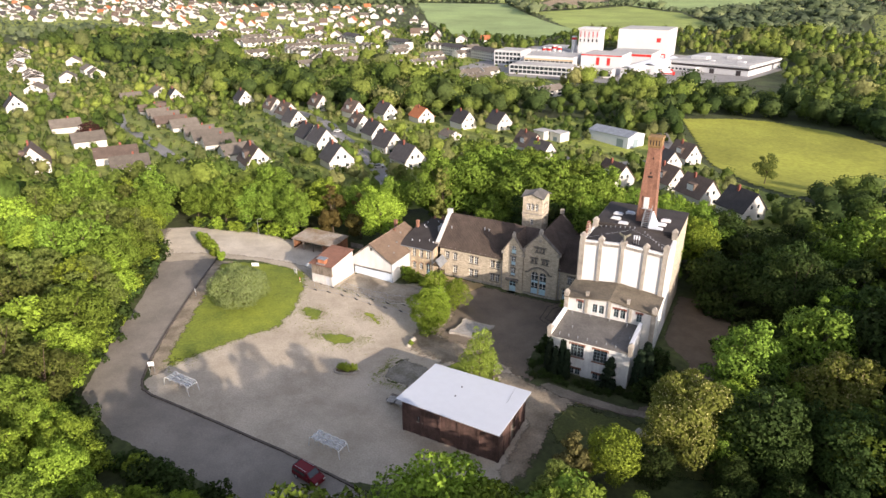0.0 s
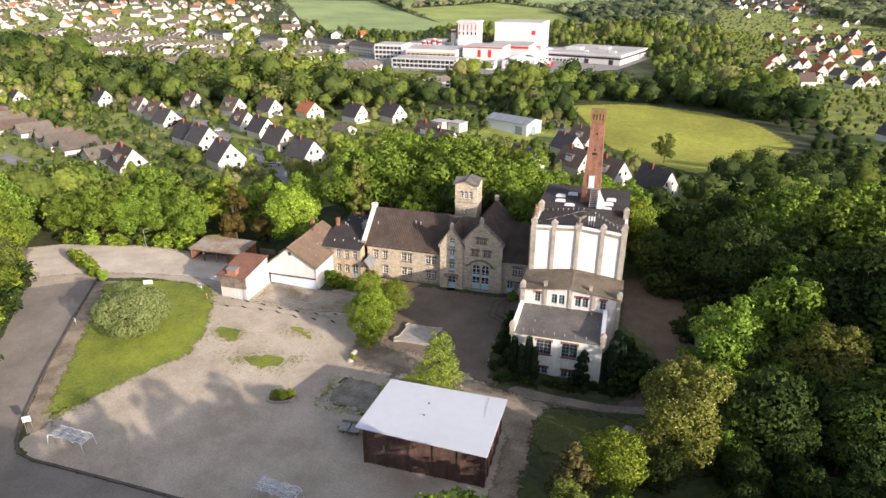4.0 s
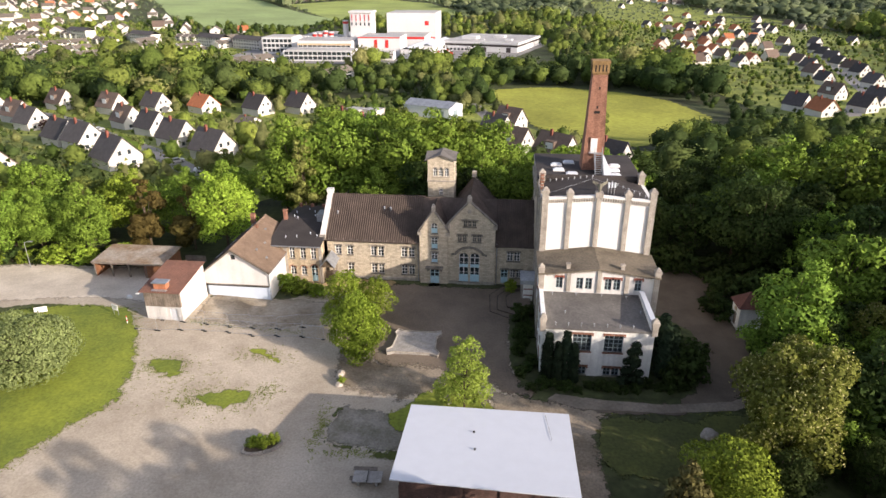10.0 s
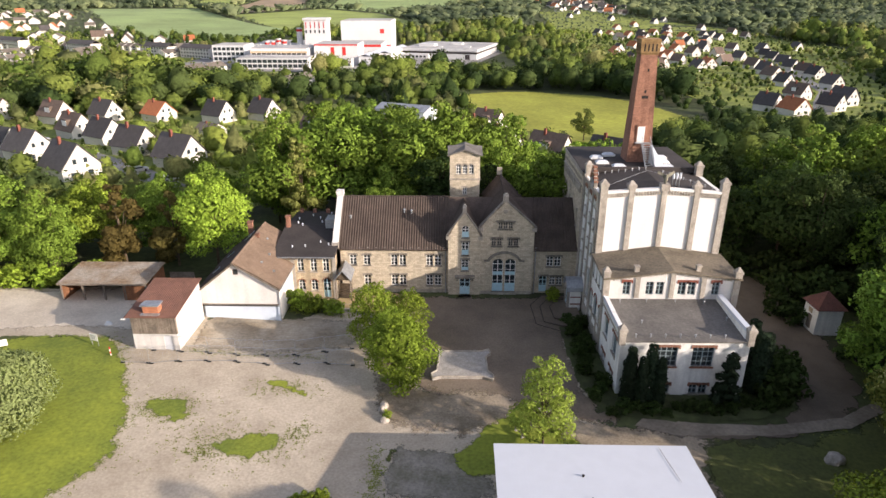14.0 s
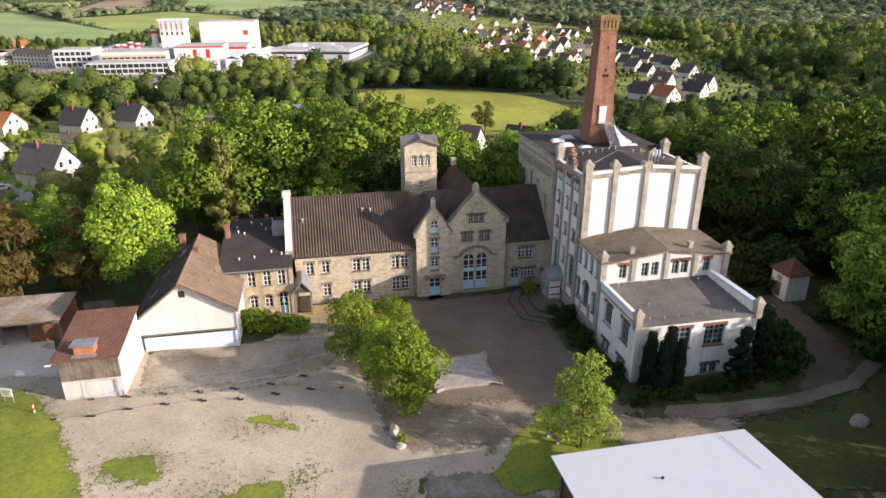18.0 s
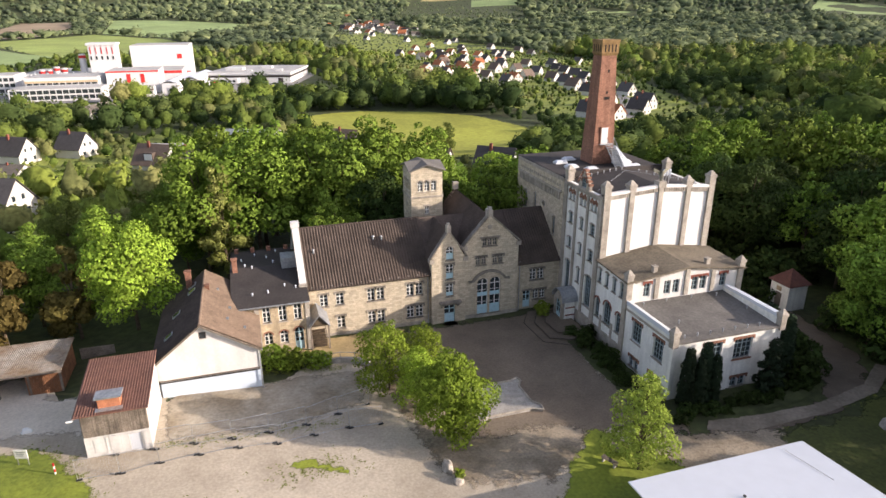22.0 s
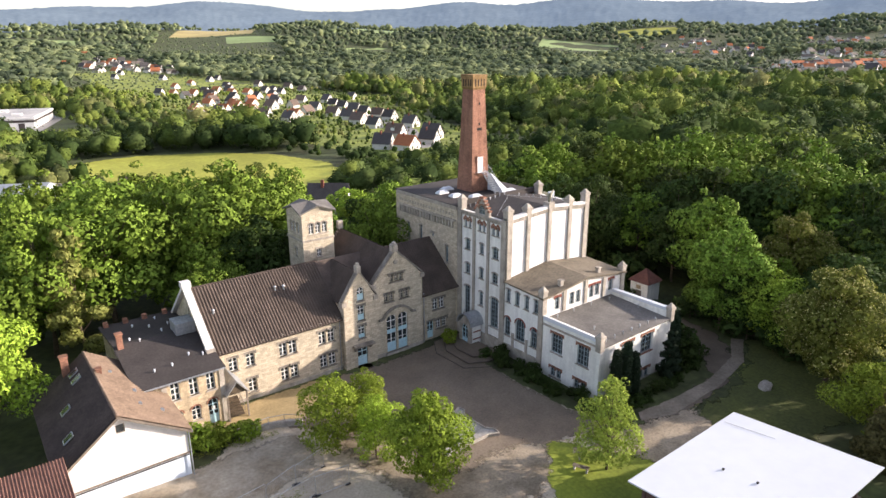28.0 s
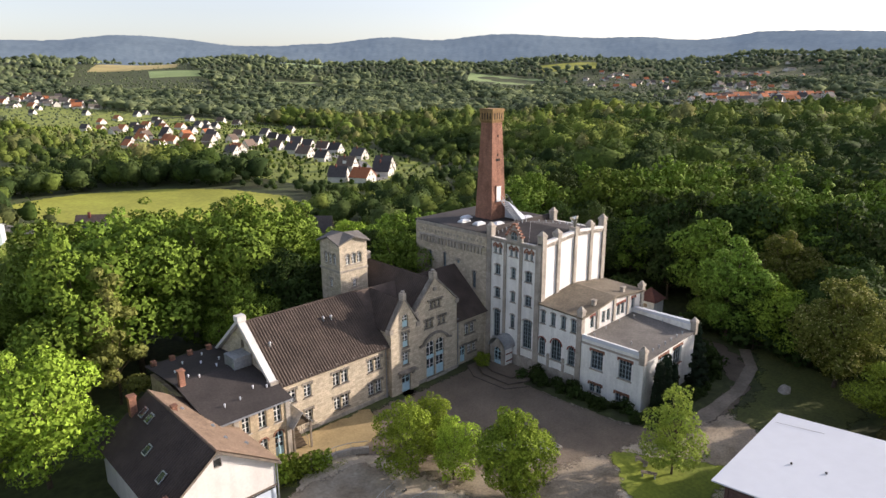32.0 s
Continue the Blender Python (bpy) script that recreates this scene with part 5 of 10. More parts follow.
    for x in (-41.6, -39.6, -37.6, -35.4):
        part("rear_chimney", boxes((x - 0.25, x + 0.25, 107.0, 107.5, 5.6, 6.5)), M_BRICK, a)
    # open stair with a little roof at the joint
    st = thing("outside_stair", (-33.0, 93.6, -1.4), "wooden outside stair under a small grey pitched roof", "stair")
    for k in range(8):
        part("step", boxes((-33.9, -32.3, 92.2 + k * 0.28, 92.49 + k * 0.28, -1.6, -1.35 + k * 0.2)), M_BARK, st)
    bm = bmesh.new()
    slab(bm, [(-34.3, 91.6, 1.75), (-34.3, 94.9, 1.95), (-33.1, 94.9, 3.35), (-33.1, 91.6, 3.2)], 0.09)
    slab(bm, [(-31.9, 91.6, 1.75), (-31.9, 94.9, 1.95), (-33.1, 94.9, 3.35), (-33.1, 91.6, 3.2)], 0.09)
    part("roof", bm, M_ZINC, st)
    for x in (-34.1, -32.1):
        part("post", boxes((x - 0.08, x + 0.08, 91.8, 91.96, -1.5, 1.75)), M_WOOD, st)
    bm = bmesh.new()
    solid(bm, [(-34.1, 91.85, 1.72), (-32.1, 91.85, 1.72), (-33.1, 91.85, 3.0)], [(-34.1, 91.93, 1.72), (-32.1, 91.93, 1.72), (-33.1, 91.93, 3.0)])
    part("gable_boards", bm, M_BARK, st)
    for x in (-33.95, -32.25):
        bm = bmesh.new()
        tube(bm, (x, 92.2, -0.4), (x, 94.4, 1.1), 0.04, 0.04, 6)
        rail = part("railing", bm, M_WOOD, st)
        for k in range(6):
            bm = bmesh.new()
            tube(bm, (x, 92.3 + k * 0.4, -1.3 + k * 0.27), (x, 92.3 + k * 0.4, -0.35 + k * 0.27), 0.025, 0.025, 5)
            part("baluster", bm, M_WOOD, rail)


M_SHEET_BLUE = material("bluish_sheet", (0.58, 0.66, 0.76), 0.5, 0, 0.2, 0.05)


def build_barn():
    b = thing("white_barn", (-45, 92, -0.6), "white rendered gabled barn with weathered tiled roof", "barn")
    xl, xr, yf, yb, xc = -49.6, -39.9, 85.2, 99.2, -45.0
    el, er, zt = 3.55, 4.0, 7.15
    s = Side(xl, yf, 1, 0)
    W = xr - xl
    part("front_wall", wall_panel(s, [(0, 1.55), (W, 1.55), (W, er - 0.15), (xc - xl, zt - 0.15), (0, el - 0.05)], [opening(-44.9 - xl, 5.45, 0.7, 0.8)], 0.4), M_WHITE, b)
    window(b, s, -44.9 - xl, 5.45, 0.7, 0.8, 0, 1, 1, M_WOOD, 0, None, None, 0.12)
    part("lower_front", boxes((xl + 0.3, xr, yf + 0.16, yf + 0.5, -1.4, 1.42)), M_SHEET_BLUE, b, "pale sliding sheet front below the beam")
    part("beam", boxes((xl, xr, yf - 0.1, yf + 0.4, 1.42, 1.545)), M_WOOD, b, "dark timber beam across the front")
    part("door_track", boxes((xl, xr, yf - 0.16, yf - 0.11, 1.3, 1.4)), M_DARK, b)
    part("left_wall", boxes((xl, xl + 0.4, yf + 0.41, yb, -1, el - 0.1)), M_WHITE, b)
    part("right_wall", boxes((xr - 0.4, xr, yf + 0.41, 92.4, -1.6, er - 0.2)), M_WHITE, b)
    part("back_wall", wall_panel(Side(xr, yb, -1, 0), [(0, -1.5), (W, -1.5), (W, el - 0.1), (W - (xc - xl), zt - 0.15), (0, er - 0.2)], (), 0.35), M_WHITE, b)
    # right plane lighter, left plane darker: the sun's fall put into the tile colours
    bm = bmesh.new()
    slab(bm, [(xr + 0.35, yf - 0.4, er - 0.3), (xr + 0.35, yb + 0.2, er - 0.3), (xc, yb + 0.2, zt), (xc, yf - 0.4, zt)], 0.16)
    right = part("right_roof", bm, M_TILE_RED, b, "weathered reddish tile roof, its sunlit tone put into the colour")
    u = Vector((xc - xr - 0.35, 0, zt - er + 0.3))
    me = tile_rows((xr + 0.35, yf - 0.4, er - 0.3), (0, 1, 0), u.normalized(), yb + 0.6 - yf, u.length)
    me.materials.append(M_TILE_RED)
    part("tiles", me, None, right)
    bm = bmesh.new()
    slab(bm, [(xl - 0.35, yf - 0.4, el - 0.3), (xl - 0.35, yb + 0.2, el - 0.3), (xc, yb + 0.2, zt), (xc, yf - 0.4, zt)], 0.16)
    left = part("left_roof", bm, M_FELT, b, "tiled roof plane with skylights, its shade put into the tile colour")
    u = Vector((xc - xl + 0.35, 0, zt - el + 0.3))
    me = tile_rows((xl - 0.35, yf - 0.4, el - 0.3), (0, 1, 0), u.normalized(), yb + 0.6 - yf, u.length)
    me.materials.append(M_TILE_SHADED)
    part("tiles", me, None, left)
    n = Vector((-(zt - el + 0.3), 0, xc - xl + 0.35)).normalized()
    for y, f in ((88.2, 0.35), (92.4, 0.45), (95.5, 0.75), (97.0, 0.75)):
        p = Vector((xl - 0.35, y, el - 0.3)) + u * f + n * 0.16
        ud = u.normalized() * 0.5
        c = [p - ud + Vector((0, -0.4, 0)), p - ud + Vector((0, 0.4, 0)), p + ud + Vector((0, 0.4, 0)), p + ud + Vector((0, -0.4, 0))]
        bm = bmesh.new()
        solid(bm, c, [q + n * 0.09 for q in c])
        sk = part("skylight", bm, M_ZINC, b)
        bm = bmesh.new()
        c2 = [p + (q - p) * 0.8 + n * 0.092 for q in c]
        solid(bm, c2, [q + n * 0.01 for q in c2])
        part("pane", bm, M_GLASS, sk)
    bm = bmesh.new()
    for k in range(36):
        y = yf - 0.4 + k * 0.4
        tube(bm, (xc, y, zt + 0.03), (xc, y + 0.42, zt + 0.05), 0.13, 0.15, 7)
    part("ridge_tiles", bm, M_TILE_RED, b)
    for x, y, z, w in ((-44.6, 94.2, 6.7, 0.22), (-46.8, 98.4, 6.9, 0.32)):
        part("chimney", boxes((x - w, x + w, y - w, y + w, z - 1.4, z + 0.65), (x - w - 0.06, x + w + 0.06, y - w - 0.06, y + w + 0.06, z + 0.65, z + 0.78)), M_BRICK, b)
    for x, y in ((-43.6, 95.0), (-42.6, 88.5), (-41.0, 88.0), (-42.4, 91.4)):
        z = zt - (x - xc) * (zt - er + 0.3) / (xr + 0.35 - xc)
        part("roof_vent", boxes((x - 0.12, x + 0.12, y - 0.2, y + 0.2, z - 0.05, z + 0.22)), M_ZINC, b)
    part("gutter", boxes((xr + 0.3, xr + 0.42, yf - 0.4, yb - 6.5, er - 0.42, er - 0.3)), M_ZINC, b)
    bm = bmesh.new()
    tube(bm, (xr + 0.1, yf - 0.1, -1.2), (xr + 0.1, yf - 0.1, er - 0.4), 0.06)
    part("downpipe", bm, M_ZINC, b)
    part("bargeboard", rake(xl - 0.35, el - 0.38, xc, zt - 0.08, xr + 0.35, er - 0.38, yf - 0.46), M_WOOD, b)


def rake(xa, za, xc, zc, xb, zb, y):
    bm = bmesh.new()
    for p, q in (((xa, za), (xc, zc)), ((xc, zc), (xb, zb))):
        solid(bm, [(p[0], y, p[1] - 0.12), (q[0], y, q[1] - 0.12), (q[0], y, q[1] + 0.12), (p[0], y, p[1] + 0.12)], [(p[0], y + 0.05, p[1] - 0.12), (q[0], y + 0.05, q[1] - 0.12), (q[0], y + 0.05, q[1] + 0.12), (p[0], y + 0.05, p[1] + 0.12)])
    return bm


def build_outhouse():
    o = thing("small_outbuilding", (-52, 81, -0.4), "small white outbuilding with grey boarding and red sheet roof", "outbuilding")
    xl, xr, yf, yb = -54.5, -49.4, 77.4, 84.9
    zf, zb = 4.0, 5.05
    s = Side(xl, yf, 1, 0)
    W = xr - xl
    part("lower_wall", wall_panel(s, [(0, -0.7), (W, -0.7), (W, 1.7), (0, 1.7)], [opening(3.9, -0.35, 0.95, 1.75)], 0.3), M_WHITE, o)
    part("door", boxes((xl + 3.45, xl + 4.35, yf + 0.1, yf + 0.16, -0.35, 1.38)), M_METAL_WHITE, o)
    for u in (1.2, 2.4):
        part("shutter", boxes((xl + u - 0.5, xl + u + 0.5, yf - 0.03, yf - 0.003, 0.05, 1.4)), M_WHITE, o)
    for k in range(32):
        x = xl + 0.08 + k * (W - 0.16) / 31.5
        part("board", boxes((x, x + 0.1 + 0.02 * (k % 3), yf - 0.05 - 0.02 * (k % 2), yf + 0.02, 1.705, zf - 0.1)), M_WOOD, o)
    part("boarding_back", boxes((xl, xr, yf + 0.025, yf + 0.3, 1.705, zf - 0.06)), M_WOOD, o)
    bm = bmesh.new()
    solid(bm, [(xr - 0.3, yf + 0.31, -0.8), (xr, yf + 0.31, -0.8), (xr, yb, -0.8), (xr - 0.3, yb, -0.8)], [(xr - 0.3, yf + 0.31, zf - 0.1), (xr, yf + 0.31, zf - 0.1), (xr, yb, zb - 0.12), (xr - 0.3, yb, zb - 0.12)])
    part("right_wall", bm, M_WHITE, o)
    bm = bmesh.new()
    solid(bm, [(xl, yf + 0.31, -0.8), (xl + 0.3, yf + 0.31, -0.8), (xl + 0.3, yb, -0.8), (xl, yb, -0.8)], [(xl, yf + 0.31, zf - 0.1), (xl + 0.3, yf + 0.31, zf - 0.1), (xl + 0.3, yb, zb - 0.12), (xl, yb, zb - 0.12)])
    part("left_wall", bm, M_WHITE, o)
    part("back_wall", boxes((xl + 0.3, xr - 0.3, yb - 0.3, yb, -0.8, zb - 0.12)), M_WHITE, o)
    part("wall_box", boxes((xr + 0.003, xr + 0.3, 81.4, 81.9, 1.9, 2.5)), M_FRAME, o)
    # ribbed sheet roof
    bm = ribbed([(xl - 0.4, yf - 0.45, zf), (xr + 0.3, yf - 0.45, zf), (xr + 0.3, yb + 0.2, zb), (xl - 0.4, yb + 0.2, zb)], 26, 0.07)
    part("roof", bm, M_METAL_RED, o, "ribbed red-brown sheet roof")
    st = part("roof_chimney", boxes((-53.0, -51.3, 77.7, 78.7, 4.0, 5.05)), M_BRICK_BRIGHT, o, "bright red brick chimney on the roof")
    part("stack_cover", boxes((-53.2, -51.1, 77.5, 78.9, 5.05, 5.17)), M_ZINC, st)
    part("flashing", boxes((-53.2, -51.1, 77.25, 77.69, 4.05, 4.17)), M_ZINC, st)
    part("bracket_lamp", boxes((xl - 0.9, xl - 0.42, 77.1, 77.25, 3.6, 3.72)), M_FRAME, o)


def build_open_shed():
    o = thing("open_shed", (-65, 94, -1.2), "long open-fronted timber shed with rusty sheet roof", "shed")
    x0, x1, y0, y1 = -70.8, -59.4, 91.0, 96.8
    bm = ribbed([(x0 - 0.3, y0 - 0.3, 1.5), (x1 + 0.3, y0 - 0.3, 1.5), (x1 + 0.3, y1 + 0.2, 1.95), (x0 - 0.3, y1 + 0.2, 1.95)], 62, 0.022, 0.1)
    part("roof", bm, M_RUST_SHEET, o, "weathered grey and rusty sheet roof")
    part("back_wall", boxes((x0, x1, y1 - 0.15, y1, -1.6, 1.8)), M_WOOD_RED, o)
    for x in (x0, x1 - 0.15):
        part("end_wall", boxes((x, x + 0.15, y0, y1 - 0.16, -1.6, 1.4)), M_WOOD_RED, o)
    for k in range(5):
        x = x0 + (x1 - x0) * k / 4
        part("post", boxes((x - 0.1, x + 0.1, y0 - 0.05, y0 + 0.15, -1.6, 1.37)), M_WOOD, o)
    for k in range(14):
        part("board", boxes((x1 - 3.1 + k * 0.22, x1 - 2.9 + k * 0.22, y0 - 0.03 + 0.01 * (k % 2), y0 + 0.02, -1.6, 1.37)), M_WOOD_RED, o)
    part("fascia", boxes((x0 - 0.3, x1 + 0.3, y0 - 0.36, y0 - 0.31, 1.25, 1.53)), M_WOOD, o)
    part("gate", boxes((x1 + 0.4, -55.5, 97.4, 97.55, -1.4, 0.2)), M_WOOD, o, "low board fence beside the shed")


def build_brick_shed():
    o = thing("brick_shed", (-7.2, 51.8, -1.5), "dark brick storehouse under a large white sheet roof", "shed")
    x0, x1, y0, y1 = -14.4, 0.2, 46.9, 56.6
    zf, zb = 4.05, 3.15
    zw = lambda y: zf + (zb - zf) * (y - y0) / (y1 - y0) - 0.14
    for nm, s, ln, za, zc in (("front_wall", Side(x0, y0, 1, 0), x1 - x0, zw(y0), zw(y0)), ("right_wall", Side(x1, y0, 0, 1), y1 - y0, zw(y0), zw(y1)),
                              ("back_wall", Side(x1, y1, -1, 0), x1 - x0, zw(y1), zw(y1)), ("left_wall", Side(x0, y1, 0, -1), y1 - y0, zw(y1), zw(y0))):
        holes = []
        if nm == "front_wall":
            holes = [opening(2.7, 0.9, 0.7, 0.8)]
        if nm == "right_wall":
            holes = [opening(5.0, -1.4, 2.4, 2.9)]
        if nm == "left_wall":
            holes = [opening(3.0, 0.6, 0.8, 0.9), opening(6.5, 0.6, 0.8, 0.9)]
        w = part(nm, wall_panel(s, [(0.36, -1.9), (ln - 0.001, -1.9), (ln - 0.001, zc), (0.36, za)], holes, 0.35), M_SHED_BRICK, o)
        for u in [k * ln / 5 for k in range(6)]:
            part("pier", string_band(s, ln, -1.9, min(za, zc) - 0.25, 0.12, u - 0.2 + (0.2 if u == 0 else 0) , u + 0.2 - (0.2 if u > ln - 0.1 else 0)), M_SHED_BRICK, o)
        part("brick_band", string_band(s, ln, min(za, zc) - 0.6, min(za, zc) - 0.3, 0.07, 0.3, ln - 0.3), M_SHED_BRICK, o)
    s = Side(x0, y0, 1, 0)
    window(o, s, 2.7, 0.9, 0.7, 0.8, 0, 2, 2, M_FRAME, 0, M_SAND_STONE, None, 0.15)
    for u in (3.0, 6.5):
        window(o, Side(x0, y1, 0, -1), u, 0.6, 0.8, 0.9, 0, 2, 2, M_WOOD, 0, None, None, 0.15)
    part("gate", boxes((x1 - 0.2, x1 - 0.12, y0 + 3.8, y0 + 6.2, -1.4, 1.5)), M_WOOD, o, "dark double timber gate")
    bm = bmesh.new()
    r = [(-15.15, 46.3, zf), (0.75, 45.6, zf + 0.12), (0.75, 57.6, zb + 0.05), (-14.95, 57.7, zb)]
    bm = ribbed(r, 26, 0.001, 0.12)
    part("roof", bm, M_METAL_WHITE, o, "large pale ribbed sheet roof")
    for x, y in ((-8.2, 51.0), (-8.4, 53.6)):
        bm = bmesh.new()
        z = zf + (zb - zf) * (y - 46) / 11.6
        tube(bm, (x, y, z), (x, y, z + 0.14), 0.07, 0.07, 8)
        tube(bm, (x, y, z + 0.14), (x, y, z + 0.2), 0.12, 0.08, 8)
        part("roof_vent", bm, M_DARK, o)
    bm = bmesh.new()
    tube(bm, (-1.6, 57.2, 3.3), (-1.2, 53.0, 3.62), 0.012, 0.012, 5)
    part("cable", bm, M_DARK, o)


def build_pavilion():
    p = thing("garden_pavilion", (27.2, 85.4, -1.7), "small square pale garden pavilion with red pyramid roof", "pavilion")
    x0, x1, y0, y1 = 25.7, 28.7, 83.9, 86.9
    part("front_wall", wall_panel(Side(x0, y0, 1, 0), [(0, -1.9), (3, -1.9), (3, 2.0), (0, 2.0)], (), 0.25), M_PINK, p)
    part("left_wall", wall_panel(Side(x0, y1, 0, -1), [(0, -1.9), (2.74, -1.9), (2.74, 2.0), (0, 2.0)], [opening(1.4, -1.2, 1.1, 1.9)], 0.25), M_PINK, p)
    part("door", boxes((x0 + 0.08, x0 + 0.14, 84.96, 86.04, -1.2, 0.69)), M_WOOD, p)
    part("shutter", boxes((x0 - 0.03, x0 - 0.003, 85.1, 85.9, 0.9, 1.5)), M_STONE_WARM, p)
    part("right_wall", boxes((x1 - 0.25, x1, y0 + 0.26, y1, -1.9, 2.0)), M_PINK, p)
    part("back_wall", boxes((x0 + 0.26, x1 - 0.26, y1 - 0.25, y1, -1.9, 2.0)), M_PINK, p)
    bm = bmesh.new()
    a = [(x0 - 0.35, y0 - 0.35, 2.0), (x1 + 0.35, y0 - 0.35, 2.0), (x1 + 0.35, y1 + 0.35, 2.0), (x0 - 0.35, y1 + 0.35, 2.0)]
    solid(bm, a, [(27.2 + (q[0] - 27.2) * 0.04, 85.4 + (q[1] - 85.4) * 0.04, 3.8) for q in a])
    part("roof", bm, M_ROOF_RED, p, "dark red tiled pyramid roof")


M_STONE_WARM = masonry("warm_sandstone", (0.50, 0.40, 0.27), 0.5, 0.26, rough=0.9, scale=0.9, amount=0.22, bump=0.3, fine=9)
M_TILE_SHADED = material("dark_tiles", (0.068, 0.052, 0.043), 0.85, 0, 0.5, 0.25, 0.3, 10)
M_ROOF_RED = material("red_roof", (0.14, 0.06, 0.045), 0.85, 0, 0.5, 0.25, 0.2, 10)
M_BRICK_BRIGHT = material("bright_brick", (0.42, 0.17, 0.09), 0.9, 0, 1.5, 0.2, 0.2, 8)
M_RUST_SHEET = material("rusty_sheet", (0.30, 0.27, 0.23), 0.7, 0.1, 0.3, 0.3, 0, 10, (0.22, 0.15, 0.09))
M_WOOD_RED = material("red_stained_boards", (0.22, 0.10, 0.05), 0.9, 0, 1.0, 0.3, 0.2, 8)
build_annex()
build_barn()
build_outhouse()
build_open_shed()
build_brick_shed()
build_pavilion()

# ---- laid surfaces ----
M_COBBLE = material("cobbles", (0.25, 0.225, 0.185), 0.95, 0, 0.5, 0.3, 0.6, 9, (0.17, 0.155, 0.11))
drape("road", [(-108, 84), (-99.9, 77.5), (-89.5, 68.3), (-79.6, 55.5), (-71.4, 43.1), (-61.1, 30.0), (-49.1, 26.3), (-30.9, 26.2), (-10, 26), (6, 24), (6, 31), (-16.7, 34.6), (-26.7, 35.4), (-36.9, 35.3), (-51.5, 34.8),
               (-54.3, 35.2), (-56.2, 36.7), (-59.6, 41.1), (-65.7, 50.4), (-74.5, 65.1), (-80.5, 75.5), (-82, 79), (-100, 90)], 0.02, M_ASPHALT, "pale worn asphalt drive curving past the car park", "road", 0.12)
drape("car_park", [(-51.5, 34.9), (-36.9, 35.4), (-26.7, 35.5), (-16.7, 34.7), (-12, 36), (-6, 41), (1.5, 44), (2, 60), (-4, 66), (-4.2, 71), (-4.3, 78), (-5, 88), (-5, 92), (-30, 92), (-40, 84.5), (-49, 84.5), (-49.5, 90), (-60, 90), (-60, 96.5), (-75, 94.5), (-83, 95), (-102, 90), (-107, 85.5), (-100, 78.5),
                   (-90, 70), (-81, 77), (-72, 80), (-62, 80), (-57.4, 77.4), (-54.5, 72), (-50.6, 65.5), (-49.6, 60), (-52.4, 54.5), (-54.6, 48), (-56, 40.3), (-55.5, 36.5)], 0.05, M_SAND, "pale compacted gravel car park, dusty and uneven", "car park", 0.2)
M_PALE = material("pale_gravel", (0.60, 0.535, 0.44), 0.95, 0, 0.16, 0.2, 0.3, 26, (0.50, 0.435, 0.345))
drape("upper_yard", [(-51.5, 86), (-51.5, 89.4), (-60, 89.6), (-60, 96.2), (-75, 94.3), (-83, 95.3), (-102.5, 90.5), (-107.6, 85.4), (-100.5, 77.9), (-92.5, 73.5), (-86, 76.5), (-80.5, 78.6), (-73, 80.5), (-66, 82), (-59, 81.6), (-55.5, 80)], 0.075, M_PALE, "pale dusty gravel yard before the open shed", "yard", 0.25, 2.0, 41, thin=1.5)
drape("courtyard", [(-27.5, 94.3), (-30.5, 88), (-24.5, 78), (-22.5, 70), (-16, 66), (-8.5, 68.5), (-5.2, 66), (1, 63.5), (4.2, 66.0), (-2.2, 68.6), (-3.9, 72), (-4.2, 80), (-3.0, 87), (-2.0, 94.6), (-7, 94.2), (-14.8, 94.0), (-19, 94.2)], 0.09, M_COURT, "dark grey asphalt courtyard in front of the gables", "courtyard", 0.3, thin=1.5)
M_DIRT = material("bare_earth", (0.30, 0.25, 0.185), 0.95, 0, 0.3, 0.3, 0.3, 14, (0.185, 0.15, 0.105))
M_DIRT_WARM = material("ochre_gravel", (0.36, 0.275, 0.14), 0.95, 0, 0.3, 0.2, 0.2, 14)
M_FORECOURT = material("forecourt", (0.37, 0.33, 0.265), 0.95, 0, 0.22, 0.25, 0.3, 14, (0.25, 0.205, 0.145))
drape("barn_forecourt", [(-49.2, 86.4), (-40, 86.4), (-36, 87.0), (-30, 86.8), (-28.6, 84), (-30, 79.6), (-36, 77.8), (-43, 77.2), (-49.2, 77.6)], 0.085, M_FORECOURT, "brown worn paving before the barn", "forecourt", 0.15, 2.0, 12, thin=1.2)
drape("bare_ground", [(-27.2, 68), (-24.4, 64.6), (-17, 63.2), (-9, 68.0), (-12.5, 72.6), (-21, 72.6), (-21.6, 79.5), (-25.5, 86), (-29, 83), (-27.8, 76)], 0.105, M_DIRT, "trodden brown earth under the trees", "earth", 0.45, 2.0, 13, thin=2.2)
drape("annex_yard", [(-34.0, 94.8), (-22.0, 94.8), (-24.0, 89.5), (-27.5, 87.6), (-30.5, 88.8), (-34.4, 89.0), (-39.5, 90.5), (-39.5, 92.3), (-34.4, 92.3)], 0.105, M_DIRT_WARM, "ochre gravel yard before the stone range", "yard", 0.15, 2.0, 14, thin=0.7)
drape("earth_path", [(-5.5, 57.5), (0.3, 56), (0.3, 42.5), (4.6, 44), (5.2, 54), (4.6, 60), (7, 64.4), (1.0, 66.0), (-6, 67.5), (-9.5, 69)], 0.105, M_DIRT, "trodden earth beside the storehouse", "earth", 0.3, 2.0, 21, thin=1.4)
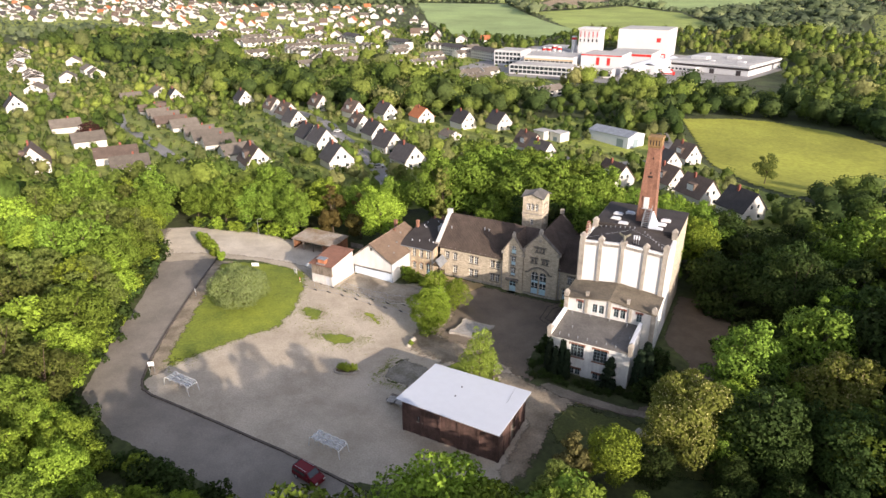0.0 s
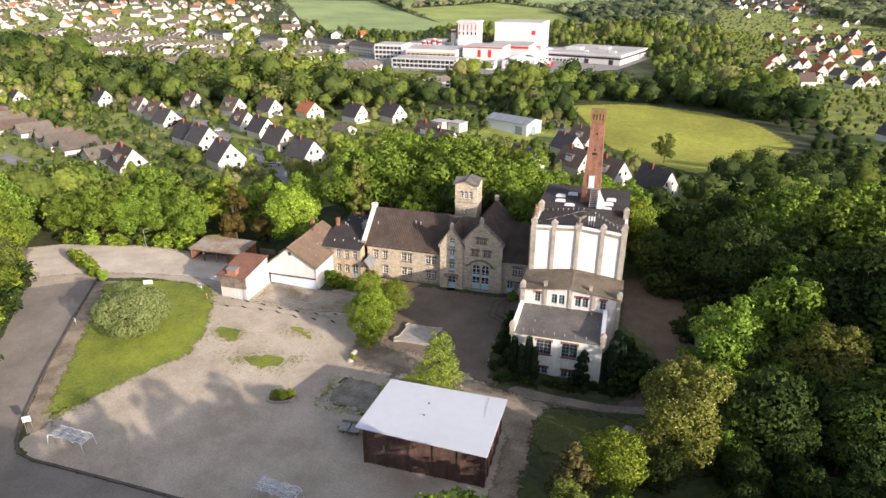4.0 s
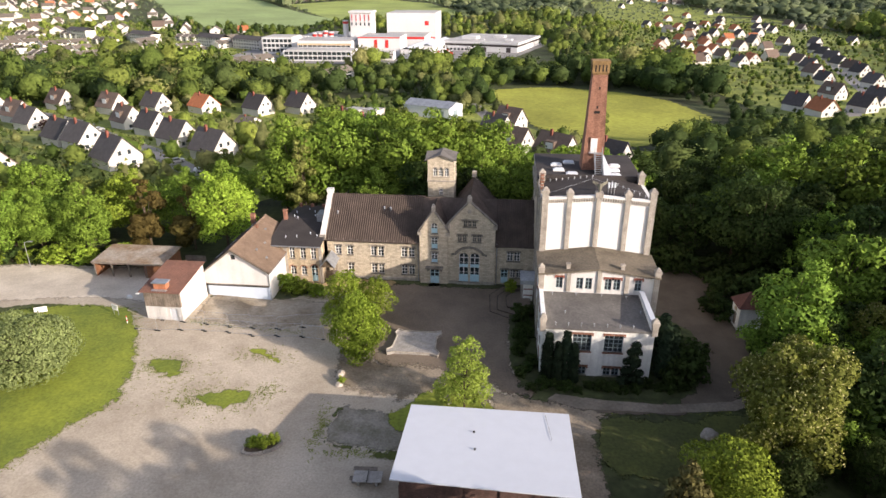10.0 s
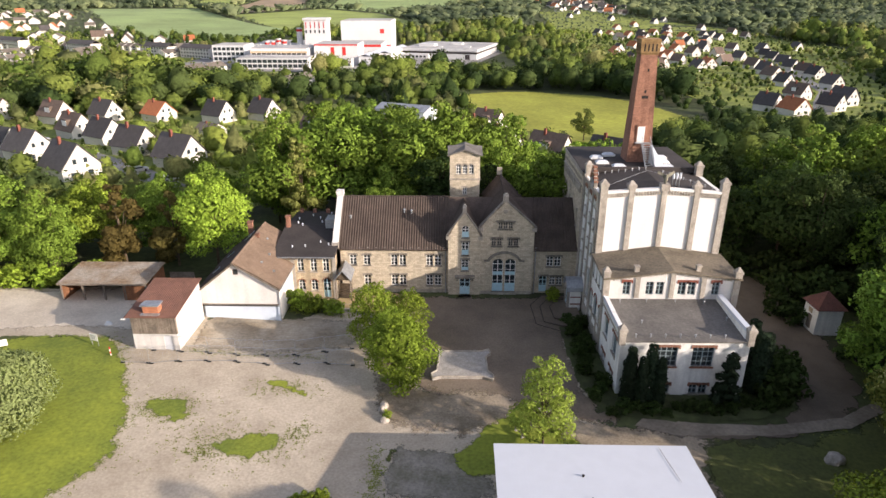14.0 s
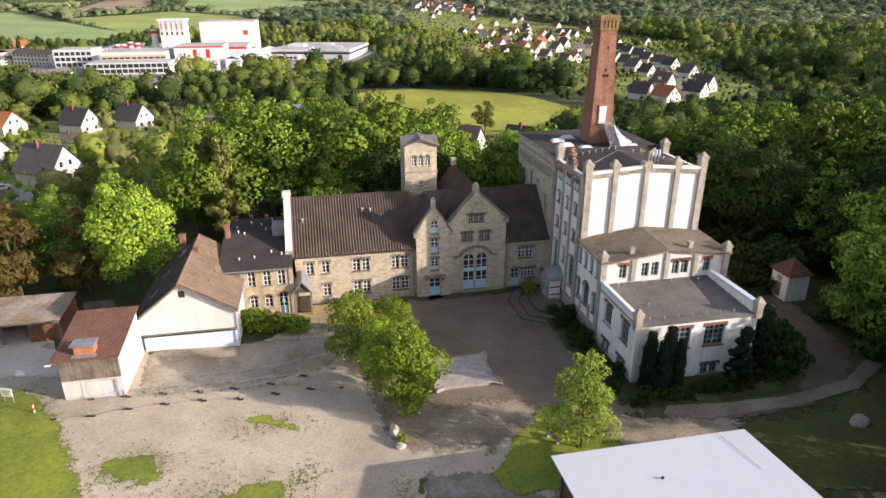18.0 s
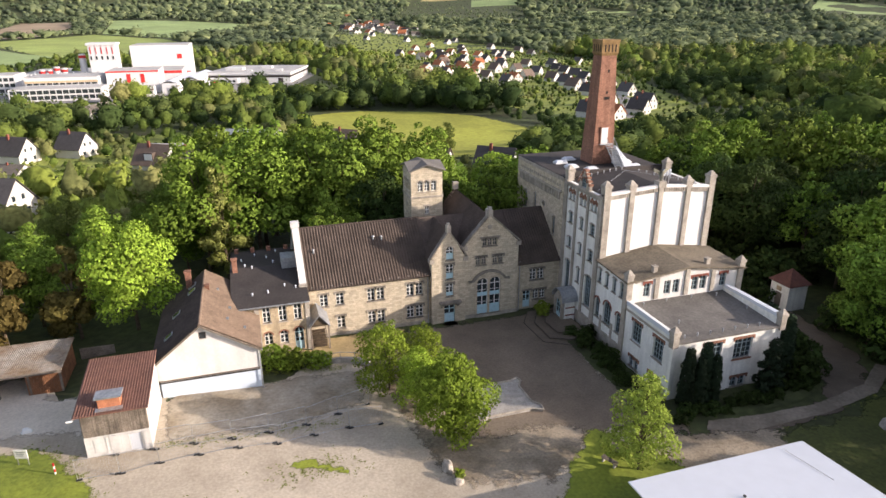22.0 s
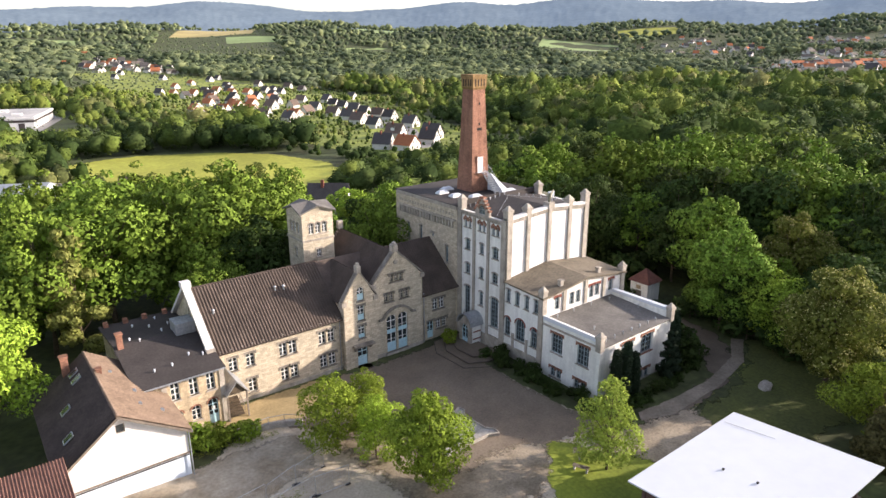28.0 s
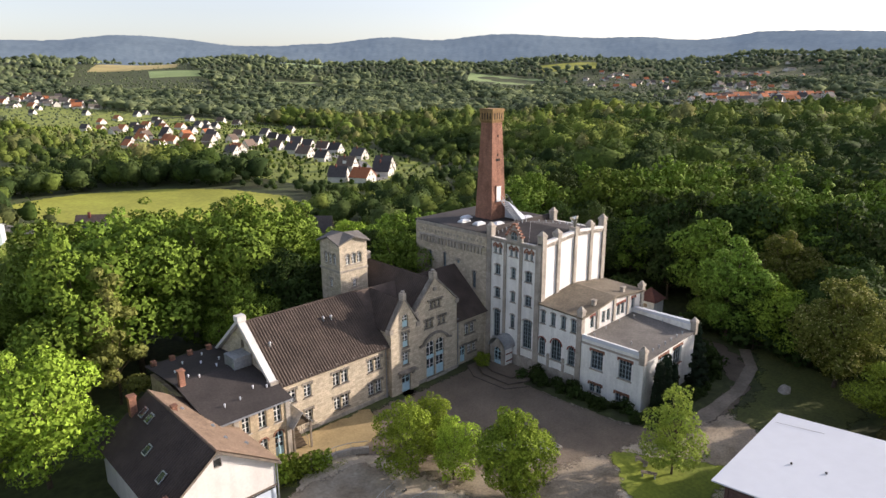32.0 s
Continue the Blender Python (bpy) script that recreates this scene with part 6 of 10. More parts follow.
drape("garden_path", [(1, 63.4), (13.5, 64.4), (20.5, 66.5), (25.0, 72), (26, 78), (27, 83), (27.0, 90), (26.5, 98), (25, 108), (13.8, 108), (13.8, 96), (13.8, 89), (18.6, 83), (20.2, 79), (17.0, 70.5), (13.8, 67), (3.4, 66.2), (-1, 66.8)], 0.085, M_PATH, "brown gravel path round the white building", "path", 0.2, thin=0.3)
M_STRIP = material("worn_concrete", (0.235, 0.20, 0.155), 0.95, 0, 0.2, 0.25, 0.3, 14, (0.165, 0.138, 0.105))
drape("paved_strip", [(-0.7, 66.0), (0.4, 67.2), (6, 66.5), (12.5, 66.3), (20, 67.6), (25, 70.4), (26, 69.2), (20, 66.0), (12.5, 64.8), (6, 64.7), (3.2, 64.6)], 0.11, M_STRIP, "pale concrete path strip", "path", 0.05)
drape("verge", [(-56.0, 38.2), (-59.4, 41.4), (-65.6, 50.6), (-74.4, 65.3), (-80.4, 75.8), (-76.5, 77.2), (-71.5, 67), (-62.5, 52), (-57, 43), (-54.8, 40)], 0.06, M_DIRT, "strip of bare earth between kerb and lawn", "verge", 0.1, 2.0, 31)
drape("lawn", [(-54.9, 39.6), (-53.2, 46.1), (-50.4, 53.9), (-47.7, 59.5), (-48.7, 65.8), (-52.8, 73.3), (-56.0, 78.5), (-59.2, 80.9), (-68.0, 81.0), (-73.8, 79.0), (-79.2, 75.9), (-73.0, 66), (-64.4, 52), (-58.2, 42.0)], 0.10, M_LAWN, "bright green mown lawn beside the drive", "lawn", 0.22, thin=1.9)
drape("lawn_patch", [(-49.6, 67.9), (-47.3, 69.0), (-44.5, 68.7), (-43.7, 65.7), (-44.6, 64.4), (-48.4, 66.0)], 0.075, M_LAWN, "ragged grass patch in the gravel", "grass", 0.3, 0.6, 3, thin=0.9)
drape("lawn_patch", [(-41.2, 61.8), (-39.0, 63.7), (-34.4, 64.7), (-34.1, 61.8), (-36.1, 60.1), (-39.5, 60.5)], 0.075, M_LAWN, "ragged grass patch in the gravel", "grass", 0.3, 0.6, 4, thin=0.9)
drape("lawn_patch", [(-38.9, 71.8), (-37.2, 73.1), (-33.3, 71.1), (-33.4, 69.8), (-35.8, 70.7)], 0.075, M_LAWN, "ragged grass patch in the gravel", "grass", 0.3, 0.6, 5, thin=0.6)
drape("cobbled_patch", [(-24.6, 60.4), (-23.4, 63.4), (-15.0, 62.0), (-14.0, 56.0), (-19, 55.2), (-24.7, 56.2)], 0.07, M_COBBLE, "rough dark cobbled square with weeds", "paving", 0.3, 1.0, 6, thin=1.2)
drape("lawn_corner", [(-18.6, 62.2), (-14.6, 66.8), (-10.6, 70.6), (-8.6, 67.4), (-5.8, 63.6), (-4.2, 59.5), (-4.5, 58), (-18.2, 58.4)], 0.11, M_LAWN, "triangle of grass under the young tree", "grass", 0.5, 1.5, 7, thin=0.9)
drape("side_lawn", [(3.0, 64.2), (13.6, 64.4), (19.7, 66.2), (26, 70), (34, 66), (28, 56.4), (16, 52), (3.8, 54.7)], 0.07, M_ROUGH, "rough lawn beside the path, its shade put into a darker green", "lawn", 0.6, 2.0, 8, thin=1.2)
drape("planting_bed", [(-5.0, 86), (-1.5, 89.3), (-1.3, 71.2), (11.7, 71.2), (11.7, 79.6), (13.4, 79.6), (13.4, 92), (15, 88), (19.6, 83), (19.5, 78), (16.4, 70.4), (12.6, 67.3), (3.5, 66.7), (-3.3, 68.2), (-4.8, 72.3), (-5.1, 80)], 0.12, M_UNDER, "dark planted bed round the white building", "bed", 0.15, 1.5, 9)


def grass_tufts():
    """Tufts of grass strewn over the lawns' margins and in the gravel."""
    rng = np.random.default_rng(41)
    spots = []
    for x, y, sx, sy, n in ((-46.4, 66.8, 1.9, 1.3, 240), (-37.5, 62.2, 2.4, 1.4, 320), (-36.0, 71.3, 1.9, 0.8, 150), (-42.5, 62.8, 3.0, 2.6, 90), (-33.0, 64.3, 0.8, 0.8, 90), (-25, 59, 0.5, 2.0, 140), (-19, 55.3, 3.4, 0.4, 150), (-23, 68.3, 0.8, 0.6, 80), (-41, 60.8, 0.8, 0.5, 60)):
        spots.append(np.stack([rng.normal(x, sx, n), rng.normal(y, sy, n)], -1))
    edge = [(-59.6, 79.6), (-57.2, 77.4), (-54.4, 72.2), (-50.6, 65.0), (-49.7, 59.5), (-52.2, 54.5), (-54.8, 46.5), (-56.2, 40.5)]
    for (ax, ay), (bx, by) in zip(edge[:-1], edge[1:]):
        n = int(math.hypot(bx - ax, by - ay) * 20)
        f = rng.uniform(0, 1, n)
        spots.append(np.stack([ax + (bx - ax) * f + np.abs(rng.normal(0, 1.1, n)) - 0.5, ay + (by - ay) * f + rng.normal(0, 0.7, n)], -1))
    for (ax, ay), (bx, by) in (((-16, 62), (-9, 68)), ((-14.5, 58.3), (-4, 58.1)), ((3, 64.2), (19.5, 66.1)), ((-40, 88.2), (-31, 87.2)), ((-49.3, 77.2), (-33, 77.4))):
        n = 130
        f = rng.uniform(0, 1, n)
        spots.append(np.stack([ax + (bx - ax) * f + rng.normal(0, 0.35, n), ay + (by - ay) * f + rng.normal(0, 0.35, n)], -1))
    p = np.concatenate(spots)
    n = len(p)
    z = land(p[:, 0], p[:, 1]) + 0.05
    out = []
    for k in range(5):
        a = rng.uniform(0, 6.28, n)
        r, h = rng.uniform(0.05, 0.22, n), rng.uniform(0.01, 0.06, n)
        c = np.stack([p[:, 0] + np.cos(a) * r, p[:, 1] + np.sin(a) * r, z], -1)
        w = np.stack([-np.sin(a), np.cos(a), 0 * a], -1) * 0.07
        top = c + np.stack([np.cos(a) * 0.12, np.sin(a) * 0.12, h], -1)
        out.append(np.stack([c + w, c - w, top], 1))
    v = np.concatenate(out).reshape(-1, 3)
    me = bpy.data.meshes.new("tufts")
    me.from_pydata(v.tolist(), [], np.arange(len(v)).reshape(-1, 3).tolist())
    me.materials.append(M_TUFT)
    tagged(new("grass_tufts", me), "scattered tufts of grass at the lawn edge and in the gravel", "grass", "", "stuff")


M_TUFT = foliage("grass_blades", (0.20, 0.235, 0.045), 0.3, 0.2)
grass_tufts()
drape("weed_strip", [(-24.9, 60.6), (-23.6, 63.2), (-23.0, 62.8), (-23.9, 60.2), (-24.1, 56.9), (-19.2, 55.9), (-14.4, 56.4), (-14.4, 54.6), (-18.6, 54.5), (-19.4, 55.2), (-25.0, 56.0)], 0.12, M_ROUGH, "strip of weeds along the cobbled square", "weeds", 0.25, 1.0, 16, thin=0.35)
# kerb along the drive
KERB = [(-80.5, 75.9), (-74.5, 65.1), (-65.7, 50.4), (-59.6, 41.1), (-56.2, 36.9), (-54.3, 35.4), (-51.5, 34.9), (-36.9, 35.4), (-26.7, 35.5), (-16.7, 34.7), (-12, 34.2)]
kerb = tagged(new("kerb"), "dark stone kerb along the drive", "kerb", "", "structure")
M_KERB = material("kerb_stone", (0.12, 0.10, 0.085), 0.9, 0, 1.0, 0.3, 0.2, 8, piece=0.15)
for i in range(len(KERB) - 1):
    (ax, ay), (bx, by) = KERB[i], KERB[i + 1]
    d = math.hypot(bx - ax, by - ay)
    n = max(1, round(d / 1.2))
    for k in range(n):
        f0, f1 = k / n, (k + 0.97) / n
        p, q = (ax + (bx - ax) * f0, ay + (by - ay) * f0), (ax + (bx - ax) * f1, ay + (by - ay) * f1)
        nx, ny = -(by - ay) / d * 0.16, (bx - ax) / d * 0.16
        c = [(p[0] - nx, p[1] - ny), (q[0] - nx, q[1] - ny), (q[0] + nx, q[1] + ny), (p[0] + nx, p[1] + ny)]
        bm = bmesh.new()
        z = [ground_z(*v) for v in c]
        solid(bm, [(v[0], v[1], h - 0.1) for v, h in zip(c, z)], [(v[0], v[1], h + 0.22) for v, h in zip(c, z)])
        part("kerbstone", bm, M_KERB, kerb)


# ---- trees ----
def leaf_cloud(rng, centres, radii, count, leaf, squash=0.85, tri=False):
    """Leaves strewn over a set of clumps. Gives vertices and faces."""
    centres, radii = np.asarray(centres, float), np.asarray(radii, float)
    w = radii ** 2 / (radii ** 2).sum()
    pick = rng.choice(len(centres), count * 2, p=w)
    d = rng.normal(size=(count * 2, 3))
    d[:, 2] += 0.25
    d /= np.linalg.norm(d, axis=1)[:, None]
    r = radii[pick] * rng.uniform(0.74, 1.1, count * 2)
    p = centres[pick] + d * r[:, None] * [1, 1, squash]
    inside = np.zeros(len(p), bool)
    for c, q in zip(centres, radii):
        inside |= (((p - c) / [1, 1, squash]) ** 2).sum(1) < (q * 0.66) ** 2
    p, d = p[~inside][:count], d[~inside][:count]
    n = len(p)
    nrm = d + rng.normal(size=(n, 3)) * 0.55
    nrm /= np.linalg.norm(nrm, axis=1)[:, None]
    a = np.cross(nrm, rng.normal(size=(n, 3)))
    a /= np.linalg.norm(a, axis=1)[:, None]
    b = np.cross(nrm, a)
    s = leaf * rng.uniform(0.6, 1.35, n)[:, None]
    mid = centres.mean(0) * [1, 1, 0.8]
    whole = p - mid
    whole /= np.linalg.norm(whole, axis=1)[:, None] + 1e-6
    soft = d * 0.5 + whole * 0.3 + nrm * 0.75
    soft /= np.linalg.norm(soft, axis=1)[:, None]
    away = (np.cross(b, -a) * soft).sum(1) < 0      # every leaf turns its upper side outward
    b = np.where(away[:, None], -b, b)
    if tri:
        v = np.stack([p + a * s * 1.1, p - a * s * 0.6 + b * s, p - a * s * 0.6 - b * s], 1)
    else:
        v = np.stack([p + a * s, p + b * s * 0.62 + nrm * s * 0.18, p - a * s, p - b * s * 0.62 + nrm * s * 0.18], 1)
    return v, soft


def sheet_mesh(v, mats, which=None, soft=None):
    """A mesh from an array of separate polygons (n, corners, 3)."""
    n, k, _ = v.shape
    me = bpy.data.meshes.new("leaves")
    me.vertices.add(n * k)
    me.vertices.foreach_set("co", v.reshape(-1).astype(np.float32))
    me.loops.add(n * k)
    me.loops.foreach_set("vertex_index", np.arange(n * k, dtype=np.int32))
    me.polygons.add(n)
    me.polygons.foreach_set("loop_start", np.arange(0, n * k, k, dtype=np.int32))
    me.update(calc_edges=True)
    for m in mats:
        me.materials.append(m)
    if which is not None:
        me.polygons.foreach_set("material_index", np.asarray(which, dtype=np.int32))
    if soft is not None:        # leaves share the roundness of their clump
        me.polygons.foreach_set("use_smooth", np.ones(n, bool))
        me.normals_split_custom_set_from_vertices(np.repeat(soft, k, axis=0))
    return me


def clumps(rng, h, r, low, count, cone=0.0):
    """Clump centres for a crown of height h and half width r that starts at the share low of its height."""
    cs, rs = [], []
    for k in range(count):
        f = (k + 0.5) / count
        z = h * (low + (1 - low) * (0.08 + 0.86 * f))
        t = (z / h - low) / (1 - low)
        wide = r * (math.sin(math.pi * min(1, 0.12 + 0.86 * t)) ** 0.6 if not cone else (1 - t) ** cone + 0.05)
        a = k * 2.4 + rng.uniform(-0.4, 0.4)
        q = wide * (rng.uniform(0.3, 0.86) if r > 1 else rng.uniform(0.05, 0.3))
        cs.append((math.cos(a) * q, math.sin(a) * q, z + (rng.uniform(-0.05, 0.06) * h if r > 1 else 0)))
        rs.append(max(0.5, wide * (rng.uniform(0.2, 0.4) if k % 3 else rng.uniform(0.38, 0.55))) if r > 1 else max(0.12, wide * rng.uniform(0.6, 0.85)))
    return cs, rs


def tree(name, label, seed, h, r, low, mat, leaves, leaf, count=16, cone=0.0, trunk=0.28, extra=None, category="tree"):
    rng = np.random.default_rng(seed)
    t = thing(name, (0, 0, -400), label, category)
    cs, rs = clumps(rng, h, r, low, count, cone)
    bm = bmesh.new()
    top = h * (0.8 if cone else 0.6)
    bend = rng.uniform(-0.25, 0.25, 2)
    mid = Vector((bend[0], bend[1], h * low))
    tube(bm, (0, 0, -0.6), mid, trunk, trunk * 0.75, 8)
    tube(bm, mid, (bend[0] * 1.5, bend[1] * 1.5, top), trunk * 0.75, trunk * 0.2, 7)
    for c in cs[:: 2] if r > 1.2 else []:
        z0 = h * low * 0.9 + (c[2] - h * low) * 0.45
        tube(bm, (bend[0], bend[1], z0), c, trunk * 0.34, trunk * 0.1, 5)
    part("trunk", bm, M_BARK, t, world_space=False)
    fine = leaves >= 2000
    v, soft = leaf_cloud(rng, cs, rs, int(leaves * 1.3) if fine else leaves, leaf * (0.87 if fine else 1.0), 0.72 if r > 1.2 else 0.85, fine)
    part("crown", sheet_mesh(v, [mat], None, soft), None, t, world_space=False)
    if extra:
        emat, ecount, esize, elabel = extra
        v, soft = leaf_cloud(rng, cs, [q * 1.04 for q in rs], ecount, esize)
        part("blossom", sheet_mesh(v, [emat], None, soft), None, t, elabel, world_space=False)
    return t


M_LEAF_BRIGHT = foliage("bright_leaves", (0.205, 0.285, 0.033), 0.42, 0.12)
M_LEAF_OLIVE = foliage("olive_leaves", (0.14, 0.17, 0.04), 0.35, 0.35)
M_LEAF_BROWN = foliage("brownish_leaves", (0.145, 0.12, 0.035), 0.35, 0.35)
M_LEAF_COPPER = foliage("copper_leaves", (0.055, 0.022, 0.02), 0.35, 0.3)
M_LEAF_DARK = foliage("dark_leaves", (0.045, 0.072, 0.018), 0.4, 0.28)
M_LEAF_SILVER = foliage("silver_leaves", (0.20, 0.24, 0.09), 0.3, 0.25, 0.005)
M_NEEDLE = foliage("dark_needles", (0.022, 0.036, 0.018), 0.35, 0.1)
M_LEAF_FRESH = foliage("fresh_leaves", (0.20, 0.29, 0.034), 0.35, 0.28, 0.008)
M_LEAF_YOUNG = foliage("young_leaves", (0.225, 0.29, 0.05), 0.35, 0.3, 0.005)
M_LEAF_AIRY = foliage("airy_leaves", (0.235, 0.325, 0.04), 0.4, 0.35, 0.005)
M_LEAF_CHEST = foliage("chestnut_leaves", (0.16, 0.182, 0.036), 0.35, 0.28, 0.01)
M_BIRCH = foliage("birch_leaves", (0.25, 0.275, 0.075), 0.35, 0.3, 0.005)
M_LARCH = foliage("larch_needles", (0.135, 0.125, 0.045), 0.35, 0.2, 0.005)
M_BLOSSOM = foliage("cream_blossom", (0.38, 0.35, 0.15), 0.3, 0.3)

def broad_set(share, grow):
    """Five broadleaf trees; share: how many leaves, grow: their size."""
    rows = (("tall broadleaf tree with a full mid-green crown", 11, 15, 5.4, 0.16, M_LEAF, 4400, 0.31, 34), ("tall broadleaf tree with a full mid-green crown", 12, 16, 5.0, 0.2, M_LEAF, 4400, 0.31, 38),
            ("broad tree with bright yellow-green spring leaves", 13, 14, 5.6, 0.14, M_LEAF_BRIGHT, 4600, 0.31, 36), ("wide dark green tree with a dense crown", 14, 15, 5.8, 0.12, M_LEAF_DARK, 4400, 0.33, 38),
            ("loose olive-green broadleaf tree", 15, 14, 4.6, 0.2, M_LEAF_OLIVE, 3600, 0.3, 30))
    return [tree("broadleaf_tree", l, sd, h, r, low, m, int(n * share), leaf * grow, c) for l, sd, h, r, low, m, n, leaf, c in rows]


FINE = broad_set(1.7, 0.68)
BROAD = broad_set(0.8, 0.96)
BROWN_TREE = tree("brown_tree", "tall tree with brownish spring foliage", 16, 14, 3.6, 0.08, M_LEAF_BROWN, 2600, 0.32, 20, 0.6)
CHESTNUT = tree("flowering_chestnut", "broad chestnut tree covered in cream blossom", 17, 13.5, 5.0, 0.14, M_LEAF_CHEST, 11000, 0.2, 40, 0, 0.3, (M_BLOSSOM, 3200, 0.11, "cream flower candles"))
BIRCH = tree("weeping_birch", "slender drooping birch with pale green foliage", 18, 14, 2.9, 0.1, M_BIRCH, 3600, 0.2, 30, 0.42, 0.16)
LARCH = tree("larch_tree", "feathery olive-brown larch with a broad cone", 26, 9.2, 3.4, 0.03, M_LARCH, 5200, 0.2, 34, 0.6, 0.16)
YOUNG = tree("young_tree", "young street tree with light green leaves", 19, 9.3, 3.1, 0.12, M_LEAF_YOUNG, 5400, 0.12, 50, 0.45, 0.14)
COURT_TREE = tree("courtyard_tree", "leafy round-headed tree in the courtyard", 20, 8.8, 3.45, 0.1, M_LEAF_FRESH, 12000, 0.125, 56, 0, 0.2)
LOOSE_TREE = tree("loose_tree", "airy multi-stemmed tree with thin yellow-green foliage", 27, 8.4, 3.5, 0.06, M_LEAF_AIRY, 6200, 0.13, 34, 0, 0.13)
COPPER_TREE = tree("copper_beech", "round dark red copper beech in a garden", 28, 7.5, 3.6, 0.06, M_LEAF_COPPER, 2600, 0.2, 30, 0, 0.2)
CYPRESS = tree("columnar_cypress", "dark narrow columnar conifer against the wall", 21, 7.3, 0.95, 0.01, M_NEEDLE, 4200, 0.13, 60, 0.3, 0.12)
SPRUCE = tree("blue_spruce", "dark conical spruce beside the wall", 22, 6.4, 1.9, 0.04, M_NEEDLE, 2000, 0.2, 24, 1.0, 0.12)
BUSH = tree("round_bush", "large round silver-green willow bush on the lawn", 23, 6.4, 4.6, 0.0, M_LEAF_SILVER, 15000, 0.115, 70, 0, 0.2, None, "bush")
SHRUB = tree("shrub", "low dense green garden shrub", 24, 2.0, 1.5, 0.0, M_LEAF_DARK, 700, 0.16, 12, 0, 0.06, None, "shrub")
SHRUB_B = tree("shrub", "low bright green hedge shrub", 25, 2.2, 1.5, 0.0, M_LEAF_BRIGHT, 800, 0.16, 12, 0, 0.06, None, "shrub")
TEMPLATES = BROAD + FINE + [LARCH, BROWN_TREE, CHESTNUT, BIRCH, YOUNG, COURT_TREE, LOOSE_TREE, COPPER_TREE, CYPRESS, SPRUCE, BUSH, SHRUB, SHRUB_B]
PLANTED = []
rt = random.Random(77)


def plant(t, x, y, size=1.0, wide=1.0, z=None, group=""):
    m = pose(x, y, (ground_z(x, y) if z is None else z) + 0.02, 0, 0, rt.uniform(0, 360)) @ Matrix.Diagonal((size * wide, size * wide, size, 1))
    o = copy_thing(t, m)
    if group:
        o["group"] = group
    PLANTED.append((x, y))
    return o


# single trees
plant(COURT_TREE, -23.9, 71.6, 1.0, 1.0, None, "courtyard trees")
for x, y, s in ((-23.4, 82.4, 0.78), (-27.6, 81.6, 0.92), (-25.4, 77.6, 0.78)):
    plant(LOOSE_TREE, x, y, s, 1.0, None, "courtyard trees")
plant(YOUNG, -9.9, 63.3)
plant(CHESTNUT, 21.4, 57.6, 1.04)
plant(CHESTNUT, 38.8, 70.0, 1.08)
plant(FINE[2], -53.6, 102.2, 1.0)
plant(BUSH, -61.5, 63.5, 1.1, 1.06)
plant(BROWN_TREE, -67, 101.5, 1.02)
plant(BROWN_TREE, -60, 103, 0.9)
plant(BIRCH, -43.4, 114.5, 1.25, 1.0)
plant(LARCH, 9.8, 48.0, 0.86, 0.95)
plant(BROAD[4], 26, 231, 0.78, 1.05)
for x, y, s in ((-214, 140, 1.1), (-92, 181, 0.7), (-177, 224, 0.65)):
    plant(COPPER_TREE, x, y, s, 1.1)
for x, y, s in ((-0.6, 69.7, 0.95), (0.5, 69.3, 0.82), (1.5, 69.9, 0.98), (2.4, 69.4, 0.8), (13.1, 71.8, 1.02), (14.3, 73.0, 0.92), (13.6, 74.8, 1.0)):
    plant(CYPRESS, x, y, s, 1.0 if x < 5 else 1.25, None, "conifers by the white building")
plant(SPRUCE, 9.2, 69.4, 0.95)
plant(SHRUB_B, -4.8, 92.4, 0.85)
for k in range(15):
    plant(SHRUB, -3.1 + rt.uniform(-0.9, 0.9), 70.5 + k * 1.15, rt.uniform(0.45, 0.85), 1.0, None, "bed shrubs")
for k in range(14):
    plant(SHRUB, -2.5 + k * 1.35, 68.0 + rt.uniform(-0.5, 0.7) + 0.03 * k * k * 0.3, rt.uniform(0.4, 0.7), 1.1, None, "bed shrubs")
for x, y, s in ((14.6, 70.6, 1.5), (16.4, 72.4, 1.7), (17.2, 75.2, 1.5), (15.0, 77.4, 1.6), (14.6, 80.6, 1.3), (24.6, 87.4, 1.3), (23.9, 89.2, 1.4)):
    plant(SHRUB, x, y, s, 1.1, None, "bed shrubs")
for k in range(5):
    plant(SHRUB_B, -38.9 + k * 1.45, 88.9 - 0.22 * k + rt.uniform(-0.3, 0.3), 1.15 - 0.1 * k, 1.0, None, "hedge before the annex")
for k in range(7):
    plant(SHRUB_B, -93 + k * 2.2, 83 - k * 1.1 + rt.uniform(-0.5, 0.5), rt.uniform(0.7, 1.1), 1.0, None, "hedge by the drive")

# the woods round the site, tree by tree
def wood(x0, x1, y0, y1, gap, kinds, low, high, seed, keep=lambda x, y: True, group="woods"):
    r = random.Random(seed)
    ny = max(1, int((y1 - y0) / gap))
    nx = max(1, int((x1 - x0) / gap))
    for j in range(ny + 1):
        for i in range(nx + 1):
            x = x0 + i * gap + r.uniform(-0.4, 0.4) * gap + (j % 2) * gap * 0.5
            y = y0 + j * gap + r.uniform(-0.4, 0.4) * gap
            if keep(x, y):
                k, size, wide = r.choice(kinds), r.uniform(low, high), r.uniform(0.9, 1.15)
                # below the drive, sizes are cut to fit the camera's first view
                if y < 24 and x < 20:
                    cap = view_cap(x, y)
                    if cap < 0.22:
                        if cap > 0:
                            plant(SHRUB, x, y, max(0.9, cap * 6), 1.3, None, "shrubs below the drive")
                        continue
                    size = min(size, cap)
                plant(k, x, y, size, wide, None, group)


B, F = BROAD, FINE


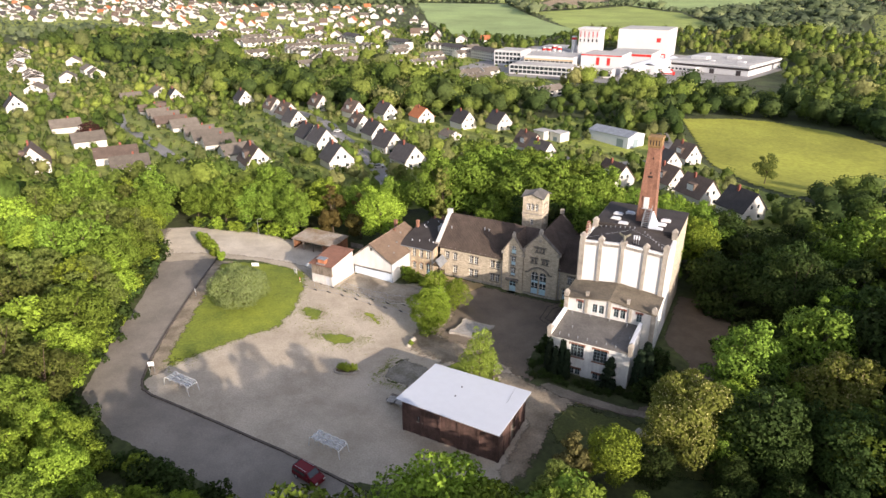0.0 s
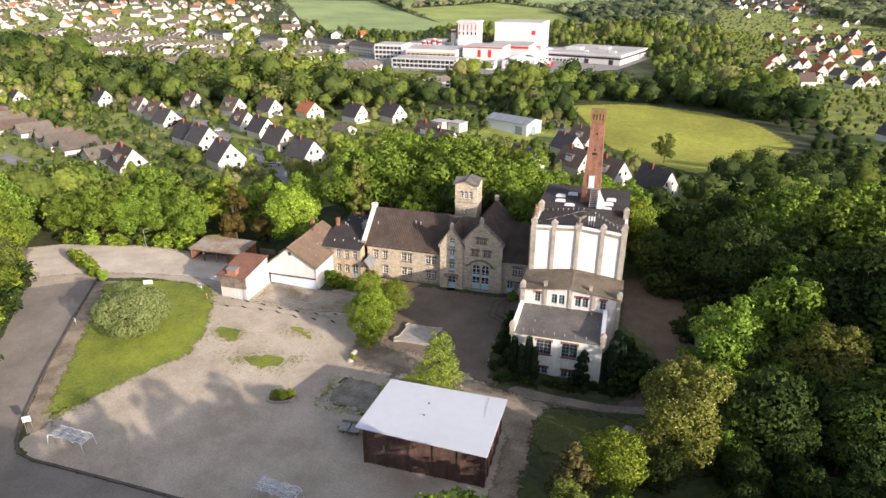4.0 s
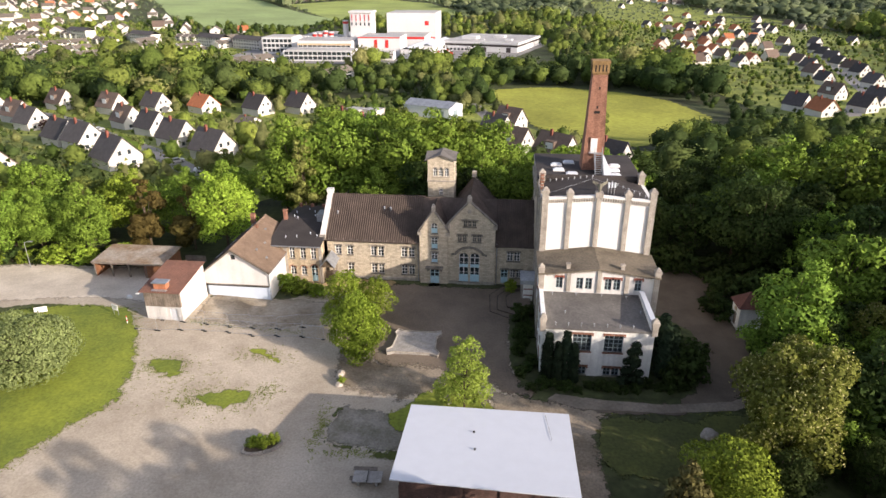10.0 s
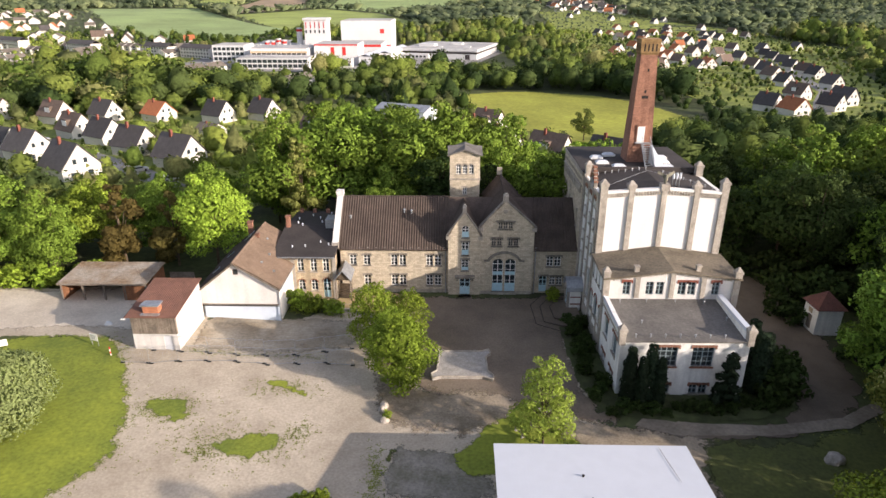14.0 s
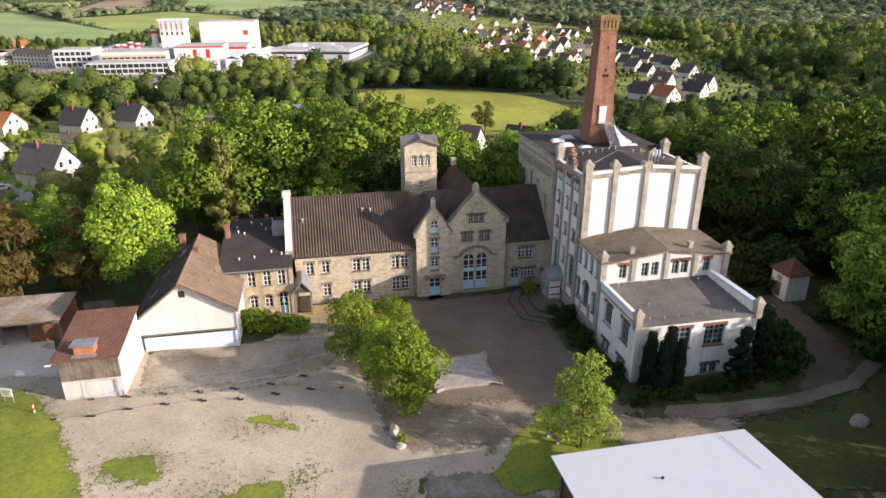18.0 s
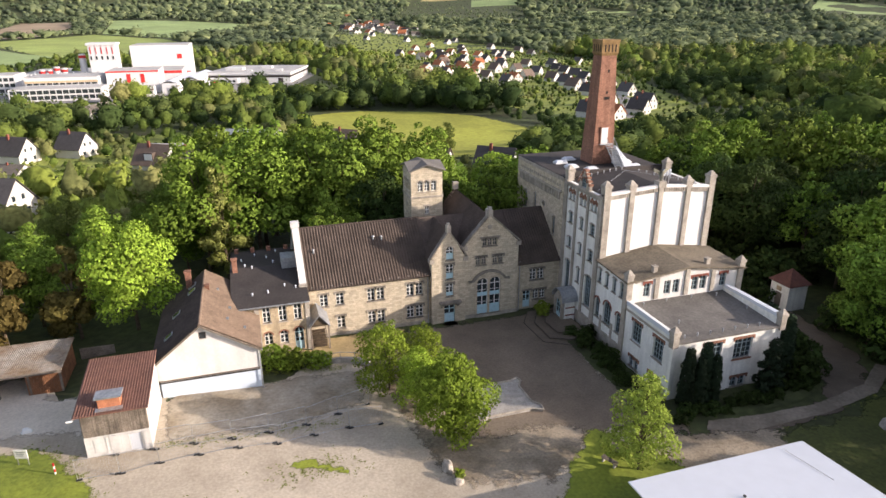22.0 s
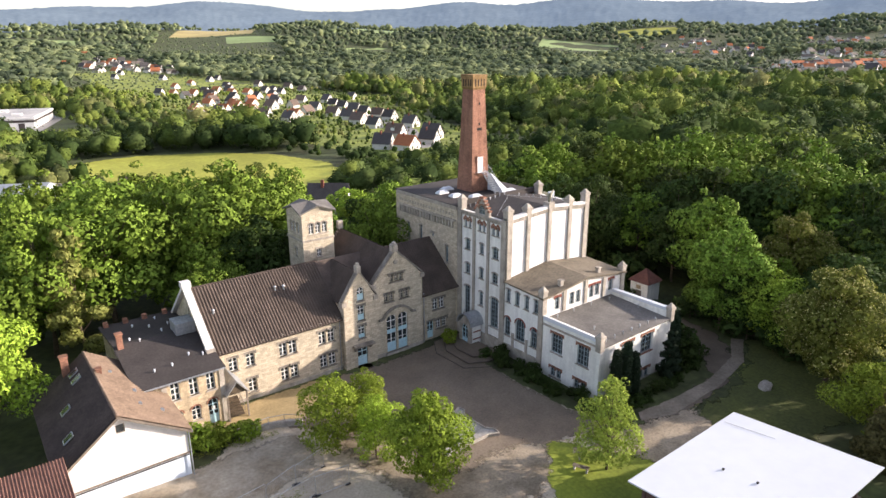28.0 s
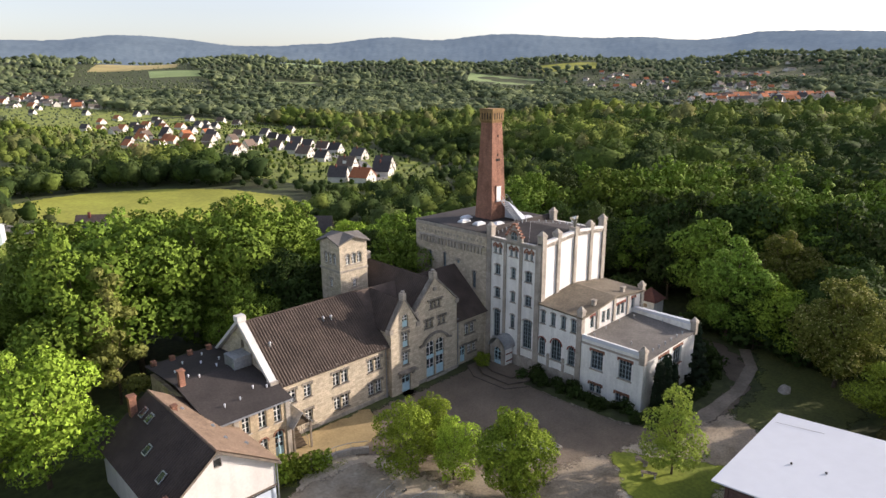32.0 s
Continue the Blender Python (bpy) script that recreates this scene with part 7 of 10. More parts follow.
def view_cap(x, y):
    """Height limit below the drive, fitted to the camera's first view, as a share of a full tree."""
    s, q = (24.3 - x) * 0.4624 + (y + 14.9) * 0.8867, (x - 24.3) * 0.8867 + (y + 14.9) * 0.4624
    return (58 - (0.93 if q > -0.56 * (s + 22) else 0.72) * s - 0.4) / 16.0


DRIVE = lambda y: -64.5 - (y - 30) * 0.8
wood(-92, -54, 98.5, 112, 7.0, [F[0], F[1], F[2], F[4]], 0.72, 0.92, 1, lambda x, y: not (-73 < x < -54 and y < 102) and not (x > -61 and y < 109), "trees behind the car park")
wood(-54, 14, 112, 120, 8.0, [F[0], F[1], F[1], F[3], F[0]], 0.82, 1.05, 2, lambda x, y: not (-56 < x < -29), "trees behind the brewery")
wood(-66, -48, 118, 140, 8.0, [F[0], F[1], F[4], F[1]], 0.62, 0.84, 45, lambda x, y: True, "trees behind the brewery")
wood(-44, -13, 121, 140, 9.0, [F[0], F[1], F[1], F[0]], 1.22, 1.4, 4, lambda x, y: True, "trees behind the brewery")
wood(-11, 17, 121, 140, 8.0, [F[0], F[1], F[2], F[3], F[0]], 0.75, 0.98, 44, lambda x, y: True, "trees behind the brewery")
wood(-128, -62, 22, 98, 7.6, [B[0], B[4], B[2], B[4], B[1]], 0.8, 1.0, 3, lambda x, y: x < DRIVE(y) - 2.5 and not (x > -112 and y > 82), "trees along the drive")
wood(-66, -24, 8, 22, 6.6, [F[2], F[0], F[2]], 0.62, 0.82, 5, lambda x, y: y < 22.5, "trees along the drive")
for k in range(13):
    yy = 20 + k * 5.2
    plant((F[0], F[4], F[2], F[1])[k % 4], DRIVE(yy) + 0.4 + rt.uniform(-0.8, 0.5), yy, rt.uniform(0.72, 0.95), 1.05, None, "trees along the drive")
wood(0, 13, 22, 33, 6.0, [F[2], F[0], F[2], F[4]], 0.98, 1.15, 6, lambda x, y: True, "trees by the storehouse")
wood(15, 28, 22, 30, 6.4, [F[2], F[0]], 0.78, 0.92, 14, lambda x, y: True, "trees by the storehouse")
wood(8, 27, 33, 40, 6.2, [F[2], F[0], F[4]], 0.52, 0.66, 15, lambda x, y: True, "trees by the storehouse")
# tall trees added, mostly out of view, to throw shadows over the car park
for x, y, s in ((14.5, 1.0, 1.72), (12.5, 8.2, 1.62), (13.8, 17.8, 1.52), (15.0, 26.5, 1.34), (16.0, 30.5, 0.92), (8.0, 4.0, 1.5), (9.0, 14.0, 1.2), (3.0, 9.0, 1.2)):
    plant(F[0], x, y, s, 0.85, None, "trees by the storehouse")
plant(F[0], 27, 73, 0.98, 1.1, None, "woods beside the path")
plant(F[2], 27.5, 66, 0.72, 1.1, None, "woods beside the path")
# unseen wood added below the drive for its shade on the car park
wood(-10, 30, -4, 22, 7.0, [B[0], B[3], B[2]], 1.15, 1.32, 12, lambda x, y: True, "trees by the storehouse")
plant(F[2], 14.2, 50.6, 0.58, 1.15, None, "woods beside the path")
# mostly dark kinds: part of this wood's deep shade is put into leaf colour
wood(21, 38, 40, 55, 7.0, [B[3], F[3]], 0.36, 0.5, 7, lambda x, y: math.hypot(x - 21.4, y - 57.6) > 6, "woods beside the path")
wood(36, 56, 26, 58, 8.2, [B[3], B[3], F[3]], 0.55, 0.75, 13, lambda x, y: True, "woods beside the path")
wood(30, 46, 60, 108, 7.6, [B[3], F[3], B[1], B[3]], 0.85, 1.1, 10, lambda x, y: math.hypot(x - 38.8, y - 70) > 7 and not (x < 33 and 78 < y < 92), "woods beside the path")
wood(48, 92, 58, 108, 8.2, [B[3], B[3], B[0], B[1]], 1.08, 1.34, 8, lambda x, y: not (x < 32 and 78 < y < 92), "woods beside the path")
wood(19, 44, 110, 140, 7.6, [B[3], B[3], B[1], B[0]], 0.68, 0.86, 9, lambda x, y: True, "woods beside the path")
wood(48, 84, 110, 140, 8.4, [B[3], B[3], B[1], B[0]], 0.9, 1.1, 49, lambda x, y: True, "woods beside the path")


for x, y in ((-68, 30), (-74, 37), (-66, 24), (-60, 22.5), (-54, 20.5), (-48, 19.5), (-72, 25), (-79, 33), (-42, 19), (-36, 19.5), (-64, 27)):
    size = min(rt.uniform(0.5, 0.68), view_cap(x, y))
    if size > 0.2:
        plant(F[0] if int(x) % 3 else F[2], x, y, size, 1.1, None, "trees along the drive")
wood(-80, -50, 6, 30, 6.2, [F[0], F[0], F[4], F[2]], 0.55, 0.78, 18, lambda x, y: (x < -67 or y < 21) and x < DRIVE(y) + 30 - 0.9 * max(0, y - 16), "trees along the drive")
for k in range(34):
    x = -66 + k * 1.75
    y = (31 - (x + 66) * 0.31 if x < -50 else 26) - rt.uniform(1.6, 5.5)
    plant(SHRUB if k % 3 else SHRUB_B, x, y, rt.uniform(0.9, 1.6), 1.25, None, "shrubs below the drive")
for k in range(8):
    plant(F[1] if k % 2 else F[0], -106 + k * 4.2, 94.5 + k * 0.75, rt.uniform(0.6, 0.8), 1.1, None, "trees behind the car park")
for k in range(24):
    plant(SHRUB_B if k % 3 else SHRUB, -104 + k * 1.75, 92.2 + k * 0.2 - 2.2 * math.exp(-((k - 3) / 5) ** 2) + rt.uniform(0.2, 1.6), rt.uniform(0.8, 1.5), 1.2, None, "shrubs behind the car park")
for k in range(30):
    y = 33 + k * 1.4
    plant(SHRUB_B if k % 4 == 0 else SHRUB, -61.1 - (y - 30) * 0.745 - rt.uniform(1.6, 4.2), y, rt.uniform(1.3, 2.1), 1.25, None, "shrubs along the drive")
wood(27, 31, 58, 79, 5.0, [F[3], F[0], B[3]], 0.5, 0.72, 17, lambda x, y: True, "woods beside the path")
for k in range(26):
    plant(SHRUB, rt.uniform(26, 44), rt.uniform(56, 82), rt.uniform(1.3, 2.2), 1.2, None, "undergrowth beside the path")
for k in range(16):
    plant(SHRUB, rt.uniform(20, 40), rt.uniform(92, 112), rt.uniform(1.3, 2.2), 1.2, None, "undergrowth beside the path")


# ---- far woods and gardens ----
def crown_form(rng, rings, seg, leaves, leaf, lobes=11):
    """A far crown of height 1: a lumpy body with tufts standing off it. Vertices, triangles, normals."""
    lob = rng.normal(size=(lobes, 3))
    lob[:, 2] = np.abs(lob[:, 2]) * 0.9 - 0.25
    lob /= np.linalg.norm(lob, axis=1)[:, None]
    amp = rng.uniform(0.2, 0.5, lobes)

    def skin(d):
        dots = np.clip(d @ lob.T, -1, 1)
        return 0.74 + (amp * np.exp(-(np.arccos(dots) / 0.34) ** 2)).sum(1)

    th = np.linspace(0.12, 2.35, rings)
    ph = np.arange(seg) * 2 * math.pi / seg
    T, P = np.meshgrid(th, ph, indexing="ij")
    P = P + (np.arange(rings) % 2)[:, None] * math.pi / seg
    d = np.stack([np.sin(T) * np.cos(P), np.sin(T) * np.sin(P), np.cos(T)], -1).reshape(-1, 3)
    shape = np.array([0.43, 0.43, 0.47])
    core = d * skin(d)[:, None] * shape * 0.82 + [0, 0, 0.5]
    tris = []
    for r in range(rings - 1):
        for k in range(seg):
            a, b, c, e = r * seg + k, r * seg + (k + 1) % seg, (r + 1) * seg + k, (r + 1) * seg + (k + 1) % seg
            tris += [(a, c, b), (b, c, e)]
    for k in range(1, seg - 1):
        tris.append((0, k, k + 1))
    q = rng.normal(size=(leaves, 3))
    q[:, 2] += 0.15
    q /= np.linalg.norm(q, axis=1)[:, None]
    c = q * (skin(q) * rng.uniform(0.9, 1.07, leaves))[:, None] * shape + [0, 0, 0.5]
    nrm = q + rng.normal(size=q.shape) * 0.6
    nrm /= np.linalg.norm(nrm, axis=1)[:, None]
    a = np.cross(nrm, rng.normal(size=q.shape))
    a /= np.linalg.norm(a, axis=1)[:, None]
    b = np.cross(nrm, a)
    s = leaf * rng.uniform(0.6, 1.4, leaves)[:, None]
    away = (np.cross(b, -a) * (q * 1.0 + nrm * 0.7)).sum(1) < 0
    b = np.where(away[:, None], -b, b)
    v = np.stack([c + a * s * 1.1, c - a * s * 0.6 + b * s, c - a * s * 0.6 - b * s], 1).reshape(-1, 3)
    tris = [t if np.cross(core[t[1]] - core[t[0]], core[t[2]] - core[t[0]]) @ (core[t[0]] + core[t[1]] + core[t[2]] - [0, 0, 1.5]) > 0 else t[::-1] for t in tris]
    tris = np.array(tris + [(len(core) + 3 * k, len(core) + 3 * k + 1, len(core) + 3 * k + 2) for k in range(leaves)])
    # the body's own slopes, softened; tufts lean with the body
    near = lob[np.argmax(q @ lob.T, 1)] if leaves else q
    soft = q * 0.7 + near * 0.3 + nrm * 0.7
    nc = lob[np.argmax(d @ lob.T, 1)] + rng.normal(size=d.shape) * 0.35
    out = np.concatenate([d * 0.8 + nc * 0.35, np.repeat(soft, 3, axis=0)])
    out /= np.linalg.norm(out, axis=1)[:, None]
    return np.concatenate([core, v]), tris, out


def far_crowns(points, sizes, detail, seed, mats, name, label, grove=0.0, flat=1.0, lean=0.0):
    """Many far crowns in one mesh."""
    rng = np.random.default_rng(seed)
    forms = [crown_form(rng, *detail) for k in range(7)]
    V, T, S = np.stack([f[0] for f in forms]), forms[0][1], np.stack([f[2] for f in forms])
    pts, sz = np.asarray(points, float), np.asarray(sizes, float)
    n, nv = len(pts), V.shape[1]
    which = rng.integers(0, 7, n)
    a, wide = rng.uniform(0, 6.28, n), rng.uniform(0.85, 1.3, n)
    c, s = np.cos(a)[:, None], np.sin(a)[:, None]
    v, q = V[which], S[which]
    out = np.stack([(v[..., 0] * c - v[..., 1] * s) * (sz * wide)[:, None], (v[..., 0] * s + v[..., 1] * c) * (sz * wide)[:, None], v[..., 2] * (sz * rng.uniform(0.85, 1.25, n))[:, None] * flat], -1) + pts[:, None, :]
    soft = np.stack([q[..., 0] * c - q[..., 1] * s, q[..., 0] * s + q[..., 1] * c, q[..., 2] + lean], -1).reshape(-1, 3)
    soft /= np.linalg.norm(soft, axis=1)[:, None]
    idx = (T[None] + (np.arange(n) * nv)[:, None, None]).reshape(-1).astype(np.int32)
    me = bpy.data.meshes.new(name)
    me.vertices.add(n * nv)
    me.vertices.foreach_set("co", out.reshape(-1).astype(np.float32))
    me.loops.add(len(idx))
    me.loops.foreach_set("vertex_index", idx)
    me.polygons.add(len(idx) // 3)
    me.polygons.foreach_set("loop_start", np.arange(0, len(idx), 3, dtype=np.int32))
    for m in mats:
        me.materials.append(m[0])
    share = np.cumsum([m[1] for m in mats])
    pick = np.minimum(np.searchsorted(share, np.clip(rng.uniform(0, 1, n) * 0.6 + 0.2 + 0.26 * grove, 0.01, 0.99)), len(mats) - 1)
    me.polygons.foreach_set("material_index", np.repeat(pick, len(T)).astype(np.int32))
    me.polygons.foreach_set("use_smooth", np.ones(len(idx) // 3, bool))
    me.update(calc_edges=True)
    me.normals_split_custom_set_from_vertices(soft)
    tone = me.attributes.new("tone", "FLOAT", "POINT")
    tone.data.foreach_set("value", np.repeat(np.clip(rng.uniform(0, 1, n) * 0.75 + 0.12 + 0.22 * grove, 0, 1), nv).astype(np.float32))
    return tagged(new(name, me), label, "woods", "", "stuff")


# ---- the town ----
def inside(poly, x, y):
    c = np.zeros(np.shape(x), bool)
    n = len(poly)
    for i in range(n):
        (x0, y0), (x1, y1) = poly[i], poly[(i + 1) % n]
        c ^= ((y0 > y) != (y1 > y)) & (x < (x1 - x0) * (y - y0) / (y1 - y0 + 1e-9) + x0)
    return c


M_TOWN_WALL = material("town_render", (0.60, 0.575, 0.53), 0.85, 0, 0.3, 0.08, 0, 10, piece=0.08)
M_TOWN_DARK = material("anthracite_tiles", (0.075, 0.068, 0.066), 0.8, 0, 0.4, 0.2, 0, 10, piece=0.3)
M_TOWN_BROWN = material("brown_town_tiles", (0.13, 0.095, 0.075), 0.85, 0, 0.4, 0.2, 0, 10, piece=0.25)
M_TOWN_ORANGE = material("orange_tiles", (0.42, 0.15, 0.065), 0.85, 0, 0.4, 0.2, 0, 10, piece=0.2)
M_ROW_ROOF = material("grey_brown_tiles", (0.15, 0.128, 0.105), 0.85, 0, 0.4, 0.2, 0, 10, piece=0.22)
M_STREET = material("street", (0.26, 0.25, 0.24), 0.9, 0, 0.1, 0.15, 0, 20)


def house(label, l, w, eave, ridge, roof, seed=0, dormer=False, far=False):
    """A gabled house, its ridge along y and a gable towards -y."""
    h = thing("gabled_house", (0, 0, -400), label, "house")
    x, y = w / 2, l / 2
    for nm, s in (("front_gable", Side(-x, -y, 1, 0)), ("rear_gable", Side(x, y, -1, 0))):
        wins = [(w * 0.28, 0.9, 1.3, 1.3), (w * 0.72, 0.9, 1.3, 1.3), (w * 0.36, eave + 0.4, 1.0, 1.25), (w * 0.64, eave + 0.4, 1.0, 1.25)]
        part(nm, wall_panel(s, [(0, -3), (w, -3), (w, eave), (w / 2, ridge), (0, eave)], [opening(u, v, a, b) for u, v, a, b in wins], 0.3), M_TOWN_WALL, h, world_space=False)
        for u, v, a, b in wins:
            if far:
                if nm == "front_gable":
                    o = new("window", mesh_of(boxes((-a / 2, a / 2, -0.02, 0.04, 0, b)), M_GLASS))
                    o.parent, o.matrix_basis = h, s.turn(u, v, -0.12)
                continue
            casing, pane, _, _ = window_meshes(a, b, 0, 1, 1, M_FRAME, 0)
            o = new("window", casing)
            o.parent, o.matrix_basis = h, s.turn(u, v, -0.12)
            g = new("pane", pane)
            g.parent = o
    part("side_wall", boxes((-x, -x + 0.3, -y + 0.3, y - 0.3, -3, eave)), M_TOWN_WALL, h, world_space=False)
    part("side_wall", boxes((x - 0.3, x, -y + 0.3, y - 0.3, -3, eave)), M_TOWN_WALL, h, world_space=False)
    k = (ridge - eave) / x
    for sg in (-1, 1):
        bm = bmesh.new()
        slab(bm, [(sg * (x + 0.5), -y - 0.4, eave - 0.5 * k + 0.12), (sg * (x + 0.5), y + 0.4, eave - 0.5 * k + 0.12), (0, y + 0.4, ridge + 0.16), (0, -y - 0.4, ridge + 0.16)], 0.15)
        part("roof", bm, roof, h, world_space=False)
    part("chimney", boxes((-0.9, -0.3, y * 0.2, y * 0.2 + 0.7, ridge - 0.9, ridge + 1.0)), M_BRICK_DARK, h, world_space=False)
    if dormer:
        d = boxes((-x * 0.82, -x * 0.35, -1.5, 1.5, eave + 0.5, eave + (ridge - eave) * 0.62))
        part("dormer", d, roof, h, world_space=False)
        part("dormer_face", boxes((-x * 0.82 - 0.05, -x * 0.82 - 0.01, -1.3, 1.3, eave + 0.8, eave + (ridge - eave) * 0.55)), M_FRAME, h, world_space=False)
    return h


HOUSES = [house("white gabled house with a steep dark roof", 9.5, 8.6, 3.4, 8.2, M_TOWN_DARK), house("white gabled house with a steep brown roof and dormer", 10.5, 8.4, 3.4, 8.4, M_TOWN_BROWN, 1, True),
          house("white house with an orange tiled roof", 10, 8.8, 3.2, 7.4, M_TOWN_ORANGE), house("wide pale house with a low grey-brown roof", 12, 10, 3.0, 5.9, M_ROW_ROOF)]
FAR_HOUSES = [house("white gabled house with a steep dark roof", 9.5, 8.6, 3.4, 8.2, M_TOWN_DARK, 0, False, True), house("white gabled house with a brown roof", 10.5, 8.4, 3.4, 8.2, M_TOWN_BROWN, 1, False, True),
              house("white house with an orange tiled roof", 10, 8.8, 3.2, 7.4, M_TOWN_ORANGE, 2, False, True), house("wide pale house with a low grey-brown roof", 12, 10, 3.0, 5.9, M_ROW_ROOF, 3, False, True)]


def small_house(label, l, w, eave, ridge, roof):
    """A house too far off for its windows to be told apart."""
    h = thing("gabled_house", (0, 0, -400), label, "house")
    x, y = w / 2, l / 2
    bm = bmesh.new()
    o = [(-x, -3), (x, -3), (x, eave), (0, ridge), (-x, eave)]
    solid(bm, [(u, -y, v) for u, v in o], [(u, y, v) for u, v in o])
    part("body", bm, M_TOWN_WALL, h, world_space=False)
    k = (ridge - eave) / x
    bm = bmesh.new()
    e = eave - 0.5 * k + 0.15
    o = [(-x - 0.5, e - 0.25), (0, ridge - 0.05), (x + 0.5, e - 0.25), (x + 0.5, e), (0, ridge + 0.25), (-x - 0.5, e)]
    lo, hi = [bm.verts.new((u, -y - 0.4, v)) for u, v in o], [bm.verts.new((u, y + 0.4, v)) for u, v in o]
    for q in range(6):
        bm.faces.new((lo[q], lo[(q + 1) % 6], hi[(q + 1) % 6], hi[q]))
    for r in (lo, hi):
        bm.faces.new((r[0], r[1], r[4], r[5]))
        bm.faces.new((r[1], r[2], r[3], r[4]))
    part("roof", bm, roof, h, world_space=False)
    part("window", boxes((-0.9, 0.9, -y - 0.04, -y - 0.005, 1.0, 2.2)), M_GLASS, h, world_space=False)
    return h


SMALL_HOUSES = [small_house("white gabled house with a steep dark roof", 9.5, 8.6, 3.4, 8.2, M_TOWN_DARK), small_house("white gabled house with a brown roof", 10.5, 8.4, 3.4, 8.2, M_TOWN_BROWN),
                small_house("white house with an orange tiled roof", 10, 8.8, 3.2, 7.4, M_TOWN_ORANGE), small_house("wide pale house with a low grey-brown roof", 12, 10, 3.6, 6.6, M_ROW_ROOF)]
BUNGALOW = house("long low house with a shallow brown roof", 13, 9.5, 2.8, 5.2, M_TOWN_BROWN)
BUILT, REST = [], []


def settle(t, x, y, turn, size=1.0, group=""):
    if t in HOUSES and math.hypot(x, y - 60) > 330:
        t = (FAR_HOUSES if math.hypot(x, y - 60) < 480 else SMALL_HOUSES)[HOUSES.index(t)]
    m = pose(x, y, ground_z(x, y), 0, 0, turn) @ Matrix.Scale(size, 4)
    BUILT.append((x, y, 8 * size))
    if t in SMALL_HOUSES and math.hypot(x, y - 60) > 820:
        REST.append((t, m))
        return
    o = copy_thing(t, m)
    if group:
        o["group"] = group


rh = random.Random(5)
BELT = [(-900, 500), (-759, 448), (-642, 412), (-504, 376), (-388, 332), (-300, 290), (-268, 292), (-209, 286), (-161, 292), (-134, 306), (-112, 332), (-128, 346), (-171, 328), (-196, 334), (-242, 346), (-298, 352), (-356, 380), (-596, 545), (-701, 575), (-900, 620)]     # the old wood between estate and town
TOWN_EDGE = [(-830, 1440), (-530, 958), (-372, 770), (-262, 790), (-30, 900), (-20, 1500)]
D, BR, OR, LO = HOUSES
# gable ends towards the sun: apex of each front gable, by the street
for x, y, k in ((-255, 268, D), (-220, 255, BR), (-202, 245, BR), (-183, 228, D), (-204, 275, BR), (-175, 268, BR), (-149, 236, BR), (-131, 222, D), (-109, 198, D), (-86, 175, D), (-157, 272, D), (-136, 274, OR), (-110, 271, D),
                (-93, 277, D), (-146, 194, D), (-134, 187, D), (-105, 158, D), (-124, 138, BR), (-296, 253, D), (-324, 265, LO), (-439, 303, LO), (-186, 101, BR), (-313, 169, D), (-62, 236, BR), (-50, 217, D)):
    settle(k, x - 4.3, y + 2.3, 62 + rh.uniform(-5, 5), 1.06, "houses in the near estate")
settle(LO, -108, 246, 62, 0.72, "houses in the near estate")
for x, y, k, t in ((-16, 194, BR, 52), (-6, 236, D, 50), (-1, 253, BR, 52), (0, 202, BR, 52), (12, 184, BR, 50), (25, 170, D, 50)):
    settle(k, x - 4, y + 3, t, 1.0, "houses by the meadow")
for x, y in ((119, 580), (138, 648), (149, 608), (191, 703), (215, 759), (195, 656), (222, 659), (165, 872), (176, 853), (212, 969), (250, 1022), (130, 626), (174, 640), (163, 690), (127, 291)):
    settle(OR if rh.random() < 0.75 else D, x, y, rh.uniform(10, 35), 1.0, "houses in the village")
for x, y in ((127, 559), (130, 528), (137, 511), (160, 542), (252, 664), (330, 966), (303, 852), (295, 810), (337, 836), (347, 901), (276, 652), (318, 672), (220, 570), (201, 501), (192, 461), (180, 426), (171, 391), (152, 338),
             (253, 596), (244, 562), (233, 522), (222, 487), (216, 457), (209, 430), (191, 378), (163, 318), (122, 304), (149, 302), (318, 1103), (296, 1076), (290, 1236), (209, 1272), (202, 1383), (262, 900), (280, 960), (240, 1130), (180, 1180)):
    settle(rh.choice((D, D, BR)), x, y, rh.uniform(15, 35), rh.uniform(0.9, 1.05), "houses in the village")
for x, y in ((-271, 215), (-237, 195), (-212, 184), (-189, 172), (-167, 161), (-147, 151), (-177, 124), (-161, 117), (-208, 135), (-243, 149), (-349, 213), (-323, 242), (-279, 233), (-226, 189), (-178, 166), (-254, 205)):
    settle(LO if rh.random() < 0.7 else BUNGALOW, x, y, -32 + rh.uniform(-5, 5), rh.uniform(0.9, 1.05), "low houses on the slope")
for x, y in ((-468, 317), (-539, 352), (-402, 233), (-440, 280)):
    settle(rh.choice((LO, D)), x, y, rh.uniform(40, 70), 1.1, "houses on the slope")


for k in range(120):
    x, y = rh.uniform(112, 330), rh.uniform(470, 900)
    if abs(x - 130 - (y - 500) * 0.32) > 55 or any((x - a) ** 2 + (y - c) ** 2 < 17 ** 2 for a, c, q in BUILT):
        continue
    settle(rh.choice((OR, OR, D, D, BR)), x, y, 22 + 90 * (rh.random() < 0.4) + rh.uniform(-10, 10), rh.uniform(0.95, 1.1), "houses in the village")


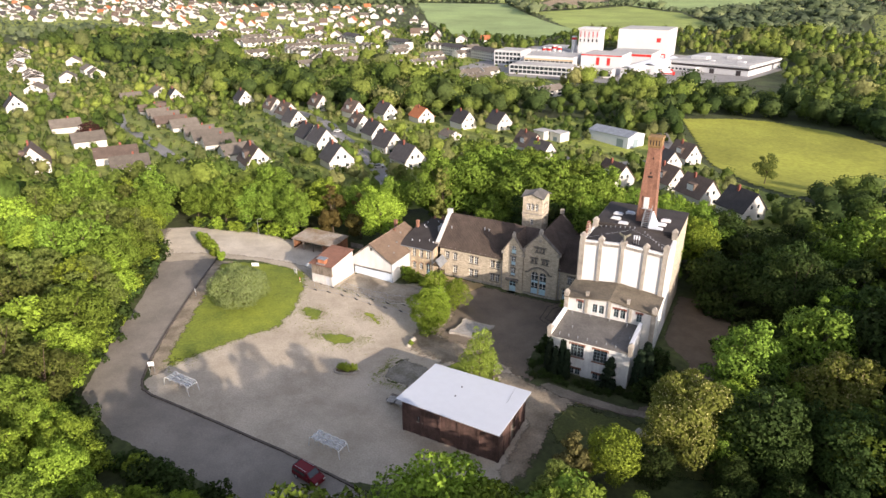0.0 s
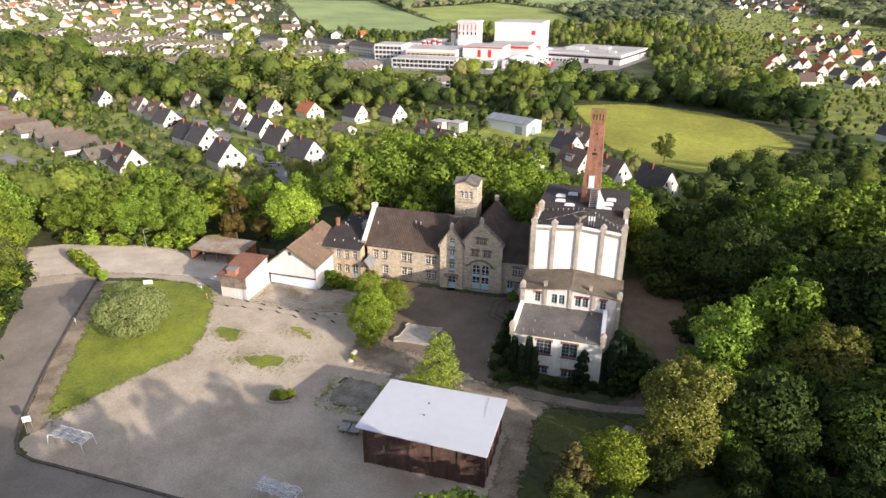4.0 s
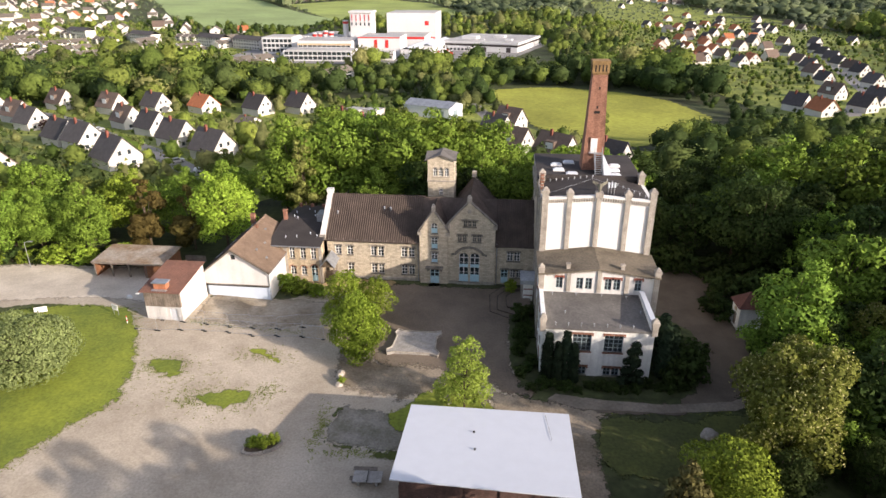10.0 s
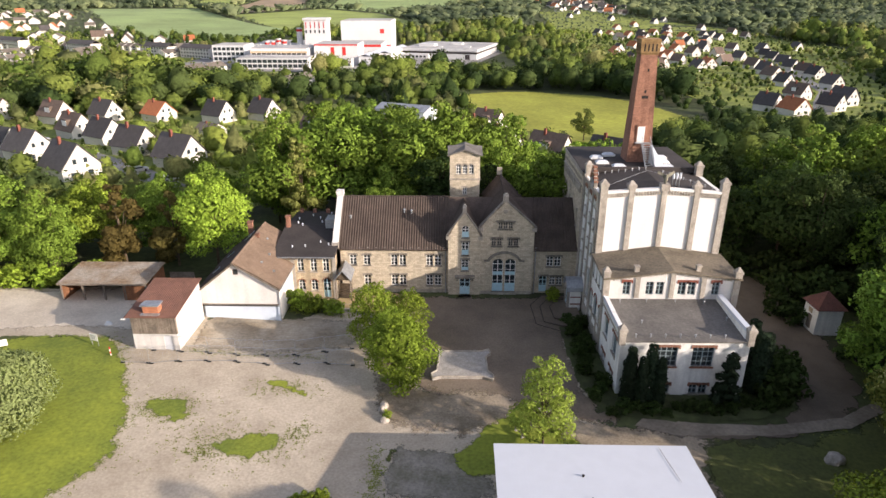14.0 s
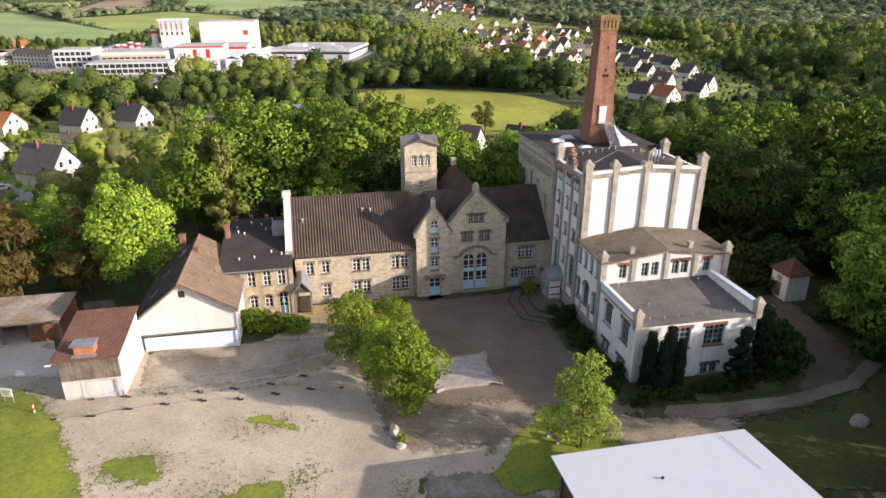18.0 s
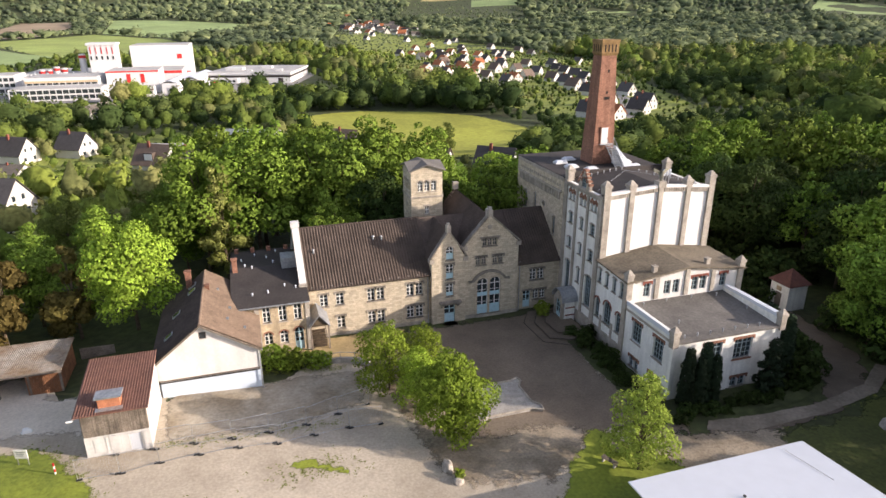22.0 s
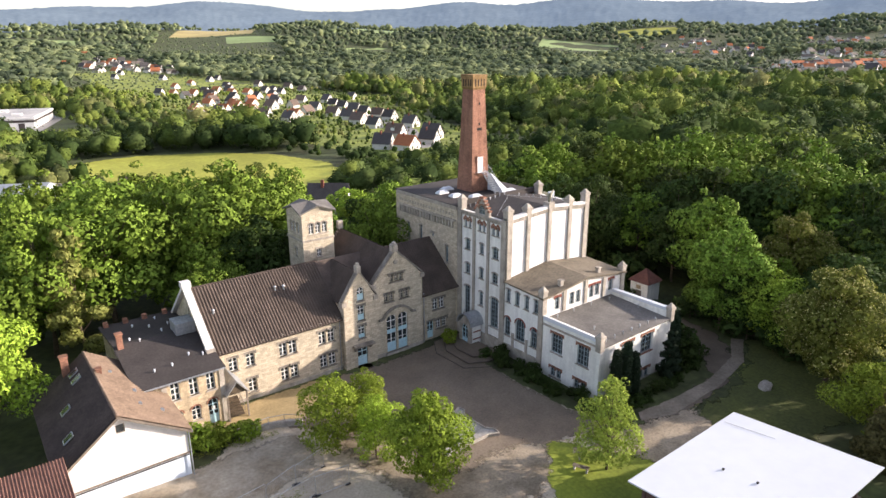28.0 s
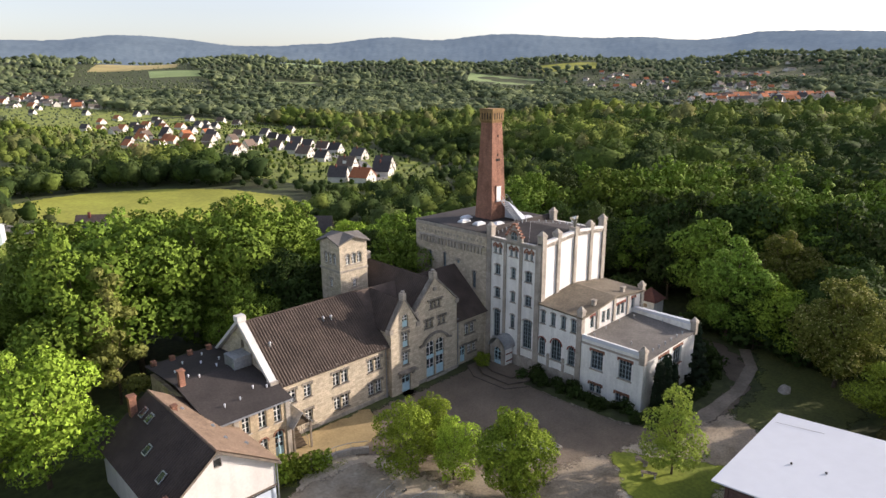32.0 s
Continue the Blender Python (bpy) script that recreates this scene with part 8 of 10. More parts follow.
def terrace(label, n, roof):
    """A row of joined houses with white gables between brown roofs."""
    t = thing("terraced_row", (0, 0, -400), label, "terrace")
    for k in range(n):
        x = (k - n / 2) * 8.2
        dy = (k % 3) * 1.6
        part("house_body", boxes((x, x + 8.0, dy - 5, dy + 5, -3, 4.6)), M_TOWN_WALL, t, world_space=False)
        bm = bmesh.new()
        for sg in (-1, 1):
            slab(bm, [(x - 0.15, dy + sg * 5.5, 4.4), (x + 7.9, dy + sg * 5.5, 4.4), (x + 7.9, dy, 7.2), (x - 0.15, dy, 7.2)], 0.2)
        part("roof", bm, roof, t, world_space=False)
        bm = bmesh.new()
        solid(bm, [(x - 0.2, dy - 5.2, -3), (x - 0.2, dy + 5.2, -3), (x - 0.2, dy + 5.2, 4.7), (x - 0.2, dy, 7.5), (x - 0.2, dy - 5.2, 4.7)], [(x, dy - 5.2, -3), (x, dy + 5.2, -3), (x, dy + 5.2, 4.7), (x, dy, 7.5), (x, dy - 5.2, 4.7)])
        part("party_wall", bm, M_TOWN_WALL, t, world_space=False)
        for u, v in ((3.8, 0.8), (3.8, 2.9)):
            part("window", boxes((x + u - 1.6, x + u + 1.6, dy - 5.03, dy - 4.99, v, v + 1.3)), M_GLASS, t, world_space=False)
    return t


ROW = terrace("row of white terraced houses with grey-brown roofs", 5, M_ROW_ROOF)
ROW_B = terrace("short row of white terraced houses with grey-brown roofs", 3, M_ROW_ROOF)
ROW_RED = terrace("long terrace with red tiled roofs", 5, M_TOWN_ORANGE)
for j in range(6):           # rows of terraces across the slope
    for i in range(13):
        x, y = -660 + i * 44 + (j % 2) * 22 + rh.uniform(-5, 5), 425 + j * 38 + (12 - i) * 5 + rh.uniform(-6, 6)
        if x > -110 or (x > -250 and y > 462) or y < 400 or inside(BELT, x, y) or rh.random() < 0.3:
            continue
        settle(rh.choice((ROW_B, ROW_B, ROW)), x, y, rh.choice((-28, 58, 62, 66)), 1.0, "terraced rows")
        BUILT[-1] = (x, y, 14)
for x, y, k in ((-242, 448, ROW), (-252, 500, ROW), (-192, 418, ROW_B), (-194, 464, ROW), (-163, 440, ROW_B), (-110, 395, ROW_B), (-378, 528, ROW), (-311, 470, ROW), (-421, 550, ROW), (-527, 576, ROW), (-313, 500, ROW_B), (-607, 345, ROW), (-660, 376, ROW), (-465, 268, ROW), (-540, 300, ROW)):
    if all((x - a) ** 2 + (y - c) ** 2 > 26 ** 2 for a, c, q in BUILT):
        settle(k, x, y, 60 if y > 380 else -30, 1.0, "terraced rows")
        BUILT[-1] = (x, y, 15)
for x, y in ((1166, 451), (1174, 417), (1182, 384), (1081, 514), (1122, 482), (1040, 470), (1110, 400)):
    settle(ROW_RED, x, y, -38, 1.35, "red terraces")
    BUILT[-1] = (x, y, 28)
for j in range(18):          # the town beyond, along streets that follow the slope
    for i in range(40):
        x, y = -1560 + i * 33 + (j % 2) * 15 + rh.uniform(-7, 7), 545 + j * 44 + i * 5 + rh.uniform(-9, 9)
        if x > -262 or (x > -690 and y < 660) or y > 1250 + 0.1 * x or rh.random() < 0.36 or inside(TOWN_EDGE, x, y) or inside(BELT, x, y) or any((x - a) ** 2 + (y - c) ** 2 < 20 ** 2 for a, c, q in BUILT[:180]):
            continue
        settle(rh.choice((D, LO, LO, OR, BR, LO)), x, y, 25 + 90 * (rh.random() < 0.3) + rh.uniform(-12, 12), rh.uniform(1.0, 1.3), "houses of the town")
for cx, cy, sx, sy, n in ((265, 1560, 40, 190, 46), (1000, 420, 90, 70, 30), (1640, 960, 80, 70, 18), (2150, 820, 150, 60, 26), (1850, 1200, 110, 60, 14), (1450, 620, 120, 60, 22)):
    for k in range(n):       # far villages
        settle(rh.choice((D, OR, LO, LO)), cx + rh.gauss(0, sx), cy + rh.gauss(0, sy), rh.uniform(0, 90), rh.uniform(1.1, 1.5), "houses of the far villages")
for x, y in ((-364, 627), (-283, 602), (-240, 585), (-451, 658), (2257, 776)):
    o = thing("apartment_block", (0, 0, 0), "long white apartment block with grey pitched roof", "apartment block", "apartment blocks")
    w, d, e = 36, 11, 8.5
    part("wall", boxes((-w / 2, w / 2, -d / 2, d / 2, -3, e)), M_TOWN_WALL, o, world_space=False)
    for sg in (-1, 1):
        bm = bmesh.new()
        slab(bm, [(-w / 2 - 0.4, sg * (d / 2 + 0.5), e - 0.2), (w / 2 + 0.4, sg * (d / 2 + 0.5), e - 0.2), (w / 2 + 0.4, 0, e + 3), (-w / 2 - 0.4, 0, e + 3)], 0.2)
        part("roof", bm, M_TOWN_DARK, o, world_space=False)
    for k in range(10):
        for f in range(3):
            part("window", boxes((-w / 2 + 1.5 + k * 3.5, -w / 2 + 3.1 + k * 3.5, -d / 2 - 0.04, -d / 2 - 0.005, 0.9 + f * 2.75, 2.3 + f * 2.75)), M_GLASS, o, world_space=False)
    o.matrix_basis = pose(x, y, ground_z(x, y), 0, 0, -28)
    BUILT.append((x, y, 22))


def far_town():
    """Houses too far off and too many to count, in one mesh."""
    verts, faces, slot, mats = [], [], [], []
    for t, m in REST:
        for o in t.children:
            me = o.data
            if o.name.startswith("window"):
                continue
            if me.materials[0] not in mats:
                mats.append(me.materials[0])
            k, base = mats.index(me.materials[0]), len(verts)
            verts += [tuple(m @ v.co) for v in me.vertices]
            faces += [tuple(base + i for i in p.vertices) for p in me.polygons]
            slot += [k] * len(me.polygons)
    me = bpy.data.meshes.new("far_town")
    me.from_pydata(verts, [], faces)
    for q in mats:
        me.materials.append(q)
    me.polygons.foreach_set("material_index", slot)
    tagged(new("far_houses", me), "white houses with grey and orange roofs far across the valley", "houses", "", "stuff")


far_town()


# ---- the food works in the valley ----
M_WORK_WHITE = material("works_cladding", (0.60, 0.60, 0.595), 0.5, 0, 0.05, 0.05, 0, 10)
M_WORK_RED = material("works_red", (0.55, 0.035, 0.03), 0.5, 0, 0.1, 0.08)
M_CREAM = material("cream_panels", (0.55, 0.42, 0.27), 0.6, 0, 0.2, 0.15)
M_DARK_BAND = material("dark_cladding", (0.05, 0.042, 0.04), 0.6, 0, 0.3, 0.2)
M_WORK_GREY = material("works_roof", (0.42, 0.41, 0.39), 0.8, 0, 0.05, 0.2, 0, 10)


def works():
    g = -17.2
    f = thing("factory", (-110, 620, g), "white industrial works with red trim, tower and large hall", "factory")
    def block(nm, x0, x1, y0, y1, z, roofed=True):
        o = part(nm, boxes((x0, x1, y0, y1, g - 2, g + z)), M_WORK_WHITE, f)
        if roofed:
            part("flat_roof", boxes((x0 + 0.6, x1 - 0.6, y0 + 0.6, y1 - 0.6, g + z + 0.004, g + z + 0.25)), M_WORK_GREY, o)
        return o
    hall = block("high_bay_hall", -129, -80, 664, 716, 26.5)
    part("sign_panel", boxes((-91, -87, 663.9, 663.99, g + 15, g + 19)), M_WORK_RED, hall, "red square sign")
    for x0, x1 in ((-106, -96), (-94, -88), (-86, -81)):
        part("red_portal", boxes((x0, x1, 663.5, 663.99, g, g + 4.2)), M_WORK_RED, hall, "red loading portal")
        part("gate", boxes((x0 + 1, x1 - 1, 663.4, 663.49, g, g + 3.2)), M_WORK_WHITE, hall)
    t = block("process_tower", -147, -128, 585, 603, 30)
    for k in range(5):
        part("tower_fin", boxes((-145.6 + k * 3.8, -145.0 + k * 3.8, 584.6, 584.95, g + 24, g + 29)), M_WORK_RED, t)
        part("tower_window", boxes((-146 + k * 3.8, -144.9 + k * 3.8, 584.7, 584.97, g + 20, g + 22.5)), M_GLASS, t)
    part("tower_head", boxes((-148, -127, 584, 604, g + 30.3, g + 32)), M_WORK_WHITE, t)
    for x, y, h, r in ((-153, 592, 24, 2.4), (-182, 592, 13, 2.2), (-177, 592, 13, 2.2), (-172, 592, 15, 2.2), (-167, 592, 14, 2.2)):
        silo = bmesh.new()
        tube(silo, (x, y, g), (x, y, g + h), r, r, 16)
        s = part("silo", silo, M_WORK_WHITE, f)
        cap = bmesh.new()
        tube(cap, (x, y, g + h - 3), (x, y, g + h - 1), r + 0.08, r + 0.08, 16)
        part("silo_band", cap, M_WORK_RED, s)
    block("production_hall", -188, -130, 560, 582, 10)
    block("production_hall", -200, -150, 606, 660, 9)
    o = block("office_wing", -180, -126, 498, 520, 7.5)
    for k in range(14):
        for z in (1.0, 4.4):
            part("window_band", boxes((-179 + k * 3.75, -175.8 + k * 3.75, 497.9, 497.98, g + z, g + z + 2.4)), M_GLASS, o)
    o = block("upper_office", -176, -132, 522, 556, 12.5)
    part("cream_band", boxes((-176.1, -131.9, 521.85, 521.98, g + 9.2, g + 10.6)), M_CREAM, o, "cream and ochre parapet band")
    for k in range(11):
        part("window_band", boxes((-175 + k * 3.9, -171.9 + k * 3.9, 521.8, 521.97, g + 8.0, g + 9.1)), M_GLASS, o)
    o = block("office_block", -214, -188, 545, 572, 13)
    for k in range(7):
        for j in range(3):
            part("window_band", boxes((-213 + k * 3.6, -210.2 + k * 3.6, 544.9, 544.98, g + 1.5 + j * 3.8, g + 3.9 + j * 3.8)), M_GLASS, o)
    o = block("process_hall", -128, -94, 530, 566, 15)
    part("red_edge", boxes((-128.2, -93.8, 529.8, 529.95, g + 14.2, g + 15.1)), M_WORK_RED, o)
    for x in (-115, -106):
        part("red_panel", boxes((x, x + 2.6, 529.75, 529.94, g + 7, g + 13)), M_WORK_RED, o)
    o = block("gatehouse", -112, -96, 508, 520, 6)
    part("window_band", boxes((-111, -97, 507.9, 507.98, g + 1.2, g + 3.2)), M_GLASS, o)
    part("brown_band", boxes((-112.1, -95.9, 507.85, 507.97, g + 3.6, g + 4.8)), M_TOWN_BROWN, o)
    for x0, y0, ln in ((-92, 520, 78), (-80, 548, 66)):
        o = thing("loading_hall", (x0, y0, g), "long low white hall with a grey roof", "hall", "loading halls")
        part("wall", boxes((0, 10.5, 0, ln, -2, 7)), M_WORK_WHITE, o, world_space=False)
        bm = bmesh.new()
        slab(bm, [(-0.3, -0.3, 7.02), (-0.3, ln + 0.3, 7.02), (5.2, ln + 0.3, 8.6), (5.2, -0.3, 8.6)], 0.1)
        slab(bm, [(10.8, -0.3, 7.02), (10.8, ln + 0.3, 7.02), (5.3, ln + 0.3, 8.6), (5.3, -0.3, 8.6)], 0.1)
        part("roof", bm, M_METAL_WHITE, o, world_space=False)
        part("gate", boxes((3, 7, -0.06, -0.01, -0.5, 3.8)), M_ZINC, o, world_space=False)
        o.matrix_basis = pose(x0, y0, g, 0, 0, -8)
    o = block("link_hall", -126, -84, 606, 655, 9)
    part("red_band", boxes((-126, -84, 605.85, 605.98, g + 7, g + 9)), M_WORK_RED, o)
    for k in range(12):
        bm = bmesh.new()
        x, y = -183 + (k % 6) * 8.5, 564 + (k // 6) * 10
        tube(bm, (x, y, g + 10), (x, y, g + 12.2), 0.9, 0.9, 10)
        part("roof_fan", bm, M_ZINC, f)
    for x, y, a in ((-62, 560, 20), (-58, 545, 10)):
        lorry = thing("lorry", (x, y, g), "white and red lorry in the works yard", "lorry", "lorries")
        bm = boxes((-5.5, 2.6, -1.25, 1.25, 1.0, 3.9))
        bmesh.ops.bevel(bm, geom=bm.edges[:], offset=0.08, segments=1, affect="EDGES")
        part("box_body", bm, M_WORK_WHITE, lorry, world_space=False)
        part("stripe", boxes((-5.4, 2.5, -1.29, -1.26, 1.3, 2.2)), M_WORK_RED, lorry, world_space=False)
        bm = boxes((2.9, 5.0, -1.2, 1.2, 0.6, 3.2))
        bmesh.ops.bevel(bm, geom=bm.edges[:], offset=0.15, segments=2, affect="EDGES")
        part("cab", bm, M_WORK_RED, lorry, world_space=False)
        for wx in (-4, -2.6, 3.8):
            for sg in (-1, 1):
                bm = bmesh.new()
                tube(bm, (wx, sg * 0.9, 0.5), (wx, sg * 1.24, 0.5), 0.5, 0.5, 12)
                part("wheel", bm, M_GLASS, lorry, world_space=False)
        lorry.matrix_basis = pose(x, y, ground_z(x, y) + 0.27, 0, 0, a)
    s2 = thing("warehouse", (-65, 590, g), "long low white warehouse with dark band under a pale roof", "warehouse")
    part("wall", boxes((0, 68, 0, 78, -2, 6.2)), M_WORK_WHITE, s2, world_space=False)
    part("dark_band", boxes((-0.2, 68.2, -0.2, 78.2, 3.9, 5.4)), M_DARK_BAND, s2, world_space=False)
    part("fascia", boxes((-0.8, 68.8, -0.8, 78.8, 6.204, 7.6)), M_WORK_WHITE, s2, world_space=False)
    part("roof", boxes((0, 68, 0, 78, 7.604, 7.8)), M_WORK_GREY, s2, world_space=False)
    part("office_front", boxes((1, 27, -7, -0.25, -2, 3.6)), M_WORK_WHITE, s2, world_space=False)
    for k in range(7):
        part("window", boxes((2 + k * 3.5, 4.2 + k * 3.5, -7.08, -7.01, 0.8, 2.4)), M_GLASS, s2, world_space=False)
    for x in (36, 58):
        part("dock_door", boxes((x, x + 4, -0.1, -0.02, -0.5, 3.4)), M_DARK_BAND, s2, world_space=False)
    for x, y, a, c, h in ((10, 20, 14, 10, 2.2), (34, 40, 10, 8, 1.8), (52, 16, 6, 5, 1.2), (30, 12, 4, 3, 1.0)):
        part("roof_unit", boxes((x, x + a, y, y + c, 7.804, 7.8 + h)), M_WORK_WHITE, s2, world_space=False)
    s2.matrix_basis = pose(-65, 590, g, 0, 0, -16)
    drape("works_yard", [(-235, 485), (-70, 480), (0, 545), (28, 640), (24, 700), (-240, 720)], 0.25, M_STREET, "grey paved yard of the works", "yard", 0, 8)
    for x0, x1, y0, y1, r in ((-235, 20, 475, 720, 0),):
        for i in range(8):
            for j in range(8):
                BUILT.append((x0 + (x1 - x0) * (i + 0.5) / 8, y0 + (y1 - y0) * (j + 0.5) / 8, 17))
    gz = ground_z(-38, 275)
    h = thing("metal_hall", (-38, 275, gz), "pale grey metal hall with a low pitched roof", "hall")
    part("wall", boxes((-11, 11, -6, 6, -2, 5)), M_METAL_WHITE, h, world_space=False)
    bm = bmesh.new()
    for sg in (-1, 1):
        solid(bm, [(sg * 11, -6, 5.0), (sg * 11, 6, 5.0), (sg * 11, 0, 6.6)], [(sg * 10.9, -6, 5.0), (sg * 10.9, 6, 5.0), (sg * 10.9, 0, 6.6)])
    part("gable", bm, M_METAL_WHITE, h, world_space=False)
    for sg in (-1, 1):
        bm = bmesh.new()
        slab(bm, [(-11.5, sg * 6.4, 4.95), (11.5, sg * 6.4, 4.95), (11.5, 0, 6.75), (-11.5, 0, 6.75)], 0.12)
        part("roof", bm, M_ZINC, h, world_space=False)
    part("gate", boxes((5, 8.5, -6.08, -6.01, -0.4, 3.6)), M_GREYFRAME, h, world_space=False)
    part("gate", boxes((11.01, 11.08, -2.2, 1.4, -0.4, 3.4)), M_GREYFRAME, h, world_space=False)
    h.matrix_basis = pose(-38, 277, gz, 0, 0, -24)
    for x in (-70, -62):
        b = thing("flat_garage", (x, 268, ground_z(x, 268)), "small pale flat-roofed garage block", "garage", "garages")
        part("wall", boxes((-3.2, 3.2, -3, 3, -2, 4)), M_TOWN_WALL, b, world_space=False)
        part("flat_roof", boxes((-3.5, 3.5, -3.3, 3.3, 4.004, 4.3)), M_WORK_GREY, b, world_space=False)
        part("door", boxes((-1.2, 1.2, -3.06, -3.01, -0.3, 2.2)), M_GREYFRAME, b, world_space=False)
        b.matrix_basis = pose(x, 268, ground_z(x, 268), 0, 0, -24)
        BUILT.append((x, 268, 7))
    BUILT.append((-38, 277, 15))
    for x, y in ((-30, 262), (-22, 266), (-48, 262)):
        BUILT.append((x, y, 8))


works()

# ---- streets, meadow and fields ----
def street(pts, wide, name="street"):
    left, right = [], []
    for k, p in enumerate(pts):
        q, o = pts[min(k + 1, len(pts) - 1)], pts[max(k - 1, 0)]
        d = Vector((q[0] - o[0], q[1] - o[1])).normalized()
        left.append((p[0] - d.y * wide / 2, p[1] + d.x * wide / 2))
        right.append((p[0] + d.y * wide / 2, p[1] - d.x * wide / 2))
        BUILT.append((p[0], p[1], wide * 0.8))
    drape(name, left + right[::-1], 0.12, M_STREET, "grey residential street between gardens", "road", 0, 5)


street([(-80, 148), (-92, 162), (-112, 184), (-132, 203), (-156, 224), (-178, 246), (-205, 262), (-232, 272)], 6.5)
street([(138, 288), (158, 326), (180, 362), (192, 400), (205, 440), (222, 490), (238, 540), (262, 600), (290, 690)], 7)
street([(-70, 226), (-50, 232), (-28, 238), (-14, 252), (-14, 276), (-22, 306), (-30, 345), (-40, 390)], 6)
street([(-290, 208), (-250, 180), (-210, 160), (-170, 140), (-140, 128)], 5)
MEADOW = [(-20, 356), (6, 370), (24, 370), (54, 352), (72, 325), (80, 284), (68, 250), (57, 236), (36, 212), (24, 226), (5, 259), (-6, 302)]
drape("meadow", MEADOW, 0.2, M_MEADOW, "open yellow-green hay meadow in the valley", "meadow", 1.0, 6)
FIELDS = [([(-802, 1420), (-510, 958), (-362, 772), (-262, 800), (-235, 930), (-300, 1000), (-420, 1180), (-560, 1420)], M_FIELD, "pale green crop field beyond the works"),
          ([(-250, 930), (-60, 1030), (-165, 1341), (-299, 1464), (-420, 1230), (-310, 1030)], M_CROP, "green crop field beyond the works"),
          ([(-700, 1900), (-640, 1500), (-560, 1450), (-520, 1520), (-560, 1900)], M_CROP, "green crop field on the slope"),
          ([(-550, 1440), (-440, 1260), (-340, 1480), (-420, 1900), (-545, 1900), (-505, 1520)], M_SOIL, "bare brown field on the slope"),
          ([(-290, 1480), (-150, 1380), (60, 1700), (-330, 1900)], M_FIELD, "pale green field on the slope"),
          ([(650, 2526), (760, 2780), (920, 2960), (1130, 2930), (1010, 2600), (921, 2432), (840, 2485)], M_CORN, "ripe yellow field far off"),
          ([(733, 2184), (818, 2420), (937, 2265), (873, 2115)], M_FIELD, "green field far off"),
          ([(1719, 2106), (1758, 2006), (2100, 2300), (2050, 2380)], M_CORN, "ripe yellow field far off"),
          ([(1491, 1528), (1739, 1725), (1768, 1399), (1611, 1302)], M_FIELD, "green field far off"),
          ([(40, 2300), (300, 2250), (340, 2420), (60, 2480)], M_FIELD, "pale green field far off"),
          ([(-150, 2700), (220, 2620), (240, 2800), (-140, 2880)], M_FIELD, "pale green field far off"),
          ([(1000, 1900), (1100, 1780), (1240, 1900), (1120, 2040)], M_FIELD, "pale green field far off"),
          ([(1900, 1500), (2050, 1350), (2200, 1480), (2040, 1640)], M_MEADOW, "green field far off"),
          ([(1300, 2350), (1420, 2250), (1600, 2450), (1480, 2560)], M_FIELD, "green field far off")]
for k, (o, m, l) in enumerate(FIELDS):
    drape("field", o, 0.6, m, l, "field", 0, 12, k)


GARDENS = [[(-40, 232), (-42, 150), (-60, 128), (-100, 116), (-128, 100), (-150, 84), (-235, 86), (-330, 140), (-480, 240), (-700, 360), (-642, 407), (-504, 370), (-388, 326), (-300, 286), (-268, 288), (-209, 280), (-161, 286), (-134, 300), (-100, 312)],
           [(104, 262), (168, 262), (196, 318), (300, 560), (375, 660), (370, 1000), (240, 1400), (150, 1400), (100, 600)], [(-41, 160), (-40, 232), (-100, 312), (-60, 330), (-30, 330), (-10, 300), (2, 258), (20, 224), (36, 205), (48, 176), (30, 156), (-10, 166)],
           [(-90, 405), (-250, 440), (-620, 485), (-1600, 545), (-1600, 1300), (-700, 1000), (-250, 640)]]
M_GARDEN = material("gardens", (0.235, 0.27, 0.05), 0.95, 0, 0.07, 0.4, 0, 12, (0.13, 0.16, 0.04))
for k, g in enumerate(GARDENS):
    drape("gardens", g, 0.08, M_GARDEN, "gardens and verges between the houses", "gardens", 0, 10, k)


def gardens(x, y):
    return inside(GARDENS[0], x, y) | inside(GARDENS[1], x, y) | inside(GARDENS[2], x, y) | inside(GARDENS[3], x, y)


# where lower growth leaves the view to a village open: middle, half width, depth before it
CLEAR = [(265, 1560, 75, 900), (1080, 450, 120, 420), (1640, 960, 90, 380), (2180, 820, 150, 500), (1850, 1200, 110, 400), (1450, 620, 120, 300), (800, 2500, 190, 900), (1660, 1480, 90, 500), (-700, 800, 420, 300), (200, 640, 130, 190), (300, 980, 70, 300), (-330, 900, 260, 420)]


